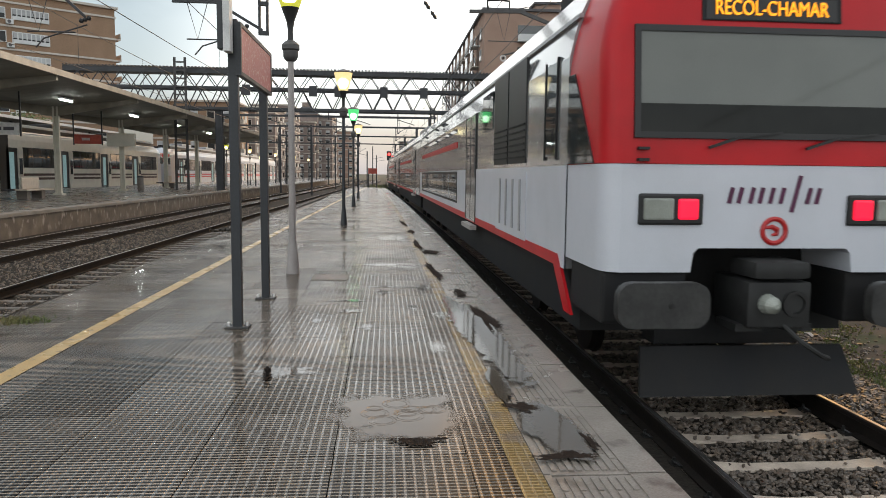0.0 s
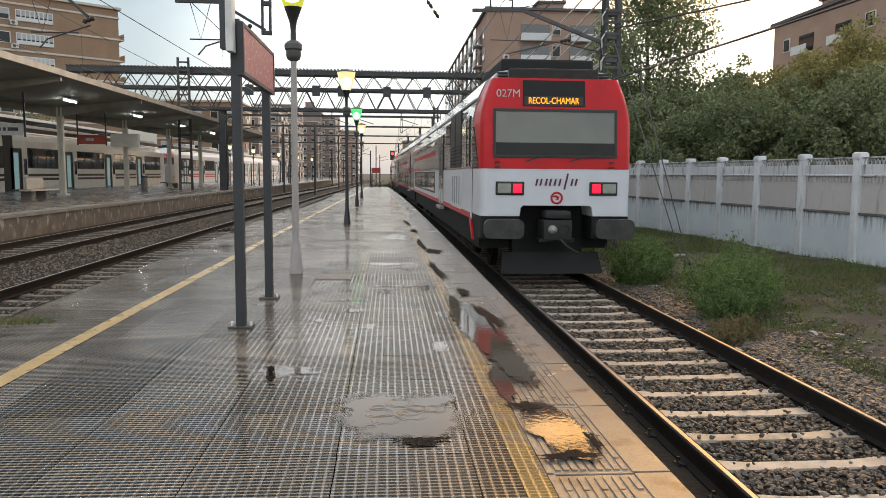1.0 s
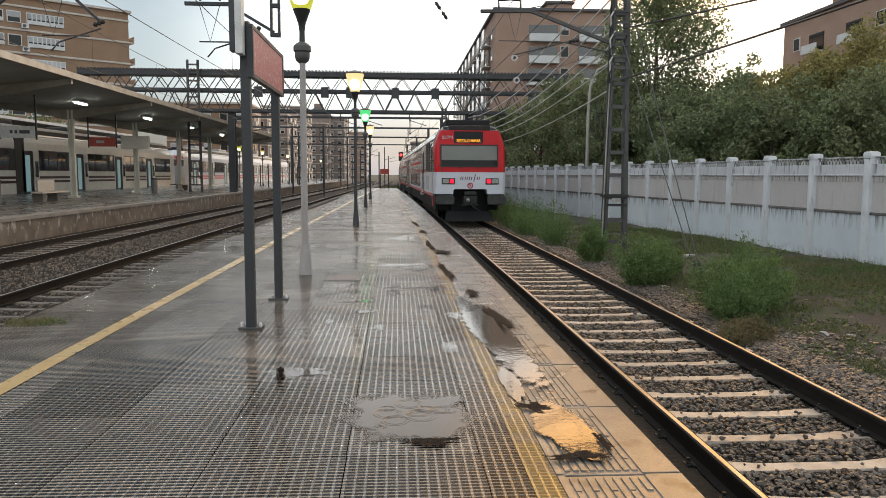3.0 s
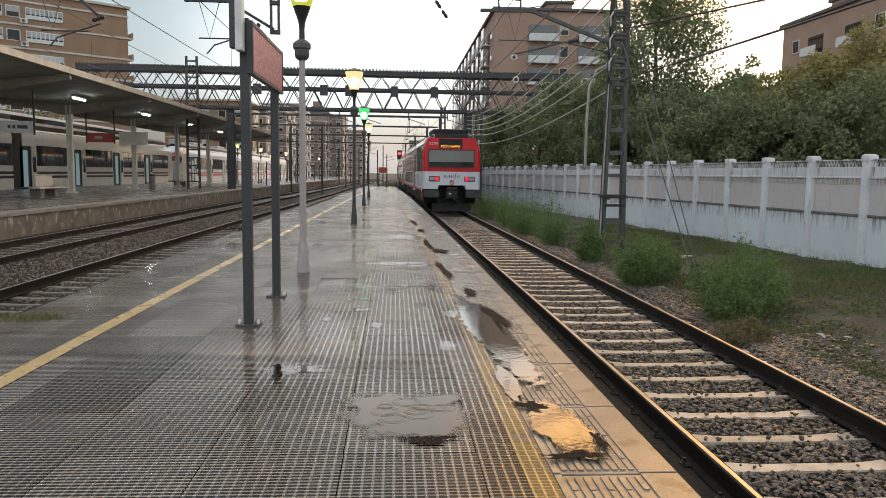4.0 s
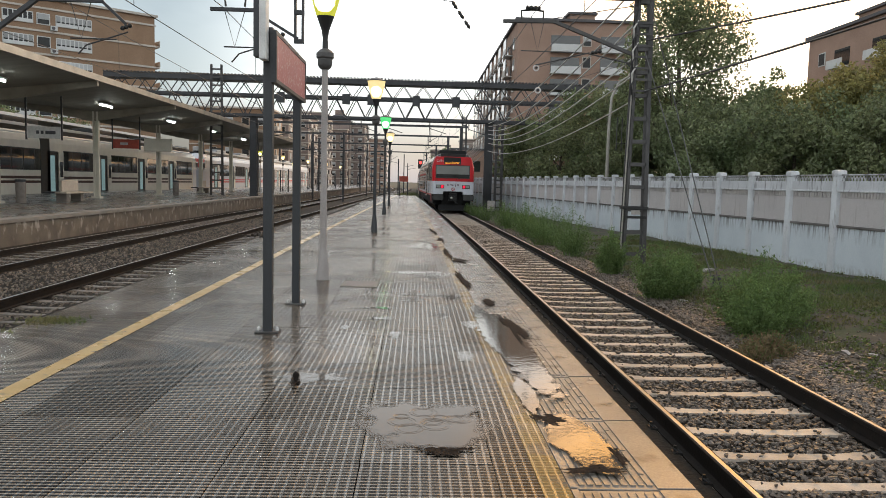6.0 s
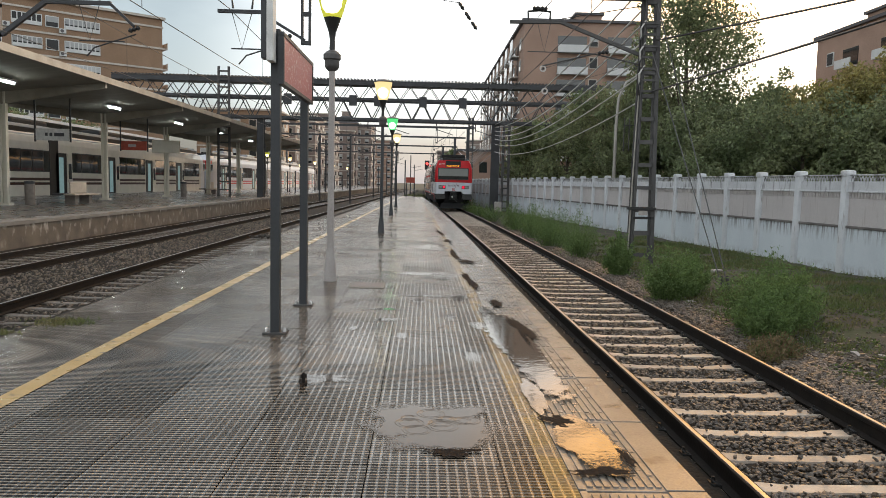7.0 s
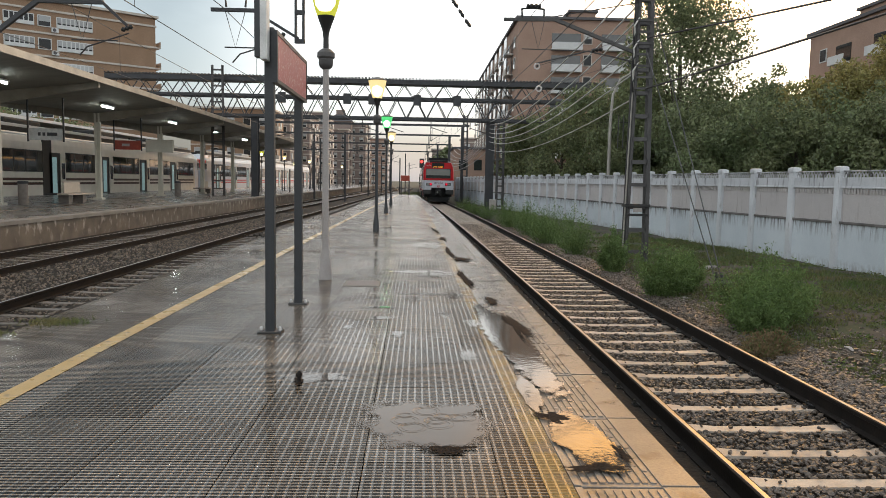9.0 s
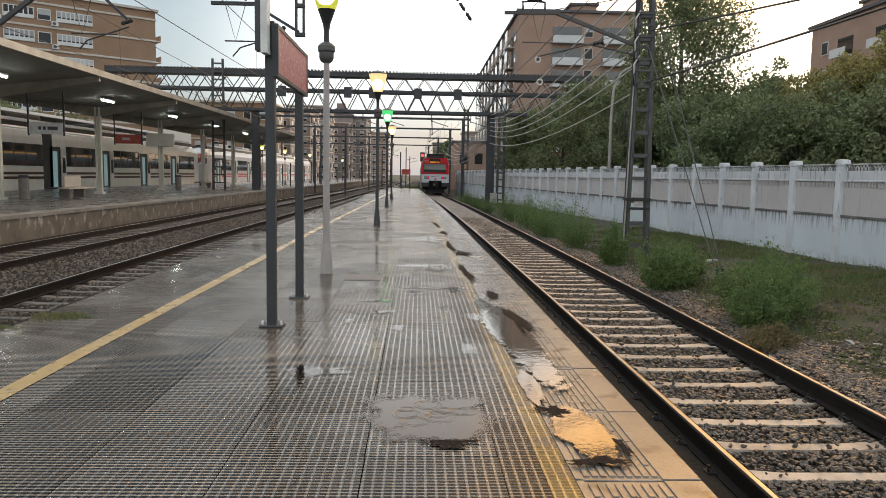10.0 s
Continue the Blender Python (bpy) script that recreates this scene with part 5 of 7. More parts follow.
def build_puddles():
    rng = random.Random(12)
    spots = [("puddle", 0.10, 4.13, 0.34, 0.38, 0.0), ("puddle", 0.93, 3.82, 0.14, 0.40, 0.12), ("puddle", 0.83, 6.5, 0.17, 1.55, 0.05),
             ("puddle", 0.76, 4.75, 0.06, 0.35, 0.0)]
    for k, (nm, x, y, rx, ry, turn) in enumerate(spots):
        p = film(nm, blob(x, y, rx, ry, (0.0078 if k > 0 else 0.0045) + 0.0002 * k, k + 1.3, turn, 40, 0.40 if k == 0 else 0.35, 3.2 if k == 0 else 2.0), CLEAR_WATER if k > 0 else WATER, "shallow muddy rain puddle on the platform", "puddle", "puddles on the platform")
        for _ in range(9 if k == 0 else 2 if k == 1 else 0):
            a, q = rng.uniform(0, 6.28), rng.uniform(0.1, 0.65)
            px, py, r = x + rx * q * math.cos(a), y + ry * q * math.sin(a), rng.uniform(0.035, 0.075)
            rg = Mesh()
            for rr in (r, r * 1.35):
                rg.tube([(px + rr * math.cos(2 * math.pi * i / 20), py + rr * math.sin(2 * math.pi * i / 20), 0.0048) for i in range(21)], 0.0016, 5, cap=False)
            part("ripple", rg, RIPPLE, p, "raindrop ripple ring", smooth=True)
    for k, (x, y, rx, ry) in enumerate([(0.57, 7.15, 0.09, 0.18), (-0.17, 6.62, 0.06, 0.14), (0.45, 8.9, 0.16, 0.25), (-0.05, 8.6, 0.12, 0.2),
                                        (0.25, 10.9, 0.3, 0.28), (-0.65, 6.9, 0.05, 0.10), (0.30, 7.6, 0.08, 0.2), (-0.35, 7.4, 0.16, 0.10),
                                        (0.42, 5.8, 0.07, 0.2), (-0.70, 5.1, 0.22, 0.14), (0.05, 11.2, 0.5, 0.2), (0.10, 9.0, 0.35, 0.10), (-0.45, 8.0, 0.25, 0.08), (0.2, 16.0, 0.4, 0.9), (-2.0, 14.0, 0.5, 0.6)]):
        film("wet_patch", blob(x, y, rx, ry, 0.0034, k + 20.1, 0, 40, 0.5), WET_FILM, "thin film of standing rain water", "puddle", "puddles on the platform")
    # mud patches; the long one at y 7.1 paints a dark reflection on the puddle
    for k, (x, y, rx, ry) in enumerate([(0.83, 4.24, 0.075, 0.09), (0.90, 3.45, 0.14, 0.05), (1.08, 3.65, 0.03, 0.12), (0.17, 3.70, 0.13, 0.05), (0.955, 7.1, 0.075, 0.85), (0.90, 8.5, 0.08, 0.25),
                                        (0.69, 10.5, 0.06, 1.2), (0.80, 13.1, 0.13, 0.35), (0.62, 14.6, 0.06, 0.9), (0.60, 17.8, 0.10, 0.5), (0.50, 20.5, 0.05, 1.2), (-0.80, 4.98, 0.035, 0.07), (-3.9, 12.0, 0.15, 0.3)]):
        film("mud_patch", blob(x, y, rx, ry, 0.0092 + 0.0002 * k, k + 50.7, 0.05, 40, 0.95), MUD, "dark wet mud, leaf litter and painted dark reflection at a broken joint", "mud", "mud in the platform joints")
    mh = thing("inspection_cover", "rusty rectangular inspection cover set in the pavers", "cover", pose(-0.74, 9.85, 0))
    part("plate", Mesh().box(-0.20, 0.20, -0.22, 0.22, -0.02, 0.008, 0.004), COVER_RUST, mh)
    part("frame", Mesh().box(-0.24, -0.20, -0.26, 0.26, -0.02, 0.006).box(0.20, 0.24, -0.26, 0.26, -0.02, 0.006).box(-0.20, 0.20, -0.26, -0.22, -0.02, 0.006).box(-0.20, 0.20, 0.22, 0.26, -0.02, 0.006), CONCRETE, mh)
    stub = thing("bolt_stub", "rusty cut-off bolt standing up from the pavers", "bolt", pose(-0.80, 4.96, 0))
    part("shank", Mesh().lathe([(0.026, -0.01), (0.026, 0.012), (0.013, 0.014), (0.012, 0.075), (0.008, 0.08)], 10), RAIL_SIDE, stub, smooth=True)
    part("nut", Mesh().lathe([(0.022, 0.045), (0.022, 0.068)], 6), RAIL_SIDE, stub)
    heap = Mesh()
    r3 = random.Random(44)
    for v, f in stone_shapes(r3, 26):
        px, py, q = r3.gauss(0, 0.14), r3.gauss(0, 0.20), r3.uniform(0.04, 0.085)
        heap.add([(px + p[0] * q, py + p[1] * q, 0.03 + max(0.0, 0.07 - abs(px) * 0.3) * r3.random() + p[2] * q) for p in v], [tuple(int(i) for i in t) for t in f])
    single("rubble_heap", heap, MUD_STONE, "dark heap of broken rubble lying on the platform edge", "rubble", at=pose(-3.75, 17.6, 0))


# ---- lamps and name sign on the platform ----
def build_lamp(x, y, core, glow_, label, pole_mat):
    lp = thing("street_lamp", label, "lamp", pose(x, y, 0), group="platform lamps")
    part("foot", Mesh().lathe([(0.095, 0), (0.09, 0.06), (0.07, 0.30), (0.055, 0.42), (0.052, 0.46)], 16), pole_mat, lp, smooth=True)
    part("pole", Mesh().tube([(0, 0, 0.44), (0, 0, 3.12)], [0.048, 0.040], 14), pole_mat, lp, smooth=True)
    part("service_plate", Mesh().box(-0.03, 0.03, -0.058, -0.03, 0.62, 0.74, 0.006), pole_mat, lp)
    part("collar", Mesh().lathe([(0.05, 2.90), (0.085, 2.93), (0.10, 2.97), (0.10, 3.04), (0.12, 3.06), (0.12, 3.12), (0.08, 3.16), (0.045, 3.18)], 18), MAST_STEEL, lp, smooth=True)
    hd = part("lamp_neck", Mesh().lathe([(0.040, 3.16), (0.036, 3.32), (0.05, 3.42), (0.085, 3.52), (0.118, 3.61)], 20), BLACK_IRON, lp, "dark flared neck", smooth=True)
    part("lamp_glass", Mesh().lathe([(0.118, 3.61), (0.150, 3.70), (0.205, 3.90), (0.245, 4.08), (0.235, 4.10), (0.10, 4.13)], 20), glow_, hd, "glowing conical glass", smooth=True)
    part("lamp_bulb", Mesh().lathe([(0.02, 3.63), (0.085, 3.66), (0.135, 3.74), (0.155, 3.84), (0.135, 3.93), (0.05, 3.98)], 16, pose(0, -0.075, 0)), core, hd, smooth=True)
    part("lamp_cap", Mesh().lathe([(0.255, 4.08), (0.255, 4.105), (0.08, 4.17), (0.02, 4.19)], 20), BLACK_IRON, hd, smooth=True)
    return lp


def build_name_sign():
    sg = thing("station_sign", "red speckled sign panel between two dark grey steel posts", "sign", pose(-1.33, 0, 0))
    for y, top in ((6.64, 2.72), (8.19, 2.72)):
        p = part("post", Mesh().box(-0.042, 0.042, y - 0.042, y + 0.042, 0.0, top, 0.008), GREY_PAINT, sg, "dark grey square steel post")
        bp = part("base_plate", Mesh().box(-0.105, 0.105, y - 0.08, y + 0.08, 0.0, 0.014), MAST_STEEL, p)
        for s in (-1, 1):
            part("bolt", Mesh().lathe([(0.016, 0.012), (0.016, 0.04), (0.008, 0.05)], 6, pose(s * 0.082, y, 0)), INSULATOR, bp)
    pn = part("sign_panel", Mesh().box(0.035, 0.075, 6.60, 8.24, 2.27, 2.66, 0.006), SIGN_RED, sg, "red panel with worn pale flecks")
    part("panel_frame", Mesh().box(0.028, 0.082, 6.56, 8.28, 2.655, 2.69).box(0.028, 0.082, 6.56, 8.28, 2.24, 2.272).box(0.028, 0.082, 6.56, 6.60, 2.27, 2.66).box(0.028, 0.082, 8.24, 8.28, 2.27, 2.66), GREY_PAINT, pn)
    part("back_board", Mesh().box(-0.095, -0.045, 6.45, 6.56, 2.44, 3.70, 0.004), GREY_PAINT, sg, "grey side of a tall box sign")
    part("edge_board", Mesh().box(-0.045, 0.012, 6.44, 6.58, 2.42, 3.72, 0.004), WHITE_SIGN, sg, "flaking white edge of a tall box sign")


# ---- masts, gantries and wires ----
def lattice_mast(name, label, x, y, z0, z1, w0, w1, material, step=0.55, group=""):
    """Two tapering channels tied by battens."""
    ms = thing(name, label, "mast", pose(x, y, 0), group=group)
    for s in (-1, 1):
        for t in (-1, 1):
            part("flange", Mesh().bar((s * w0, t * 0.09, z0), (s * w1, t * 0.09, z1), 0.05, 0.03), material, ms)
        c = Mesh()
        c.bar((s * (w0 + 0.02), 0, z0), (s * (w1 + 0.02), 0, z1), 0.012, 0.19, up=(1, 0, 0))
        part("web", c, material, ms)
    z = z0 + 0.5
    k = 0
    while z < z1:
        q = (z - z0) / (z1 - z0)
        w = w0 + (w1 - w0) * q
        part("batten", Mesh().box(-w, w, -0.105, -0.09, z, z + 0.10), material, ms)
        part("batten", Mesh().box(-w, w, 0.09, 0.105, z, z + 0.10), material, ms)
        z += step
    return ms


def wire(name, label, pts, r, material, sides=5):
    return single(name, Mesh().tube(pts, r, sides), material, label, "cable", group="overhead wires")


def sagging(a, b, sag, n=14):
    a, b = Vector(a), Vector(b)
    return [a.lerp(b, i / n) - Vector((0, 0, sag * 4 * (i / n) * (1 - i / n))) for i in range(n + 1)]


def build_near_mast():
    ms = lattice_mast("catenary_mast", "weathered grey lattice catenary mast with cable terminations", 6.02, 20, -1.0, 8.2, 0.28, 0.12, MAST_STEEL, 0.62)
    part("platform_ring", Mesh().box(-0.36, 0.34, -0.16, -0.12, 0.80, 0.88).box(-0.36, 0.34, 0.12, 0.16, 0.80, 0.88).box(-0.36, -0.30, -0.12, 0.12, 0.80, 0.88).box(0.28, 0.34, -0.12, 0.12, 0.80, 0.88)
         .box(-0.28, 0.30, -0.16, -0.12, 0.55, 0.62), BLACK_IRON, ms, "dark anti-climb ring")
    part("mast_plate", Mesh().box(-0.12, 0.12, -0.135, -0.12, 0.66, 0.78), STONE_PALE, ms, "pale number plate left blank")
    part("cantilever_arm", Mesh().bar((-0.15, 0, 4.95), (-2.45, 0, 5.80), 0.09, 0.09).bar((-2.40, 0, 5.79), (-3.80, 0, 5.76), 0.10, 0.08), MAST_STEEL, ms, "steel cantilever arm")
    part("tie_rod", Mesh().tube([(-0.1, 0, 6.3), (-2.5, 0, 5.86)], 0.012, 6), WIRE, ms)
    ins = part("insulator_frame", Mesh().tube([(-3.3, 0, 5.8), (-3.32, 0, 6.05), (-3.0, 0, 6.08), (-2.72, 0, 6.05), (-2.72, 0, 5.8)], 0.03, 8), BLACK_IRON, ms)
    part("insulator", Mesh().lathe([(0.03, -0.2), (0.08, -0.16), (0.04, -0.12), (0.08, -0.06), (0.04, 0), (0.08, 0.06), (0.04, 0.12), (0.08, 0.16), (0.03, 0.2)], 12, pose(-3.0, 0, 6.12, 0, 90, 0)), BLACK_IRON, ms, smooth=True)
    part("registration_arm", Mesh().tube([(-0.2, 0, 4.72), (-1.5, 0, 4.98), (-2.9, 0, 4.62)], 0.022, 6).tube([(-3.3, 0, 5.0), (-1.5, 0, 4.98)], 0.014, 6).tube([(-3.05, 0, 5.75), (-2.85, 0, 5.0), (-2.7, 0, 5.78)], 0.010, 5), MAST_STEEL, ms)
    part("insulator", Mesh().lathe([(0.025, -0.15), (0.06, -0.1), (0.03, -0.05), (0.06, 0), (0.03, 0.05), (0.06, 0.1), (0.025, 0.15)], 10, pose(-1.25, 0, 5.02, 0, 80, 0)), BLACK_IRON, ms, smooth=True)
    rng = random.Random(3)
    for i in range(7):
        z = 3.9 + 0.30 * i
        part("cable_termination", Mesh().tube([(-0.14, -0.08, z + 0.5), (-0.30, -0.16, z + 0.25), (-0.26, -0.10, z)], 0.022, 6), CABLE if i % 2 else BLACK_IRON, ms)
        part("cross_arm", Mesh().box(-0.28, 0.24, -0.13, -0.10, z + 0.08, z + 0.14), MAST_STEEL, ms)
    part("riser_pipe", Mesh().tube([(-0.36, -0.05, -0.9), (-0.30, -0.05, 2.0), (-0.22, -0.05, 4.9)], 0.022, 8), PALE_STEEL, ms)
    part("riser_pipe", Mesh().tube([(-0.42, 0.1, 2.4), (-0.42, 0.1, 3.3)], 0.015, 6).tube([(-0.56, 0.1, 2.4), (-0.56, 0.1, 3.3)], 0.015, 6).tube([(-0.56, 0.1, 2.6), (-0.2, 0.1, 2.6)], 0.012, 5).tube([(-0.56, 0.1, 3.1), (-0.2, 0.1, 3.1)], 0.012, 5), BLACK_IRON, ms)
    # guys to a counterweight block on the ground
    for top, foot in (((6.16, 19.9, 6.3), (6.50, 15.1, -0.78)), ((6.05, 19.85, 5.05), (6.40, 15.15, -0.78))):
        wire("guy_wire", "taut steel guy wire from the mast to the ground", [top, foot], 0.013, MAST_STEEL)
    an = thing("guy_anchor", "dark iron guy anchor standing in the grass", "anchor", pose(6.45, 15.1, -0.86))
    part("block", Mesh().box(-0.12, 0.12, -0.12, 0.12, 0, 0.12, 0.02), BLACK_IRON, an)
    part("turnbuckle", Mesh().tube([(-0.05, 0.05, 0.10), (-0.04, 0.25, 0.42)], 0.03, 6).tube([(0.05, 0, 0.10), (0.06, 0.2, 0.42)], 0.03, 6), BLACK_IRON, an)


def build_gantry(y, x0, x1, z_bot, z_mid, z_top, legs, label, pitch=1.55, depth=1.4):
    gt = thing("signal_gantry", label, "gantry", pose(0, y, 0))
    for name, z, w, hgt in (("walkway_beam", z_top, 1.4, 0.36), ("middle_chord", z_mid, 0.2, 0.19), ("bottom_chord", z_bot, 0.2, 0.20)):
        for yy in ((-0.0,) if name == "walkway_beam" else (-depth / 2, depth / 2)):
            part(name, Mesh().box(x0, x1, yy - w / 2, yy + w / 2, z - hgt / 2, z + hgt / 2), DARK_STEEL, gt)
    rib = Mesh()
    x = x0
    while x < x1:
        rib.box(x, x + 0.13, -0.78, 0.78, z_top + 0.21, z_top + 0.29)
        x += 0.26
    part("corrugated_deck", rib, DARK_STEEL, gt, "dark corrugated walkway sheet")
    x = x0 + 0.3
    while x < x1 - pitch:
        for yy in (-depth / 2, depth / 2):
            part("brace", Mesh().bar((x, yy, z_mid), (x + pitch / 2, yy, z_top - 0.15), 0.06).bar((x + pitch / 2, yy, z_top - 0.15), (x + pitch, yy, z_mid), 0.06), DARK_STEEL, gt)
            part("brace", Mesh().bar((x + 0.2, yy, z_mid), (x + 0.2 + pitch / 2, yy, z_bot), 0.07).bar((x + 0.2 + pitch / 2, yy, z_bot), (x + 0.2 + pitch, yy, z_mid), 0.07), DARK_STEEL, gt)
        part("brace", Mesh().bar((x, -depth / 2, z_bot), (x + pitch / 2, depth / 2, z_bot), 0.08).bar((x + pitch / 2, depth / 2, z_bot), (x + pitch, -depth / 2, z_bot), 0.08), DARK_STEEL, gt)
        part("brace", Mesh().bar((x, -depth / 2, z_mid), (x + pitch / 2, depth / 2, z_mid), 0.08), DARK_STEEL, gt)
        x += pitch
    for q in (0.35, 0.48, 0.53, 0.62, 0.7):
        x = x0 + (x1 - x0) * q
        part("junction_box", Mesh().box(x - 0.3, x + 0.3, -depth / 2 - 0.35, -depth / 2 - 0.13, z_mid - 0.55, z_mid + 0.25, 0.03), DARK_STEEL, gt)
        part("hanger", Mesh().bar((x + 1.1, 0, z_bot), (x + 1.1, 0, z_bot - 0.7), 0.07).bar((x + 1.1, 0, z_bot - 0.6), (x + 2.4, 0, z_bot - 1.0), 0.05), DARK_STEEL, gt)
    for lx, w, zb, zt in legs:
        part("leg", Mesh().box(lx - w / 2, lx + w / 2, -0.3, -0.22, zb, zt).box(lx - w / 2, lx + w / 2, 0.22, 0.3, zb, zt).box(lx - w / 4, lx + w / 4, -0.22, 0.22, zb, zt), DARK_STEEL, gt)
    return gt


def build_overhead():
    # far box gantry across all the tracks
    g1 = build_gantry(58.0, -24.0, 14.4, 6.22, 7.75, 9.0, [(5.58, 0.62, -0.95, 6.2), (-12.8, 0.5, 0, 6.2), (14.0, 0.7, -0.8, 6.2)], "dark steel box-truss gantry across all tracks")
    lattice_mast("lattice_mast", "grey lattice mast rising through the gantry from the far platform", -15.4, 57.0, 0.0, 9.9, 0.42, 0.36, MAST_STEEL, 0.6)
    lattice_mast("lattice_mast", "thin dark lattice mast beside the gantry leg", 6.05, 54.5, -0.9, 6.0, 0.22, 0.18, MAST_STEEL, 0.5)
    lattice_mast("lattice_mast", "distant lattice mast at the end of the wall", 5.0, 80, -0.9, 8.6, 0.25, 0.18, MAST_STEEL, 0.8)
    # nearer portal above the view, with drop frames and steady arms over the far tracks
    g2 = thing("catenary_portal", "dark steel catenary portal with drop frames and arms", "gantry", pose(0, 20.0, 0))
    part("portal_beam", Mesh().box(-14.5, 6.1, -0.2, 0.2, 6.44, 6.56).box(-14.5, 6.1, -0.2, 0.2, 7.0, 7.1), DARK_STEEL, g2)
    part("portal_leg", Mesh().box(-14.7, -14.3, -0.2, 0.2, 0.0, 7.1), DARK_STEEL, g2)
    for x in (-3.22, -11.35):
        d = Mesh()
        for s in (-1, 1):
            d.box(x + s * 0.10 - 0.03, x + s * 0.10 + 0.03, -0.06, 0.06, 5.0, 6.45)
        for z in (5.0, 5.75, 6.3):
            d.box(x - 0.13, x + 0.13, -0.07, 0.07, z, z + 0.10)
        part("drop_frame", d, DARK_STEEL, g2, "dark rectangular drop frame")
    arm = Mesh().bar((-11.2, 0, 5.05), (-10.05, 0, 5.93), 0.11).bar((-10.1, 0, 5.93), (-8.35, 0, 5.93), 0.10).bar((-8.4, 0, 5.95), (-7.75, 0, 5.35), 0.07)
    part("bracket_arm", arm, DARK_STEEL, g2)
    part("bracket_arm", Mesh().bar((-3.25, 0, 5.12), (-4.25, 0, 5.70), 0.07).bar((-4.2, 0, 5.82), (-5.55, 0, 5.82), 0.09, 0.09), DARK_STEEL, g2)
    for x, z in ((-8.9, 6.0), (-4.9, 5.9)):
        part("insulator_frame", Mesh().tube([(x - 0.25, 0, z), (x - 0.28, 0, z + 0.26), (x, 0, z + 0.30), (x + 0.28, 0, z + 0.26), (x + 0.25, 0, z)], 0.03, 8), BLACK_IRON, g2)
        part("insulator", Mesh().lathe([(0.03, -0.2), (0.08, -0.16), (0.04, -0.12), (0.08, -0.06), (0.04, 0), (0.08, 0.06), (0.04, 0.12), (0.08, 0.16), (0.03, 0.2)], 12, pose(x, 0, z + 0.32, 0, 90, 0)), BLACK_IRON, g2, smooth=True)
        part("dropper_rod", Mesh().tube([(x - 0.28, 0, z - 0.1), (x - 0.02, 0, z - 1.05), (x + 0.25, 0, z - 0.1)], 0.012, 5), WIRE, g2)
        part("steady_arm", Mesh().tube([(x - 0.3, 0, z - 1.05), (x + 0.9, 0, z - 1.05)], 0.02, 6).tube([(x + 1.2, 0, z - 0.85), (x + 0.1, 0, z - 1.22), (x - 0.1, 0, z - 1.45)], 0.02, 6), WIRE, g2)
        part("insulator", Mesh().lathe([(0.03, -0.16), (0.07, -0.1), (0.035, -0.05), (0.07, 0), (0.035, 0.05), (0.07, 0.1), (0.03, 0.16)], 10, pose(x + 1.15, 0, z - 0.72, 0, 70, 0)), BLACK_IRON, g2, smooth=True)
    # running wires: messenger above, contact below
    def pair(f, z_m, z_c, label, ys):
        ol = thing("overhead_line", label, "overhead wire", group="overhead wires")
        for a, b in zip(ys[:-1], ys[1:]):
            part("messenger_wire", Mesh().tube(sagging((f(a), a, z_m), (f(b), b, z_m), 0.35), 0.011, 5), WIRE, ol)
            part("contact_wire", Mesh().tube([(f(a), a, z_c), (f(b), b, z_c)], 0.009, 5), WIRE, ol)
            y = a + 4
            while y < b - 1 and y < 75:
                q = (y - a) / (b - a)
                part("dropper", Mesh().tube([(f(y), y, z_c), (f(y), y, z_m - 1.4 * q * (1 - q))], 0.006, 4), WIRE, ol)
                y += 6
    pair(axis, 5.95, 4.62, "dark copper overhead wires above the near track", [-20, 20, 58, 100, 150])
    pair(lambda y: -9.6 + left_shift(y), 6.0, 4.6, "dark copper overhead wires above the far track", [-20, 20, 58, 100, 150])
    pair(lambda y: -5.3 + left_shift(y), 5.9, 4.5, "dark copper overhead wires above the siding", [-20, 20, 58, 100, 150])
    # pale feeder cables sagging from the mast to the gantry leg
    for i, (za, zb, sag, r) in enumerate([(6.9, 6.1, 0.5, 0.027), (6.3, 5.9, 0.8, 0.027), (5.9, 5.6, 0.9, 0.027), (5.4, 5.3, 0.9, 0.027), (5.0, 5.0, 0.9, 0.025), (4.5, 4.6, 0.8, 0.022), (3.8, 4.0, 0.7, 0.02)]):
        wire("feeder_cable", "pale sagging feeder cable between mast and gantry", sagging((5.9, 20, za), (5.5, 58, zb), sag), r, CABLE)
        wire("feeder_cable", "pale sagging feeder cable beyond the gantry", sagging((5.5, 58, zb), (5.0 - 0.5 * i, 96, zb - 0.3), sag + 0.6), r, CABLE)
    for a, b in (((6.1, 19.9, 4.0), (9.0, -8.0, 4.55)), ((6.1, 19.9, 5.35), (16.0, 4.0, 6.0)), ((6.0, 20, 6.8), (3.9, -10, 7.2))):
        wire("feeder_cable", "dark twisted feeder cable leaving the mast", sagging(a, b, 0.15), 0.024, WIRE)
    wire("span_wire", "thin span wire with a hanging insulator", [(-1.4, 19.85, 6.46), (0.51, 12.0, 4.29)], 0.006, WIRE)
    si = thing("strain_insulator", "dark porcelain strain insulator hanging on a span wire", "insulator")
    for i in range(3):
        q = i / 3
        a, b = Vector((0.50, 12.0, 4.30)).lerp(Vector((0.82, 12.0, 3.85)), q), Vector((0.50, 12.0, 4.30)).lerp(Vector((0.82, 12.0, 3.85)), q + 0.27)
        part("insulator", Mesh().tube([a, a.lerp(b, 0.25), a.lerp(b, 0.5), a.lerp(b, 0.75), b], [0.012, 0.03, 0.022, 0.03, 0.012], 8), BLACK_IRON, si, smooth=True)
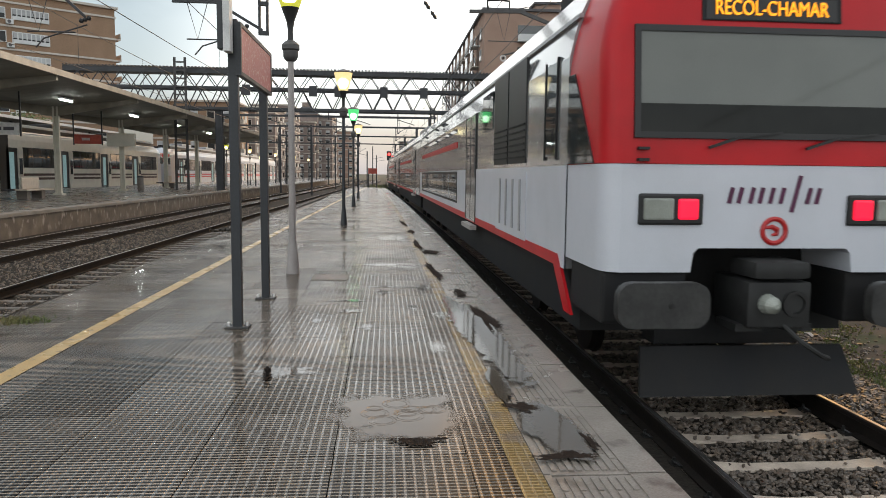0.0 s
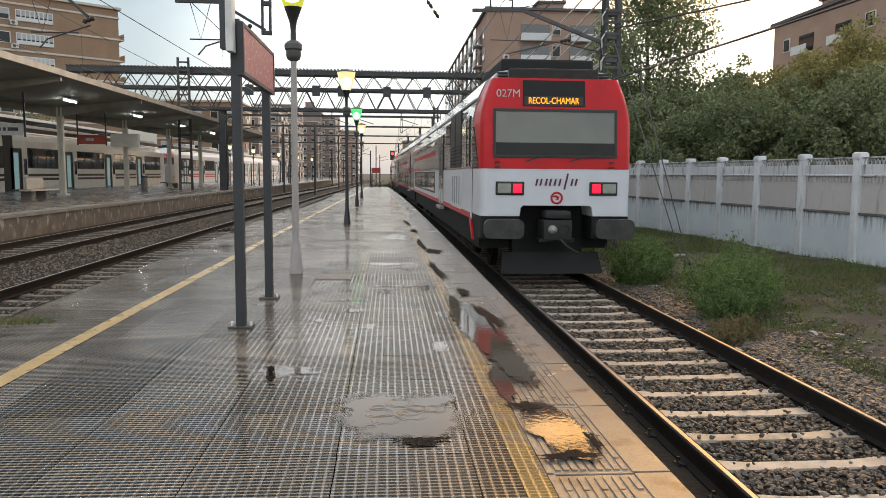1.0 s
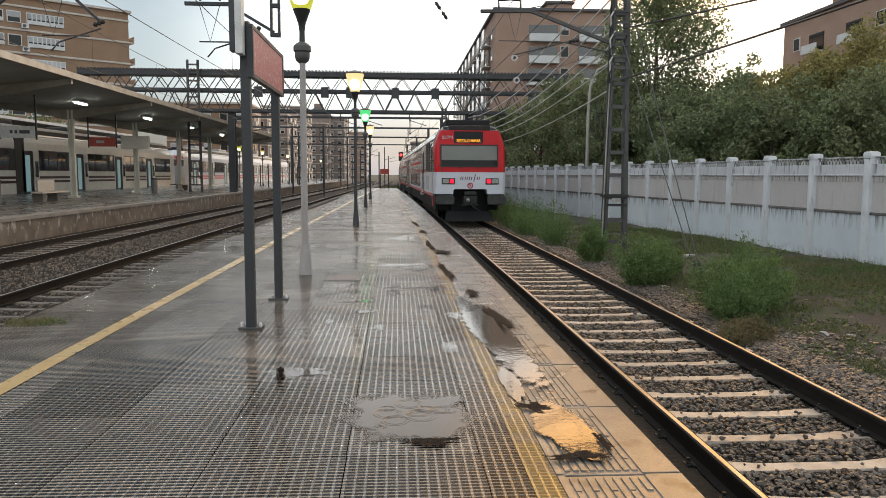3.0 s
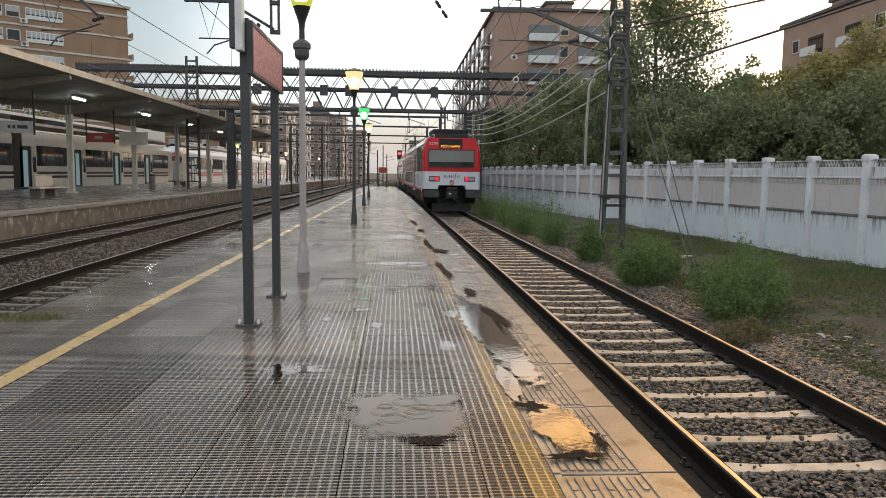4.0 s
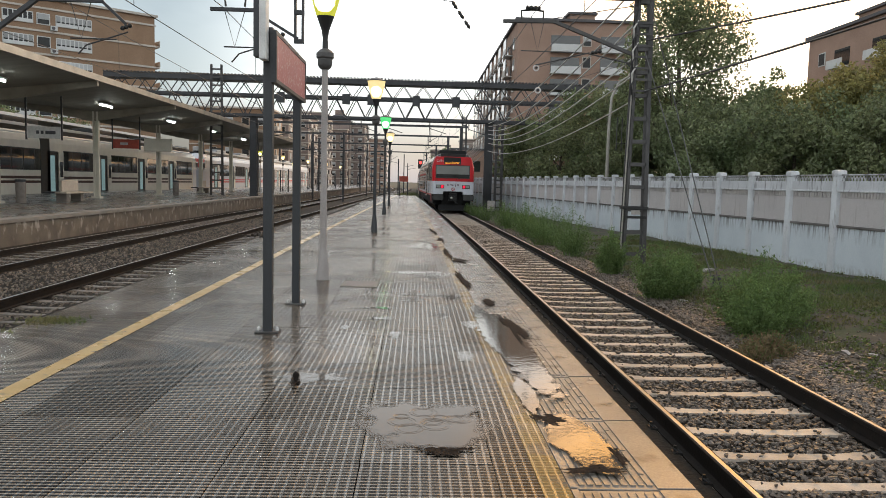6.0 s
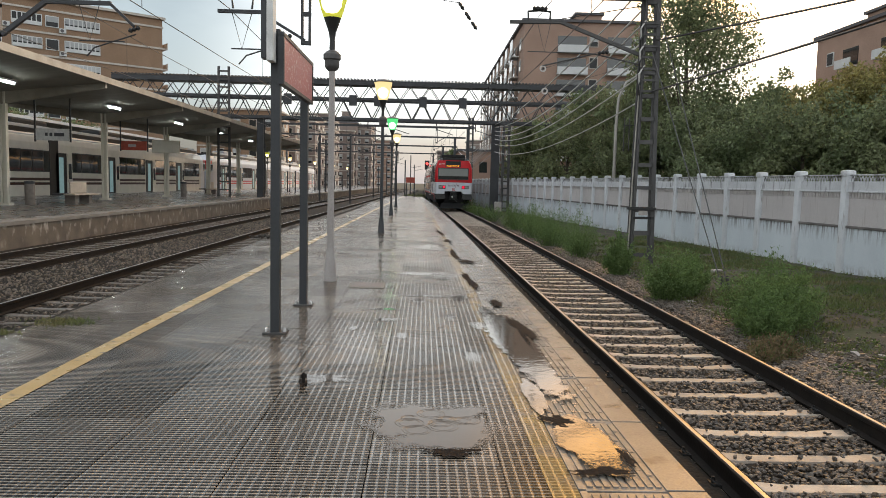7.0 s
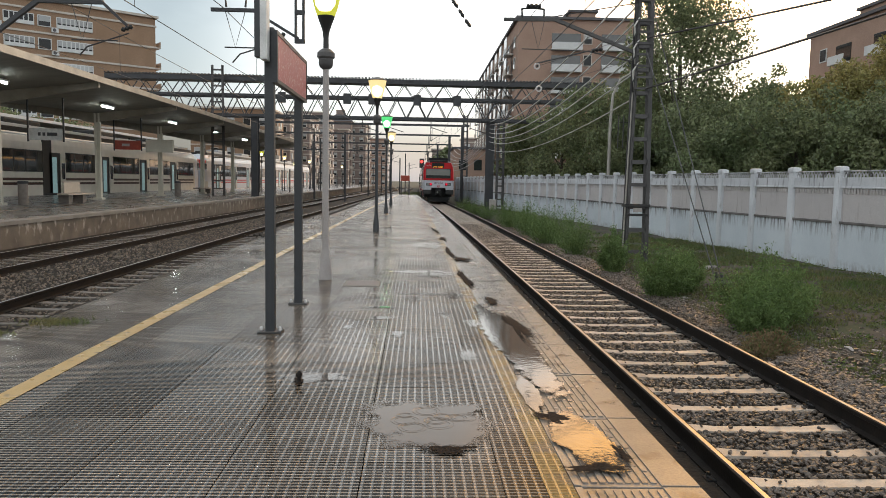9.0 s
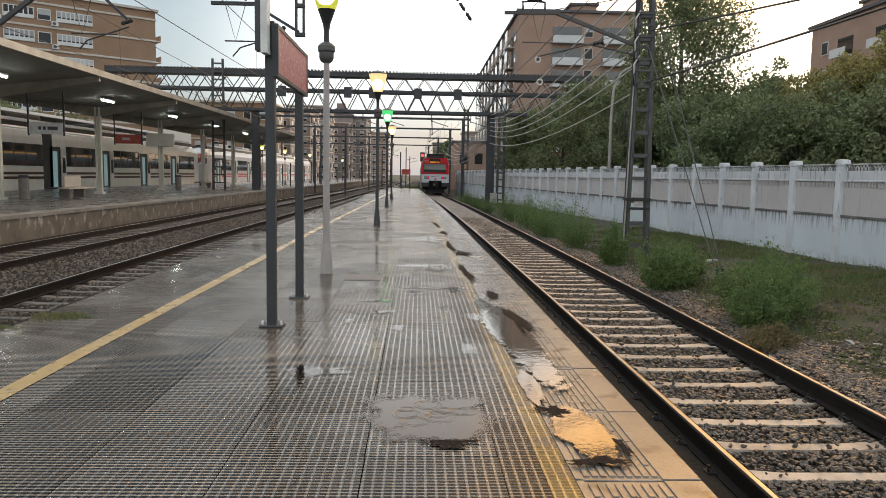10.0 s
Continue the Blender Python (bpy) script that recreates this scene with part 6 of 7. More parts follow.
    for x, z, y in ((3.15, 4.55, 20.0), (3.25, 3.98, 20.2)):
        rg = thing("ring_insulator", "white porcelain ring on a span wire", "insulator", pose(x, y, z))
        part("ring", Mesh().tube([(0.07 * math.cos(a), 0, 0.07 * math.sin(a)) for a in [2 * math.pi * i / 18 for i in range(19)]], 0.022, 8, cap=False), INSULATOR, rg, smooth=True)
        part("bolt", Mesh().tube([(0, -0.05, 0), (0, 0.05, 0)], 0.03, 8), BLACK_IRON, rg)
        wire("span_wire", "thin wire holding the porcelain ring", [(x, y, z), (x + 2.8, 20, z + 0.9)], 0.006, WIRE)
    # light portals further along the line
    for k, y in enumerate((74, 90, 112, 140)):
        p = thing("catenary_portal", "distant slim steel catenary portal over the tracks", "gantry", pose(0, y, 0), group="distant portals")
        part("portal_beam", Mesh().box(-26 if k % 2 else -16, 5.0, -0.1, 0.1, 6.9, 7.1), DARK_STEEL, p)
        for x in ((-26 if k % 2 else -16), 4.9 - 0.04 * (y - 60)):
            part("portal_leg", Mesh().box(x - 0.14, x + 0.14, -0.14, 0.14, -1.0, 7.1), DARK_STEEL, p)
        for x in (-9.4, -5.0, 1.2):
            part("drop_frame", Mesh().box(x - 0.10, x - 0.05, -0.04, 0.04, 5.4, 6.9).box(x + 0.05, x + 0.10, -0.04, 0.04, 5.4, 6.9).box(x - 0.1, x + 0.1, -0.04, 0.04, 5.4, 5.5).bar((x, 0, 5.5), (x + 1.2, 0, 6.2), 0.05), DARK_STEEL, p)


def build_road_lamp():
    lp = thing("street_lamp", "tall pale curved road lamp standing behind the wall", "lamp", pose(9.5, 36.5, -0.6))
    part("pole", Mesh().tube([(0, 0, 0), (0, 0, 5.15), (0.08, 0, 6.45), (0.42, 0, 7.2), (1.0, 0, 7.55)], [0.10, 0.075, 0.065, 0.06, 0.05], 10), PALE_STEEL, lp, smooth=True)
    part("lamp_head", Mesh().box(0.88, 1.5, -0.14, 0.14, 7.46, 7.64, 0.06), STONE_PALE, lp, smooth=True)


def build_platform_end():
    st = thing("end_sign", "small red board on two dark legs at the platform end", "sign", pose(-1.35, 74.0, 0))
    part("board", Mesh().box(-0.45, 0.45, -0.04, 0.04, 1.4, 1.95, 0.02), RED_SIGN, st, "red board")
    for x in (-0.4, 0.4):
        part("leg", Mesh().box(x - 0.05, x + 0.05, -0.05, 0.05, 0, 1.4), DARK_STEEL, st)
    sg = thing("signal_post", "railway signal showing red on a dark post", "signal", pose(0.35, 88, -0.9))
    part("post", Mesh().tube([(0, 0, 0), (0, 0, 4.9)], 0.07, 8), DARK_STEEL, sg)
    part("head", Mesh().box(-0.28, 0.28, -0.1, 0.1, 3.9, 5.0, 0.05), BLACK_IRON, sg)
    part("red_lamp", Mesh().lathe([(0.17, 0), (0.17, 0.06), (0.05, 0.08)], 14, pose(0, -0.1, 4.62, 90, 0, 0)), SIGNAL_RED, sg, "lit red lamp")
    sg2 = thing("signal_post", "small dark dwarf signal with pale lamp beside the wall", "signal", pose(5.1, 50, -0.9))
    part("post", Mesh().tube([(0, 0, 0), (0, 0, 0.5)], 0.05, 8), PALE_STEEL, sg2)
    part("head", Mesh().box(-0.25, 0.25, -0.08, 0.08, 0.45, 1.15, 0.06), STONE_PALE, sg2)


# ---- plants ----
def leaf_mesh(name, centers, sizes, rng, material, long=1.6, droop=0.3):
    """Many bent two-triangle leaves turned at random, as one mesh."""
    n = len(centers)
    d = rng.normal(size=(n, 3))
    d /= np.linalg.norm(d, axis=1)[:, None]
    e = np.cross(d, rng.normal(size=(n, 3)))
    e /= np.linalg.norm(e, axis=1)[:, None]
    s = np.asarray(sizes)[:, None]
    nrm = np.cross(d, e)
    a = centers - d * s * long / 2
    b = centers + e * s / 2 + nrm * s * droop
    c = centers + d * s * long / 2
    f = centers - e * s / 2 + nrm * s * droop
    v = np.stack([a, b, c, f], 1).reshape(-1, 3)
    idx = np.arange(n)[:, None] * 4
    tri = np.concatenate([idx + [0, 1, 2], idx + [0, 2, 3]], 1).reshape(-1, 3)
    me = bpy.data.meshes.new(name)
    me.from_pydata(v.tolist(), [], tri.tolist())
    me.materials.append(material)
    return me


def build_tree(x, y, h, r, seed, material, label, trunk=0.16, z0=-0.6, leaves=7000, low=0.25, size=0.17):
    rng = np.random.default_rng(seed)
    tr = thing("tree", label, "tree", pose(x, y, z0))
    H = h - z0
    bend = rng.normal(size=2) * 0.25
    pts = [(bend[0] * q * q, bend[1] * q * q, H * 0.8 * q) for q in (0, 0.25, 0.5, 0.75, 1)]
    part("trunk", Mesh().tube(pts, [trunk, trunk * 0.8, trunk * 0.6, trunk * 0.4, trunk * 0.15], 9), BARK, tr, smooth=True)
    limb = Mesh()
    clumps = []
    n = 26
    for i in range(n):
        q = low + (0.95 - low) * (i + 0.5) / n
        a = i * 2.4 + rng.uniform(-0.4, 0.4)
        span = r * (math.sin(math.pi * min(1, (q - low) / (1 - low) * 0.85 + 0.12)) ** 0.7) * rng.uniform(0.65, 1.15)
        p0 = Vector((bend[0] * q * q, bend[1] * q * q, H * 0.8 * q))
        tip = Vector((p0.x + math.cos(a) * span, p0.y + math.sin(a) * span, p0.z + span * rng.uniform(0.15, 0.75) + 0.1 * H))
        tip.z = min(tip.z, H)
        mid = p0.lerp(tip, 0.5) + Vector((0, 0, -0.08 * span))
        limb.tube([p0, mid, tip], [trunk * 0.35 * (1.1 - q), trunk * 0.2 * (1.1 - q), 0.01], 5)
        for k in (0.45, 0.7, 0.92, 1.05):
            c = p0.lerp(tip, k)
            clumps.append((c.x + rng.normal() * 0.2, c.y + rng.normal() * 0.2, c.z + rng.normal() * 0.2, r * rng.uniform(0.13, 0.26)))
    clumps.append((bend[0], bend[1], H * 0.97, r * 0.22))
    part("branchwork", limb, BARK, tr)
    w = np.array([c[3] ** 2 for c in clumps])
    pick = rng.choice(len(clumps), size=leaves, p=w / w.sum())
    cc = np.array(clumps)[pick]
    off = rng.normal(size=(leaves, 3))
    off *= (rng.random((leaves, 1)) ** 0.4) / np.maximum(0.3, np.linalg.norm(off, axis=1)[:, None])
    cen = cc[:, :3] + off * cc[:, 3:4] * 1.35
    me = leaf_mesh("crown", cen, rng.uniform(0.7, 1.25, leaves) * size, rng, material)
    ob = part("crown", me, None, tr, "loose crown of small leaves")
    return tr


def build_shrub(x, y, w, h, seed, label, stems=70, per=70, z0=-0.84, material=None):
    rng = np.random.default_rng(seed)
    sh = thing("shrub", label, "shrub", pose(x, y, z0), group="shrubs along the track")
    cen, sz = [], []
    st = Mesh()
    for i in range(stems):
        a, lean = rng.uniform(0, 6.28), rng.random() ** 0.6
        hh = h * rng.uniform(0.45, 1.18) * (1.05 - 0.5 * lean)
        base = np.array([math.cos(a) * w * 0.22 * lean, math.sin(a) * w * 0.22 * lean, 0.0])
        tip = np.array([math.cos(a) * w * 0.55 * lean, math.sin(a) * w * 0.55 * lean, hh])
        mid = (base + tip) / 2 + np.array([0, 0, 0.08 * h])
        st.tube([base, mid, tip], [0.008, 0.006, 0.002], 3, cap=False)
        for k in range(per):
            q = 0.12 + 0.88 * rng.random() ** 0.8
            p = (1 - q) ** 2 * base + 2 * q * (1 - q) * mid + q * q * tip
            cen.append(p + rng.normal(size=3) * (0.075 * (1.15 - 0.7 * q) * max(0.5, w)))
            sz.append(rng.uniform(0.012, 0.026))
    part("branchwork", st, SHRUB, sh)
    part("foliage", leaf_mesh("foliage", np.array(cen), sz, rng, material or SHRUB, long=3.4, droop=0.15), None, sh, "fine feathery leaves")
    return sh


def build_blades(name, label, spots, material, hgt, seed):
    """Upright grass blades (x, y, z) as one object."""
    rng = np.random.default_rng(seed)
    vs, fs = [], []
    for x, y, z in spots:
        a = rng.uniform(0, 6.28)
        h = hgt * rng.uniform(0.4, 1.2)
        w = 0.006 + 0.05 * h * rng.random()
        lx, ly = rng.normal() * h * 0.45, rng.normal() * h * 0.45
        k = len(vs)
        vs += [(x - w * math.cos(a), y - w * math.sin(a), z), (x + w * math.cos(a), y + w * math.sin(a), z), (x + lx, y + ly, z + h)]
        fs.append((k, k + 1, k + 2))
    me = bpy.data.meshes.new(name)
    me.from_pydata(vs, [], fs)
    me.materials.append(material)
    return tagged(new(name, me), label, "grass", kind="stuff")


def build_plants():
    rng = random.Random(31)
    # trees behind the wall: x, y, height, crown radius
    for k, (x, y, h, r, m, n, low, sz) in enumerate([
            (13.6, 38, 12.6, 3.3, LEAF, 7500, 0.24, 0.175), (16.0, 41, 6.6, 2.8, LEAF, 7000, 0.15, 0.17), (17.6, 30.5, 6.0, 2.7, LEAF_WARM, 9000, 0.08, 0.16),
            (19.3, 30, 7.6, 3.0, LEAF_WARM, 9000, 0.08, 0.16), (22.5, 33, 7.6, 3.2, LEAF_WARM, 7000, 0.08, 0.17), (15.6, 33.5, 5.3, 2.6, LEAF, 8000, 0.05, 0.16),
            (17.2, 35.5, 7.3, 1.3, LEAF, 3500, 0.2, 0.16), (13.0, 33, 4.9, 2.4, LEAF, 7000, 0.05, 0.16), (12.6, 43, 8.0, 2.6, LEAF, 7000, 0.08, 0.18),
            (11.3, 47, 7.6, 2.6, LEAF, 6500, 0.06, 0.18), (12.2, 39.5, 5.3, 2.3, LEAF, 7000, 0.04, 0.16), (10.4, 53, 6.9, 2.5, LEAF, 6000, 0.06, 0.19),
            (9.8, 60, 6.9, 2.4, LEAF, 5000, 0.06, 0.2), (9.2, 68, 7.2, 2.3, LEAF, 4500, 0.06, 0.2), (20.5, 40, 6.4, 3.0, LEAF, 6500, 0.06, 0.18),
            (18.2, 46, 6.8, 3.2, LEAF, 6000, 0.08, 0.2), (26, 38, 8.0, 3.4, LEAF_WARM, 5500, 0.08, 0.2), (14.4, 27.5, 4.5, 2.0, LEAF, 6500, 0.02, 0.15),
            (16.8, 26, 4.9, 2.3, LEAF, 7500, 0.02, 0.15), (12.6, 29.5, 3.9, 1.8, LEAF, 5500, 0.02, 0.15)]):
        label = "tall plane tree with a loose airy green crown" if h > 11 else ("tree with olive-yellow autumn foliage behind the wall" if m is LEAF_WARM else "dark green leafy tree behind the wall")
        build_tree(x, y, h, r, 100 + k, m, label, trunk=0.10 + 0.012 * h, leaves=int(n * (2.4 if y < 48 else 1.5)), low=low, size=sz * (0.66 if y < 48 else 0.82))
    build_tree(5.4, 138, 8.0, 2.4, 180, LEAF, "distant rounded dark tree beside the line", trunk=0.2, leaves=3500, size=0.35, low=0.15)
    for k, (x, y, h) in enumerate(((-38, 66, 7), (-40, 52, 6.8), (-44, 92, 8))):
        build_tree(x, y, h, 3.4, 190 + k, LEAF, "dark tree behind the standing train", trunk=0.2, leaves=4000, size=0.24, low=0.2)
    # shrubs
    for k, (x, y, w, h) in enumerate([(5.45, 11.3, 1.5, 1.3), (6.15, 12.0, 1.2, 1.1), (5.1, 10.7, 0.9, 0.75), (4.85, 14.3, 1.15, 1.22), (5.5, 14.9, 0.9, 0.85), (6.0, 15.9, 0.8, 0.8),
                                      (4.95, 18.2, 0.8, 1.15), (4.95, 22.6, 1.5, 1.35), (5.2, 24.6, 1.5, 1.45), (4.65, 26.4, 1.3, 1.25), (5.15, 28.2, 1.6, 1.5), (4.7, 30.3, 1.5, 1.4),
                                      (5.0, 33.0, 1.6, 1.5), (4.5, 36, 1.5, 1.4), (4.7, 39, 1.6, 1.5), (4.1, 44, 1.4, 1.2), (3.9, 50, 1.4, 1.1), (3.7, 57, 1.5, 1.1), (5.2, 35, 1.3, 1.2), (5.0, 29.5, 1.2, 1.1)]):
        near = y < 20
        build_shrub(x, y, w, h, 300 + k, "feathery green wild shrub growing beside the ballast", stems=90 if near else 60, per=70 if near else 45)
    build_shrub(4.75, 9.5, 0.75, 0.36, 350, "low tuft of dry brown grass beside the ballast", stems=110, per=16, material=DRY)
    build_shrub(4.45, 9.2, 0.5, 0.28, 351, "low tuft of dry brown grass beside the ballast", stems=80, per=14, material=DRY)
    # short grass in patches on the earth
    spots = []
    while len(spots) < 52000:
        y = 5 + 26 * rng.random() ** 1.5
        x = rng.uniform(4.9, wall_x(y) - 0.1)
        if noise.noise((x * 0.55, y * 0.55, 3.3)) + 0.35 * noise.noise((x * 2.1, y * 2.1, 1.0)) < 0.02 - 0.06 * (x > 8):
            continue
        spots.append((x, y, ground_z(x, y) - 0.01))
    build_blades("grass", "patches of short green grass and weeds on damp earth", spots, GRASS, 0.11, 5)
    spots = []
    for _ in range(1500):
        y = 55 + 60 * rng.random()
        spots.append((rng.uniform(-3.4, 0.5) , y + 22, -0.86))
    build_blades("grass", "green grass beyond the end of the platform", spots, GRASS, 0.5, 6)
    for x, y, w in ((-3.42, 6.95, 0.30), (-3.75, 6.4, 0.16)):
        sp = [(x + rng.gauss(0, w * 0.5), y + rng.gauss(0, w * 0.35), 0.0) for _ in range(500)]
        build_blades("weeds", "small clump of weeds growing in the platform joint", sp, GRASS, 0.032, int(w * 100))
    # low broad-leaved weeds
    g = np.random.default_rng(77)
    cen = []
    while len(cen) < 30000:
        y = 5 + 22 * g.random() ** 1.6
        x = 4.9 + (wall_x(y) - 5.0) * g.random()
        if noise.noise((x * 1.1, y * 1.1, 9.3)) + 0.5 * noise.noise((x * 3.3, y * 3.3, 4.0)) < 0.0:
            continue
        cen.append((x, y, ground_z(x, y) + 0.01 + 0.06 * g.random() ** 2))
    ob = new("weeds", leaf_mesh("weeds", np.array(cen), g.uniform(0.012, 0.04, len(cen)), g, GRASS, long=1.8))
    tagged(ob, "low green weeds and clover scattered over dark earth", "weeds", kind="stuff")
    shapes = stone_shapes(random.Random(9), 8)
    r2 = random.Random(10)
    sp = []
    for _ in range(14000):
        y = 4 + 30 * r2.random() ** 1.6
        off = 1.45 + abs(r2.gauss(0, 0.8))
        x = axis(y) + off
        sp.append((x, y, max(ground_z(x, y), BED_Z if off < 2.1 else -9) + 0.01, r2.uniform(0.018, 0.05)))
    scatter("gravel", "loose gravel spilling from the track bed onto the earth", "gravel", shapes, sp, BALLAST, r2)
    sp = []
    for _ in range(3000):
        y = 5 + 18 * r2.random() ** 1.4
        x = r2.uniform(4.8, wall_x(y) - 0.3)
        sp.append((x, y, ground_z(x, y) + 0.006, r2.uniform(0.01, 0.035)))
    scatter("pebbles", "pale pebbles and rubble bits strewn over the earth", "gravel", shapes, sp, GRAVEL, r2)
    for k, (x, y, s) in enumerate(((5.25, 14.0, 0.13), (4.9, 16.6, 0.12), (5.9, 9.6, 0.10), (6.15, 9.4, 0.07), (5.2, 13.1, 0.08), (7.6, 18.5, 0.2))):
        me = Mesh()
        v, f = shapes[k % 8]
        me.add([tuple(q * s * np.array((1.3, 0.9, 0.6))) for q in v], [tuple(int(i) for i in q) for q in f])
        single("rubble_stone", me, STONE_PALE, "pale broken lump of rubble in the grass", "stone", group="rubble in the grass", at=pose(x, y, ground_z(x, y) + 0.03, 0, 0, 40 * k))


# ---- buildings ----
def building(name, label, x, y, turn, width, depth, floors, floor_h, wall, bays, z0=-1.0, roof_extra=(), bands=True, ends=True, balcony=(), group=""):
    """A block of flats: front along local +x at y = 0, facing local -y."""
    b = thing(name, label, "apartment building", pose(x, y, z0, 0, 0, turn), group=group)
    H = floors * floor_h + 1.2
    part("wall", Mesh().box(0, width, 0, depth, 0, H), wall, b)
    part("roof", Mesh().box(-0.4, width + 0.4, -0.4, depth + 0.4, H, H + 0.35), BAND if bands else ROOF_DARK, b)
    if bands:
        for i in range(1, floors + 1):
            part("cornice", Mesh().box(-0.12, width + 0.12, -0.14, depth + 0.12, i * floor_h - 0.15, i * floor_h + 0.12), BAND, b)
    pane = {}
    def win(u, v, w, h, side, white):
        key = (w, h, side, white)
        if key not in pane:
            if side == "front":
                fr = Mesh().box(-w / 2 - 0.12, w / 2 + 0.12, -0.10, 0.05, -0.12, h + 0.12)
                if w > 2:
                    for q in range(1, round(w / 0.6)):
                        u0 = -w / 2 + w * q / round(w / 0.6)
                        fr.box(u0 - 0.07, u0 + 0.07, -0.17, -0.09, 0.0, h)
                    fr.box(-w / 2, w / 2, -0.19, -0.09, -0.10, h * 0.30)
                pane[key] = (fr.data("frame", BALC_WHITE if white else BAND), Mesh().box(-w / 2, w / 2, -0.125, 0.0, 0, h).data("pane", SHADED_GLASS),
                             Mesh().box(-w / 2 + 0.02, w / 2 - 0.02, -0.15, -0.02, h * 0.45, h).data("blind", BLIND))
            else:
                pane[key] = (Mesh().box(-0.10, 0.05, -w / 2 - 0.12, w / 2 + 0.12, -0.12, h + 0.12).data("frame", BALC_WHITE if white else BAND), Mesh().box(-0.125, 0.0, -w / 2, w / 2, 0, h).data("pane", DARK_GLASS),
                             Mesh().box(-0.15, -0.02, -w / 2 + 0.02, w / 2 - 0.02, h * 0.45, h).data("blind", BLIND))
        fm, pm, bm_ = pane[key]
        at = pose(u, 0, v) if side == "front" else pose(0, u, v)
        wdw = part("window", fm, None, b, at=at)
        part("pane", pm, None, wdw)
        if (int(u * 7) + int(v * 3)) % 3:
            part("blind", bm_, None, wdw)
    for i in range(floors):
        v = i * floor_h + 1.0
        for u, w, white in bays:
            win(u, v, w, 1.35, "front", white)
    for u, w in balcony:
        for i in range(1, floors):
            z = i * floor_h
            bc = part("balcony", Mesh().box(u - w / 2, u + w / 2, -1.0, 0, z, z + 0.15).box(u - w / 2, u + w / 2, -1.0, -0.92, z + 0.15, z + 1.0), BALC_WHITE, b, "pale balcony front")
            part("glazing", Mesh().box(u - w / 2 + 0.1, u + w / 2 - 0.1, -0.08, 0.0, z + 0.3, z + 2.3), DARK_GLASS, bc)
    for x0, x1, y0, y1, h in roof_extra:
        part("roof_house", Mesh().box(x0, x1, y0, y1, H, H + h), wall, b)
        part("roof_cap", Mesh().box(x0 - 0.3, x1 + 0.3, y0 - 0.3, y1 + 0.3, H + h, H + h + 0.3), BAND if bands else ROOF_DARK, b)
    return b, win, H


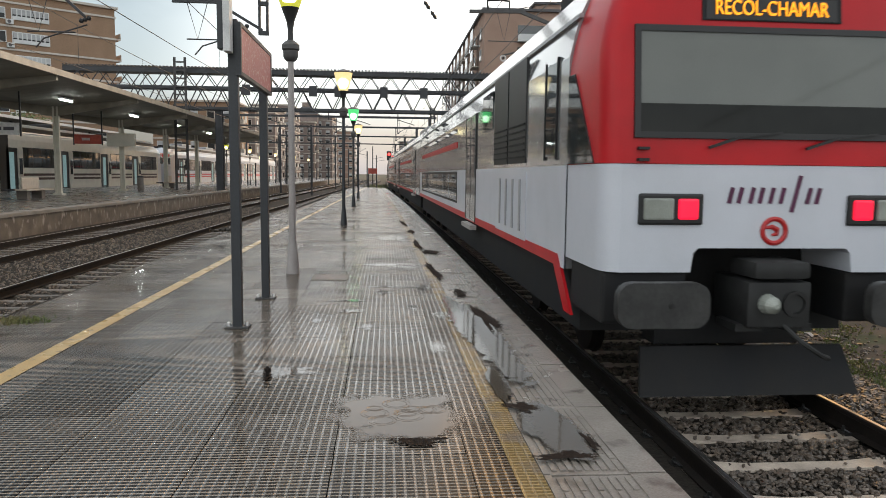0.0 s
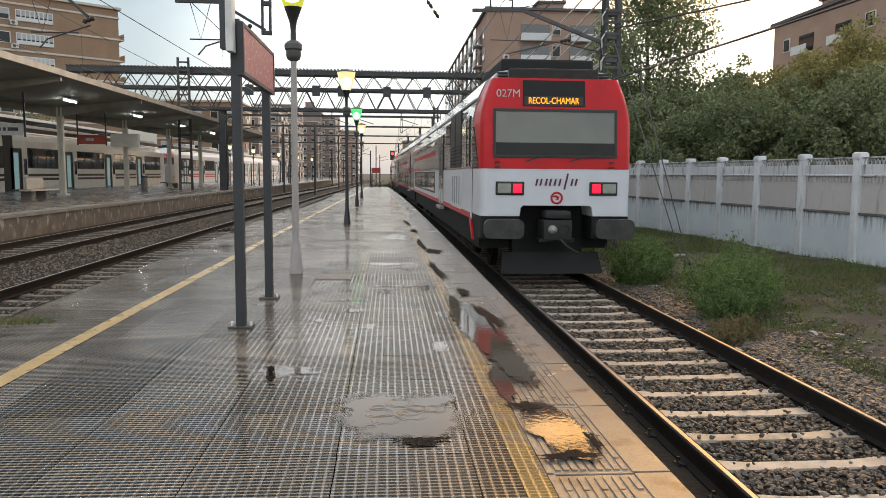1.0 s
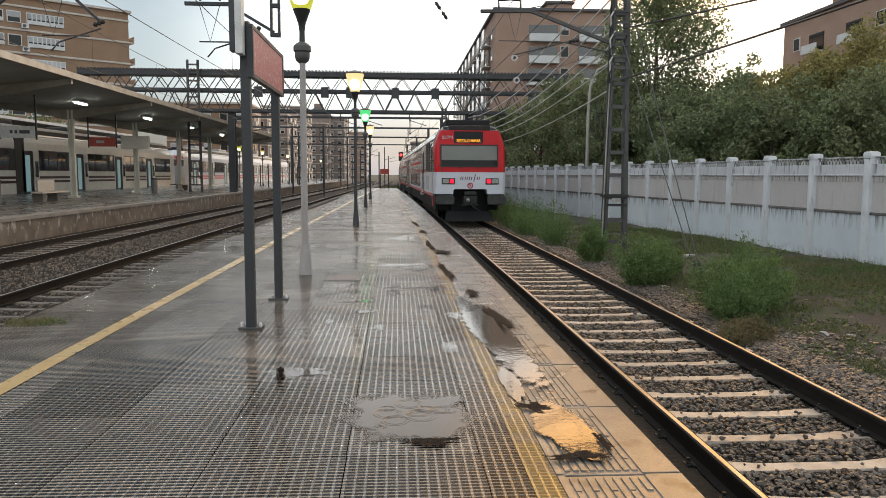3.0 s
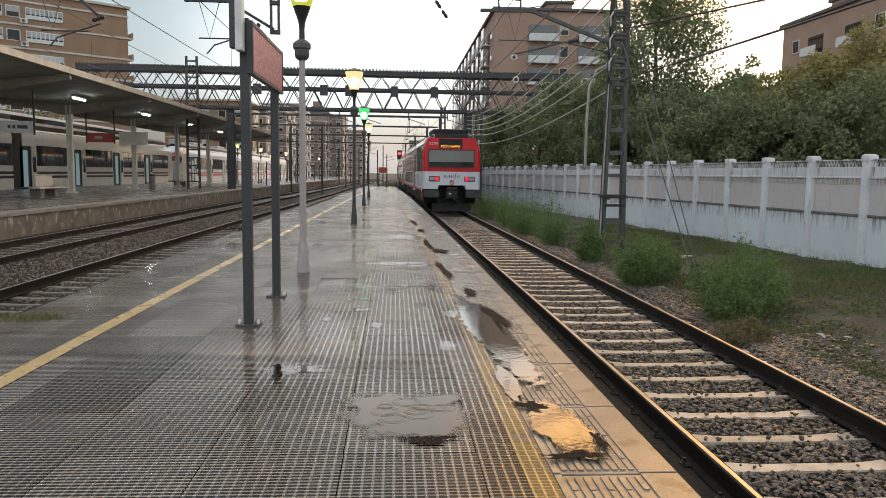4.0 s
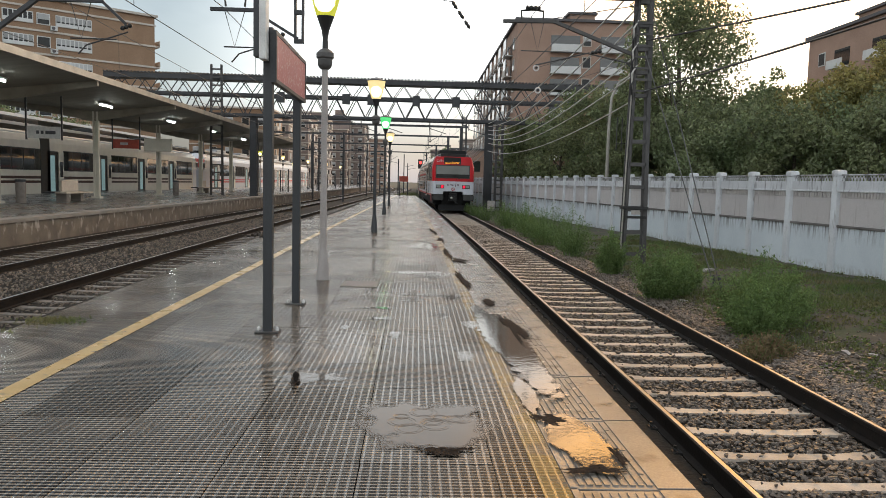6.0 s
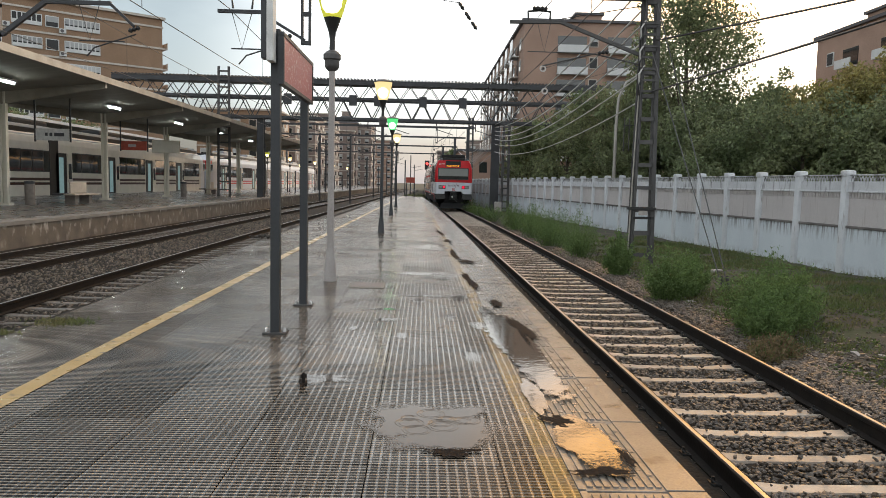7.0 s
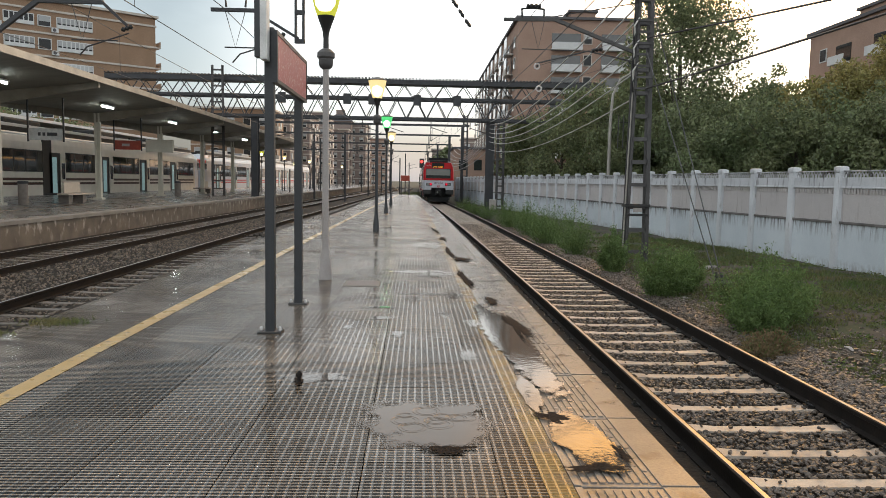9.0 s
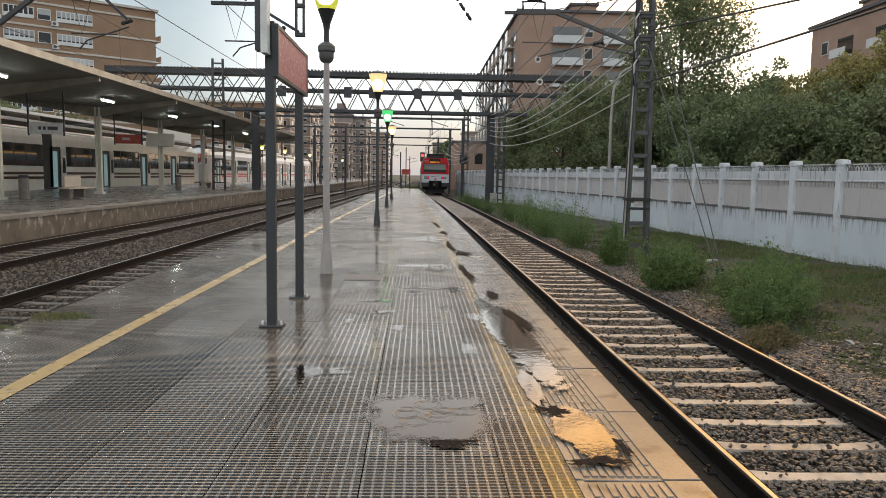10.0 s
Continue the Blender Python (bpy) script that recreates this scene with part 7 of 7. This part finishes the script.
def build_buildings():
    # tan block beyond the far platform, its long front turned towards the line
    ux, uy = 0.777, 0.629
    s0 = -62.0
    b, win, H = building("apartment_building", "tan brick apartment block with pale cornices and white enclosed balconies", -51 + ux * s0, 110 + uy * s0, math.degrees(math.atan2(uy, ux)), 74.4, 14, 8, 3.2, BRICK_TAN,
                         [(38, 3.0, True), (43.5, 3.4, True), (48.0, 3.4, True), (51.6, 1.6, True), (55.6, 3.6, True), (58.8, 1.5, True), (62.8, 4.6, True)], roof_extra=[(58, 67, 4, 10, 0.9)])
    for i in range(3, 8):
        z = i * 3.2
        for u in (53.0, 60.1):
            ac = part("air_conditioner", Mesh().box(u - 0.45, u + 0.45, -0.5, -0.02, z + 0.2, z + 0.85, 0.03), BALC_WHITE, b, "white air conditioner box")
            part("fan", Mesh().lathe([(0.24, 0), (0.24, 0.02), (0.05, 0.02)], 12, pose(u - 0.1, -0.5, z + 0.52, 90, 0, 0)), ROOF_DARK, ac)
        part("corner_balcony", Mesh().box(74.3, 75.3, 0.2, 3.0, z - 0.05, z + 0.12).box(75.25, 75.3, 0.2, 3.0, z + 0.12, z + 1.0), BAND, b)
    # red brick block behind the trees: plain end wall, glazed balconies, long side down the line
    b, win, H = building("apartment_building", "red brick apartment block with stepped roof and pale glazed balconies", 13.4, 102, 0, 17.0, 64, 8, 2.95, BRICK_R,
                         [(9.6, 1.0, False), (15.6, 0.9, False)], bands=False, balcony=[(6.6, 4.2), (13.2, 3.6)], roof_extra=[(7.5, 11.0, 2, 8, 1.5)])
    for i in range(8):
        z = i * 2.95
        for k in range(9):
            y = 3.5 + k * 6.8
            win(y, z + 0.9, 1.5, 1.4, "side", False)
            bc = part("balcony", Mesh().box(-1.1, 0, y + 1.6, y + 4.9, z + 0.2, z + 0.35).box(-1.1, -1.0, y + 1.6, y + 4.9, z + 0.35, z + 1.2), BALC_WHITE if (i + k) % 3 else BAND, b, "pale balcony front")
            part("glazing", Mesh().box(-1.02, -0.95, y + 1.7, y + 4.8, z + 1.2, z + 2.7), SIDE_GLASS, bc)
    # brown block far to the side
    b, win, H = building("apartment_building", "brown brick apartment block with recessed balconies behind trees", 48.9, 92, -90, 34, 16, 6, 3.35, BRICK_R, [(3.2, 1.2, True), (19, 1.4, True), (26, 1.4, True)],
                         bands=False, balcony=[(7.4, 3.2), (14.5, 3.0)], roof_extra=[(8.5, 34, 1, 14, 1.3)])
    # row of flats along the line, far away
    for k, (x, y, w, d, fl, wallm) in enumerate([(-46, 150, 16, 14, 5, BRICK_TAN), (-44, 172, 14, 16, 5, BRICK_PINK), (-42, 196, 13, 18, 6, BRICK_PINK), (-40, 222, 12, 20, 7, BRICK_PINK), (-36, 250, 12, 20, 6, BRICK_PINK),
                                                 (-31, 262, 12, 20, 7, BRICK_PINK), (-20, 300, 7, 14, 6, BRICK_R), (14, 235, 11, 14, 5, BRICK_PINK), (4.6, 250, 8, 12, 4, BRICK_PINK)]):
        n = max(2, int(w / 3))
        b, win, H = building("apartment_building", "distant brick apartment block with rows of windows", x, y, 0, w, d, fl, 3.0, wallm, [(1.5 + (w - 3) * i / (n - 1), 1.3, i % 2 == 0) for i in range(n)], group="distant blocks")
        for i in range(fl):
            for j in range(int(d / 4)):
                wd = part("side_window", Mesh().box(w - 0.02, w + 0.12, 2 + 4 * j, 3.5 + 4 * j, i * 3.0 + 1.0, i * 3.0 + 2.4), DARK_GLASS if (i + j) % 2 else BLIND, b)
                if j % 2:
                    part("balcony", Mesh().box(w, w + 0.9, 4 * j - 0.2, 4 * j + 1.7, i * 3.0 + 0.3, i * 3.0 + 1.2), BAND, b)
    b = thing("tower_building", "distant tower with a small dark cupola roof", "building", pose(-27.5, 255, -1))
    part("wall", Mesh().box(-4, 4, 0, 8, 0, 22.5), BRICK_PINK, b)
    part("roof", Mesh().add([(-4.6, -0.6, 22.5), (4.6, -0.6, 22.5), (4.6, 8.6, 22.5), (-4.6, 8.6, 22.5), (-1.5, 2.5, 25.0), (1.5, 2.5, 25.0), (1.5, 5.5, 25.0), (-1.5, 5.5, 25.0)],
                            [(0, 1, 5, 4), (1, 2, 6, 5), (2, 3, 7, 6), (3, 0, 4, 7), (4, 5, 6, 7), (3, 2, 1, 0)]), ROOF_DARK, b)
    part("cupola", Mesh().box(-1.4, 1.4, 2.6, 5.4, 25, 26.6), BRICK_PINK, b)
    b = thing("brick_shed", "low red brick railway building at the end of the wall", "building", pose(5.3, 112, -1))
    part("wall", Mesh().box(0, 5.2, 0, 12, 0, 7.4), BRICK_R, b)
    part("roof", Mesh().box(-0.3, 5.5, -0.3, 12.3, 7.4, 7.7), ROOF_DARK, b)
    part("garden_wall", Mesh().box(-2.2, 0, 0.2, 0.5, 0, 3.2), BRICK_R, b)
    for k in range(2):
        part("window", Mesh().box(0.8 + 2.3 * k, 2.0 + 2.3 * k, -0.08, 0.1, 4.2, 5.8), DARK_GLASS, b)


# ---- standing train and furniture of the far platform ----
def build_standing_train():
    for k, (y0, y1) in enumerate(((16.0, 86.2), (88.0, 172.0))):
        t = thing("commuter_train", "pale standing commuter train with brown stripes and open lit doors" if k == 0 else "white commuter train unit with red nose standing at the platform", "train", pose(-25.35, 0, 0))
        cap = 2.2
        ya, yb = (y0, y1 - cap) if k == 0 else (y0 + cap, y1)
        prof = [(0, -0.35), (0, 3.45), (-0.10, 3.85), (-0.45, 4.12), (-1.4, 4.25), (-2.4, 4.12), (-2.8, 3.45), (-2.8, -0.35)]
        body = part("body", Mesh().prism(prof, ya, yb), COMMUTER if k == 0 else TRAIN_WHITE, t)
        # tapered nose
        n = Mesh()
        ye, yf = (y1 - cap, y1) if k == 0 else (y0 + cap, y0)
        for q, s in ((0, 1.0), (0.5, 0.96), (0.85, 0.86), (1.0, 0.72)):
            n.v += [(-1.4 + (x + 1.4) * s, ye + (yf - ye) * q, 0.0 + (z - 0.0) * (s if z > 1 else 1)) for x, z in prof]
        m = len(prof)
        for i in range(3):
            for j in range(m):
                n.f.append((i * m + j, i * m + (j + 1) % m, (i + 1) * m + (j + 1) % m, (i + 1) * m + j))
        n.f.append(tuple(3 * m + j for j in range(m)))
        nose = part("nose", n, TRAIN_WHITE, t, "white tapered nose")
        ys = sorted((ye + (yf - ye) * 0.45, ye + (yf - ye) * 1.01))
        part("red_nose", Mesh().box(-2.35, -0.10, ys[0], ys[1], 2.4, 3.5, 0.15), TRAIN_RED, nose, "red band round the cab")
        part("cab_glass", Mesh().box(-2.2, -0.07, ys[0] + 0.25, ys[1] + 0.03, 2.2, 3.1, 0.1), DARK_GLASS, nose)
        pitch, y = 8.2, ya + 3.2
        if k == 0:
            y = 60.2 - 8.2 * 5
        edges = []
        while y < yb - 1.5:
            if y > ya + 1:
                d = part("door", Mesh().box(-0.05, 0.03, y - 0.75, y + 0.75, -0.05, 2.90), RUBBER, t, "dark open doorway")
                part("doorway_light", Mesh().box(-0.03, 0.036, y - 0.34, y + 0.30, 0.10, 2.60), DOOR_TEAL, d, "teal lit vestibule")
                part("door_leaf", Mesh().box(0.04, 0.09, y + 0.78, y + 1.45, 0.0, 2.85), COMMUTER, d)
                part("door_leaf_window", Mesh().box(0.085, 0.10, y + 0.9, y + 1.33, 1.1, 2.2), DARK_GLASS, d)
                edges.append(y)
            y += pitch
        stops = [ya] + edges + [yb]
        for a, b in zip(stops[:-1], stops[1:]):
            a2, b2 = a + (1.6 if a in edges else 0.5), b - (0.95 if b in edges else 0.5)
            if b2 - a2 < 1.0:
                continue
            w = part("window_band", Mesh().box(-0.02, 0.015, a2, b2, 1.55, 2.98), RUBBER, t, "dark window band")
            c = max(1, round((b2 - a2) / 1.6))
            for i in range(c):
                part("pane", Mesh().box(0.0, 0.022, a2 + (b2 - a2) * i / c + 0.05, a2 + (b2 - a2) * (i + 1) / c - 0.05, 1.60, 2.93), DARK_GLASS, w)
            for z in (0.70, 0.99):
                part("stripe", Mesh().box(-0.02, 0.014, a2, b2, z, z + 0.17), BROWN_STRIPE if k == 0 else TRAIN_RED, t)
        part("roof_rail", Mesh().box(-0.30, -0.16, ya, yb, 3.86, 3.98), BALC_WHITE, t, "pale cantrail")
        part("roof_recess", Mesh().box(-2.3, -0.42, ya, yb, 4.05, 4.40), RUBBER, t, "dark recessed roof edge")
        part("roof_fairing", Mesh().box(-0.62, -0.52, ya + 0.5, yb - 0.5, 4.42, 4.62, 0.02), BALC_WHITE, t, "pale roof fairing strip")
        part("skirt", Mesh().box(-2.6, -0.15, ya, yb, -0.7, -0.35), RUBBER, t)
        if k == 0:
            part("gangway", Mesh().box(-2.82, 0.03, 50.4, 51.6, -0.3, 3.9), RUBBER, t, "black bellows")
        y = ya + 6
        while y < yb - 5:
            part("roof_unit", Mesh().box(-2.2, -0.6, y, y + 4.5, 4.36, 4.95, 0.12), TRAIN_GREY if k == 0 else TRAIN_ROOF, t, "boxy roof equipment")
            y += 12.5


def build_far_masts():
    rng = random.Random(21)
    for k in range(16):
        y = 64 + 7 * k
        x = (-13.0, -7.6, -11.6, -3.9)[k % 4] + left_shift(y)
        z = 0.0 if x < -12 and y < 200 else -0.8
        m = thing("line_mast", "distant slim dark catenary mast beside the tracks", "mast", pose(x, y, z), group="distant masts")
        part("post", Mesh().box(-0.09, 0.09, -0.09, 0.09, 0, rng.uniform(5.5, 7.5)), DARK_STEEL, m)
        part("arm", Mesh().bar((0, 0, 5.0), (rng.choice((-1, 1)) * 1.9, 0, 5.4), 0.06), DARK_STEEL, m)


def build_far_furniture():
    for k, (x, y) in enumerate(((-17.2, 37.0), (-18.6, 64.5))):
        b = thing("platform_bench", "concrete bench with pale slatted seat and back", "bench", pose(x, y, 0, 0, 0, 0), group="benches on the far platform")
        for s in (-0.75, 0.75):
            part("leg", Mesh().box(-0.25, 0.25, s - 0.16, s + 0.16, 0, 0.42, 0.02), BENCH_LEG, b)
        part("seat", Mesh().box(-0.05, 0.50, -1.45, 1.45, 0.42, 0.50, 0.02), BENCH, b)
        part("seat", Mesh().box(-0.60, -0.05, -1.45, 1.45, 0.42, 0.50, 0.02), DARK_STEEL, b)
        part("backrest", Mesh().box(-0.08, 0.02, -0.85, 0.85, 0.50, 1.05, 0.03), BENCH, b)
    for x, y in ((-18.3, 33.3), (-18.0, 53.6)):
        bn = thing("litter_bin", "brown cylindrical litter bin beside a column", "bin", pose(x + 0.5, y + 0.3, 0), group="bins on the far platform")
        part("bin_body", Mesh().lathe([(0.18, 0), (0.21, 0.05), (0.21, 1.0), (0.18, 1.05)], 14), BENCH_LEG, bn, smooth=True)
        part("bin_rim", Mesh().lathe([(0.22, 0.96), (0.23, 1.06), (0.16, 1.08)], 14), DARK_STEEL, bn, smooth=True)
    for x, y, m, lab, nbar in ((-18.1, 36.4, WHITE_SIGN, "white hanging platform sign with dark bars", 3), (-18.4, 47.2, RED_SIGN, "red hanging platform sign with pale bars", 1)):
        s = thing("hanging_sign", lab, "sign", pose(x, y, 0), group="signs under the canopy")
        part("board", Mesh().box(-0.8, 0.8, -0.06, 0.06, 3.05, 3.62, 0.015), m, s)
        for q in (-0.85, 0.85):
            part("hanger", Mesh().box(q - 0.035, q + 0.035, -0.035, 0.035, 2.98, 5.12), DARK_STEEL, s)
        for i in range(nbar):
            part("bar", Mesh().box(-0.35 + 0.22 * i, -0.22 + 0.22 * i + (0.35 if i == 2 or nbar == 1 else 0), -0.068, -0.055, 3.26, 3.42), SIGN_INK if m is WHITE_SIGN else NUMBER_WHITE, s)
    s = single("display_box", Mesh().box(-0.95, 0.95, -0.15, 0.15, 3.1, 4.0, 0.03), CREAM, "blank pale display box fixed to a canopy column", "display", at=pose(-18.4, 52.95, 0))
    for k, (x, y, warm) in enumerate(((-15.7, 74, 0), (-15.8, 87, 1), (-15.4, 104, 1), (-15.0, 122, 1), (-14.6, 140, 1), (-20.5, 122, 1), (-20.0, 140, 1))):
        if k == 0:
            build_lamp(x, y, BULB_CORE, YELLOW_GLOW, "pale lamp with lit yellow-green glass on the far platform", LAMP_GREY)
        else:
            build_lamp(x, y, BULB_CORE, BULB, "distant lit lamp on the far platform", GREY_PAINT)
    for k in range(14):
        y = 78 + 7.5 * k
        single("fence_post", Mesh().box(-0.06, 0.06, -0.06, 0.06, 0, 2.4), DARK_STEEL, "distant slim dark post on the far platform", "post", group="posts on the far platform", at=pose(-13.6 - (k % 3) * 2.2, y, 0))


# ---- assembly ----
build_ground()
platform = build_platform()
build_tracks()
build_ballast()
build_boundary_wall()
build_far_platform()
build_canopy()
build_outer_canopy()
cab_car = build_cab_car()
mid_car = build_mid_car()
cars = [cab_car, mid_car] + [copy_thing(mid_car, Matrix()) for _ in range(4)]
build_buildings()
build_standing_train()
build_puddles()
build_lamp(-1.29, 10.24, BULB_CORE, YELLOW_GLOW, "pale grey platform lamp with a lit yellow-green conical glass", LAMP_GREY)
build_lamp(-1.15, 20.13, BULB_CORE, BULB, "dark platform lamp with a lit warm conical glass", GREY_PAINT)
build_lamp(-1.38, 31.4, GREEN_CORE, GREEN_GLOW, "dark platform lamp with a lit green conical glass", GREY_PAINT)
build_lamp(-1.56, 41.6, BULB_CORE, BULB, "distant dark platform lamp with a lit warm glass", GREY_PAINT)
build_name_sign()
build_near_mast()
build_overhead()
build_platform_end()
build_road_lamp()
build_far_furniture()
build_far_masts()
build_plants()
build_edge_slabs(platform)
build_pavers(platform)


def motions():
    for i, c in enumerate(cars):
        walk(c, [(t, car_pose(y + 25.75 * i, 25.4)) for t, y in TRAIN_RUN])


motions()
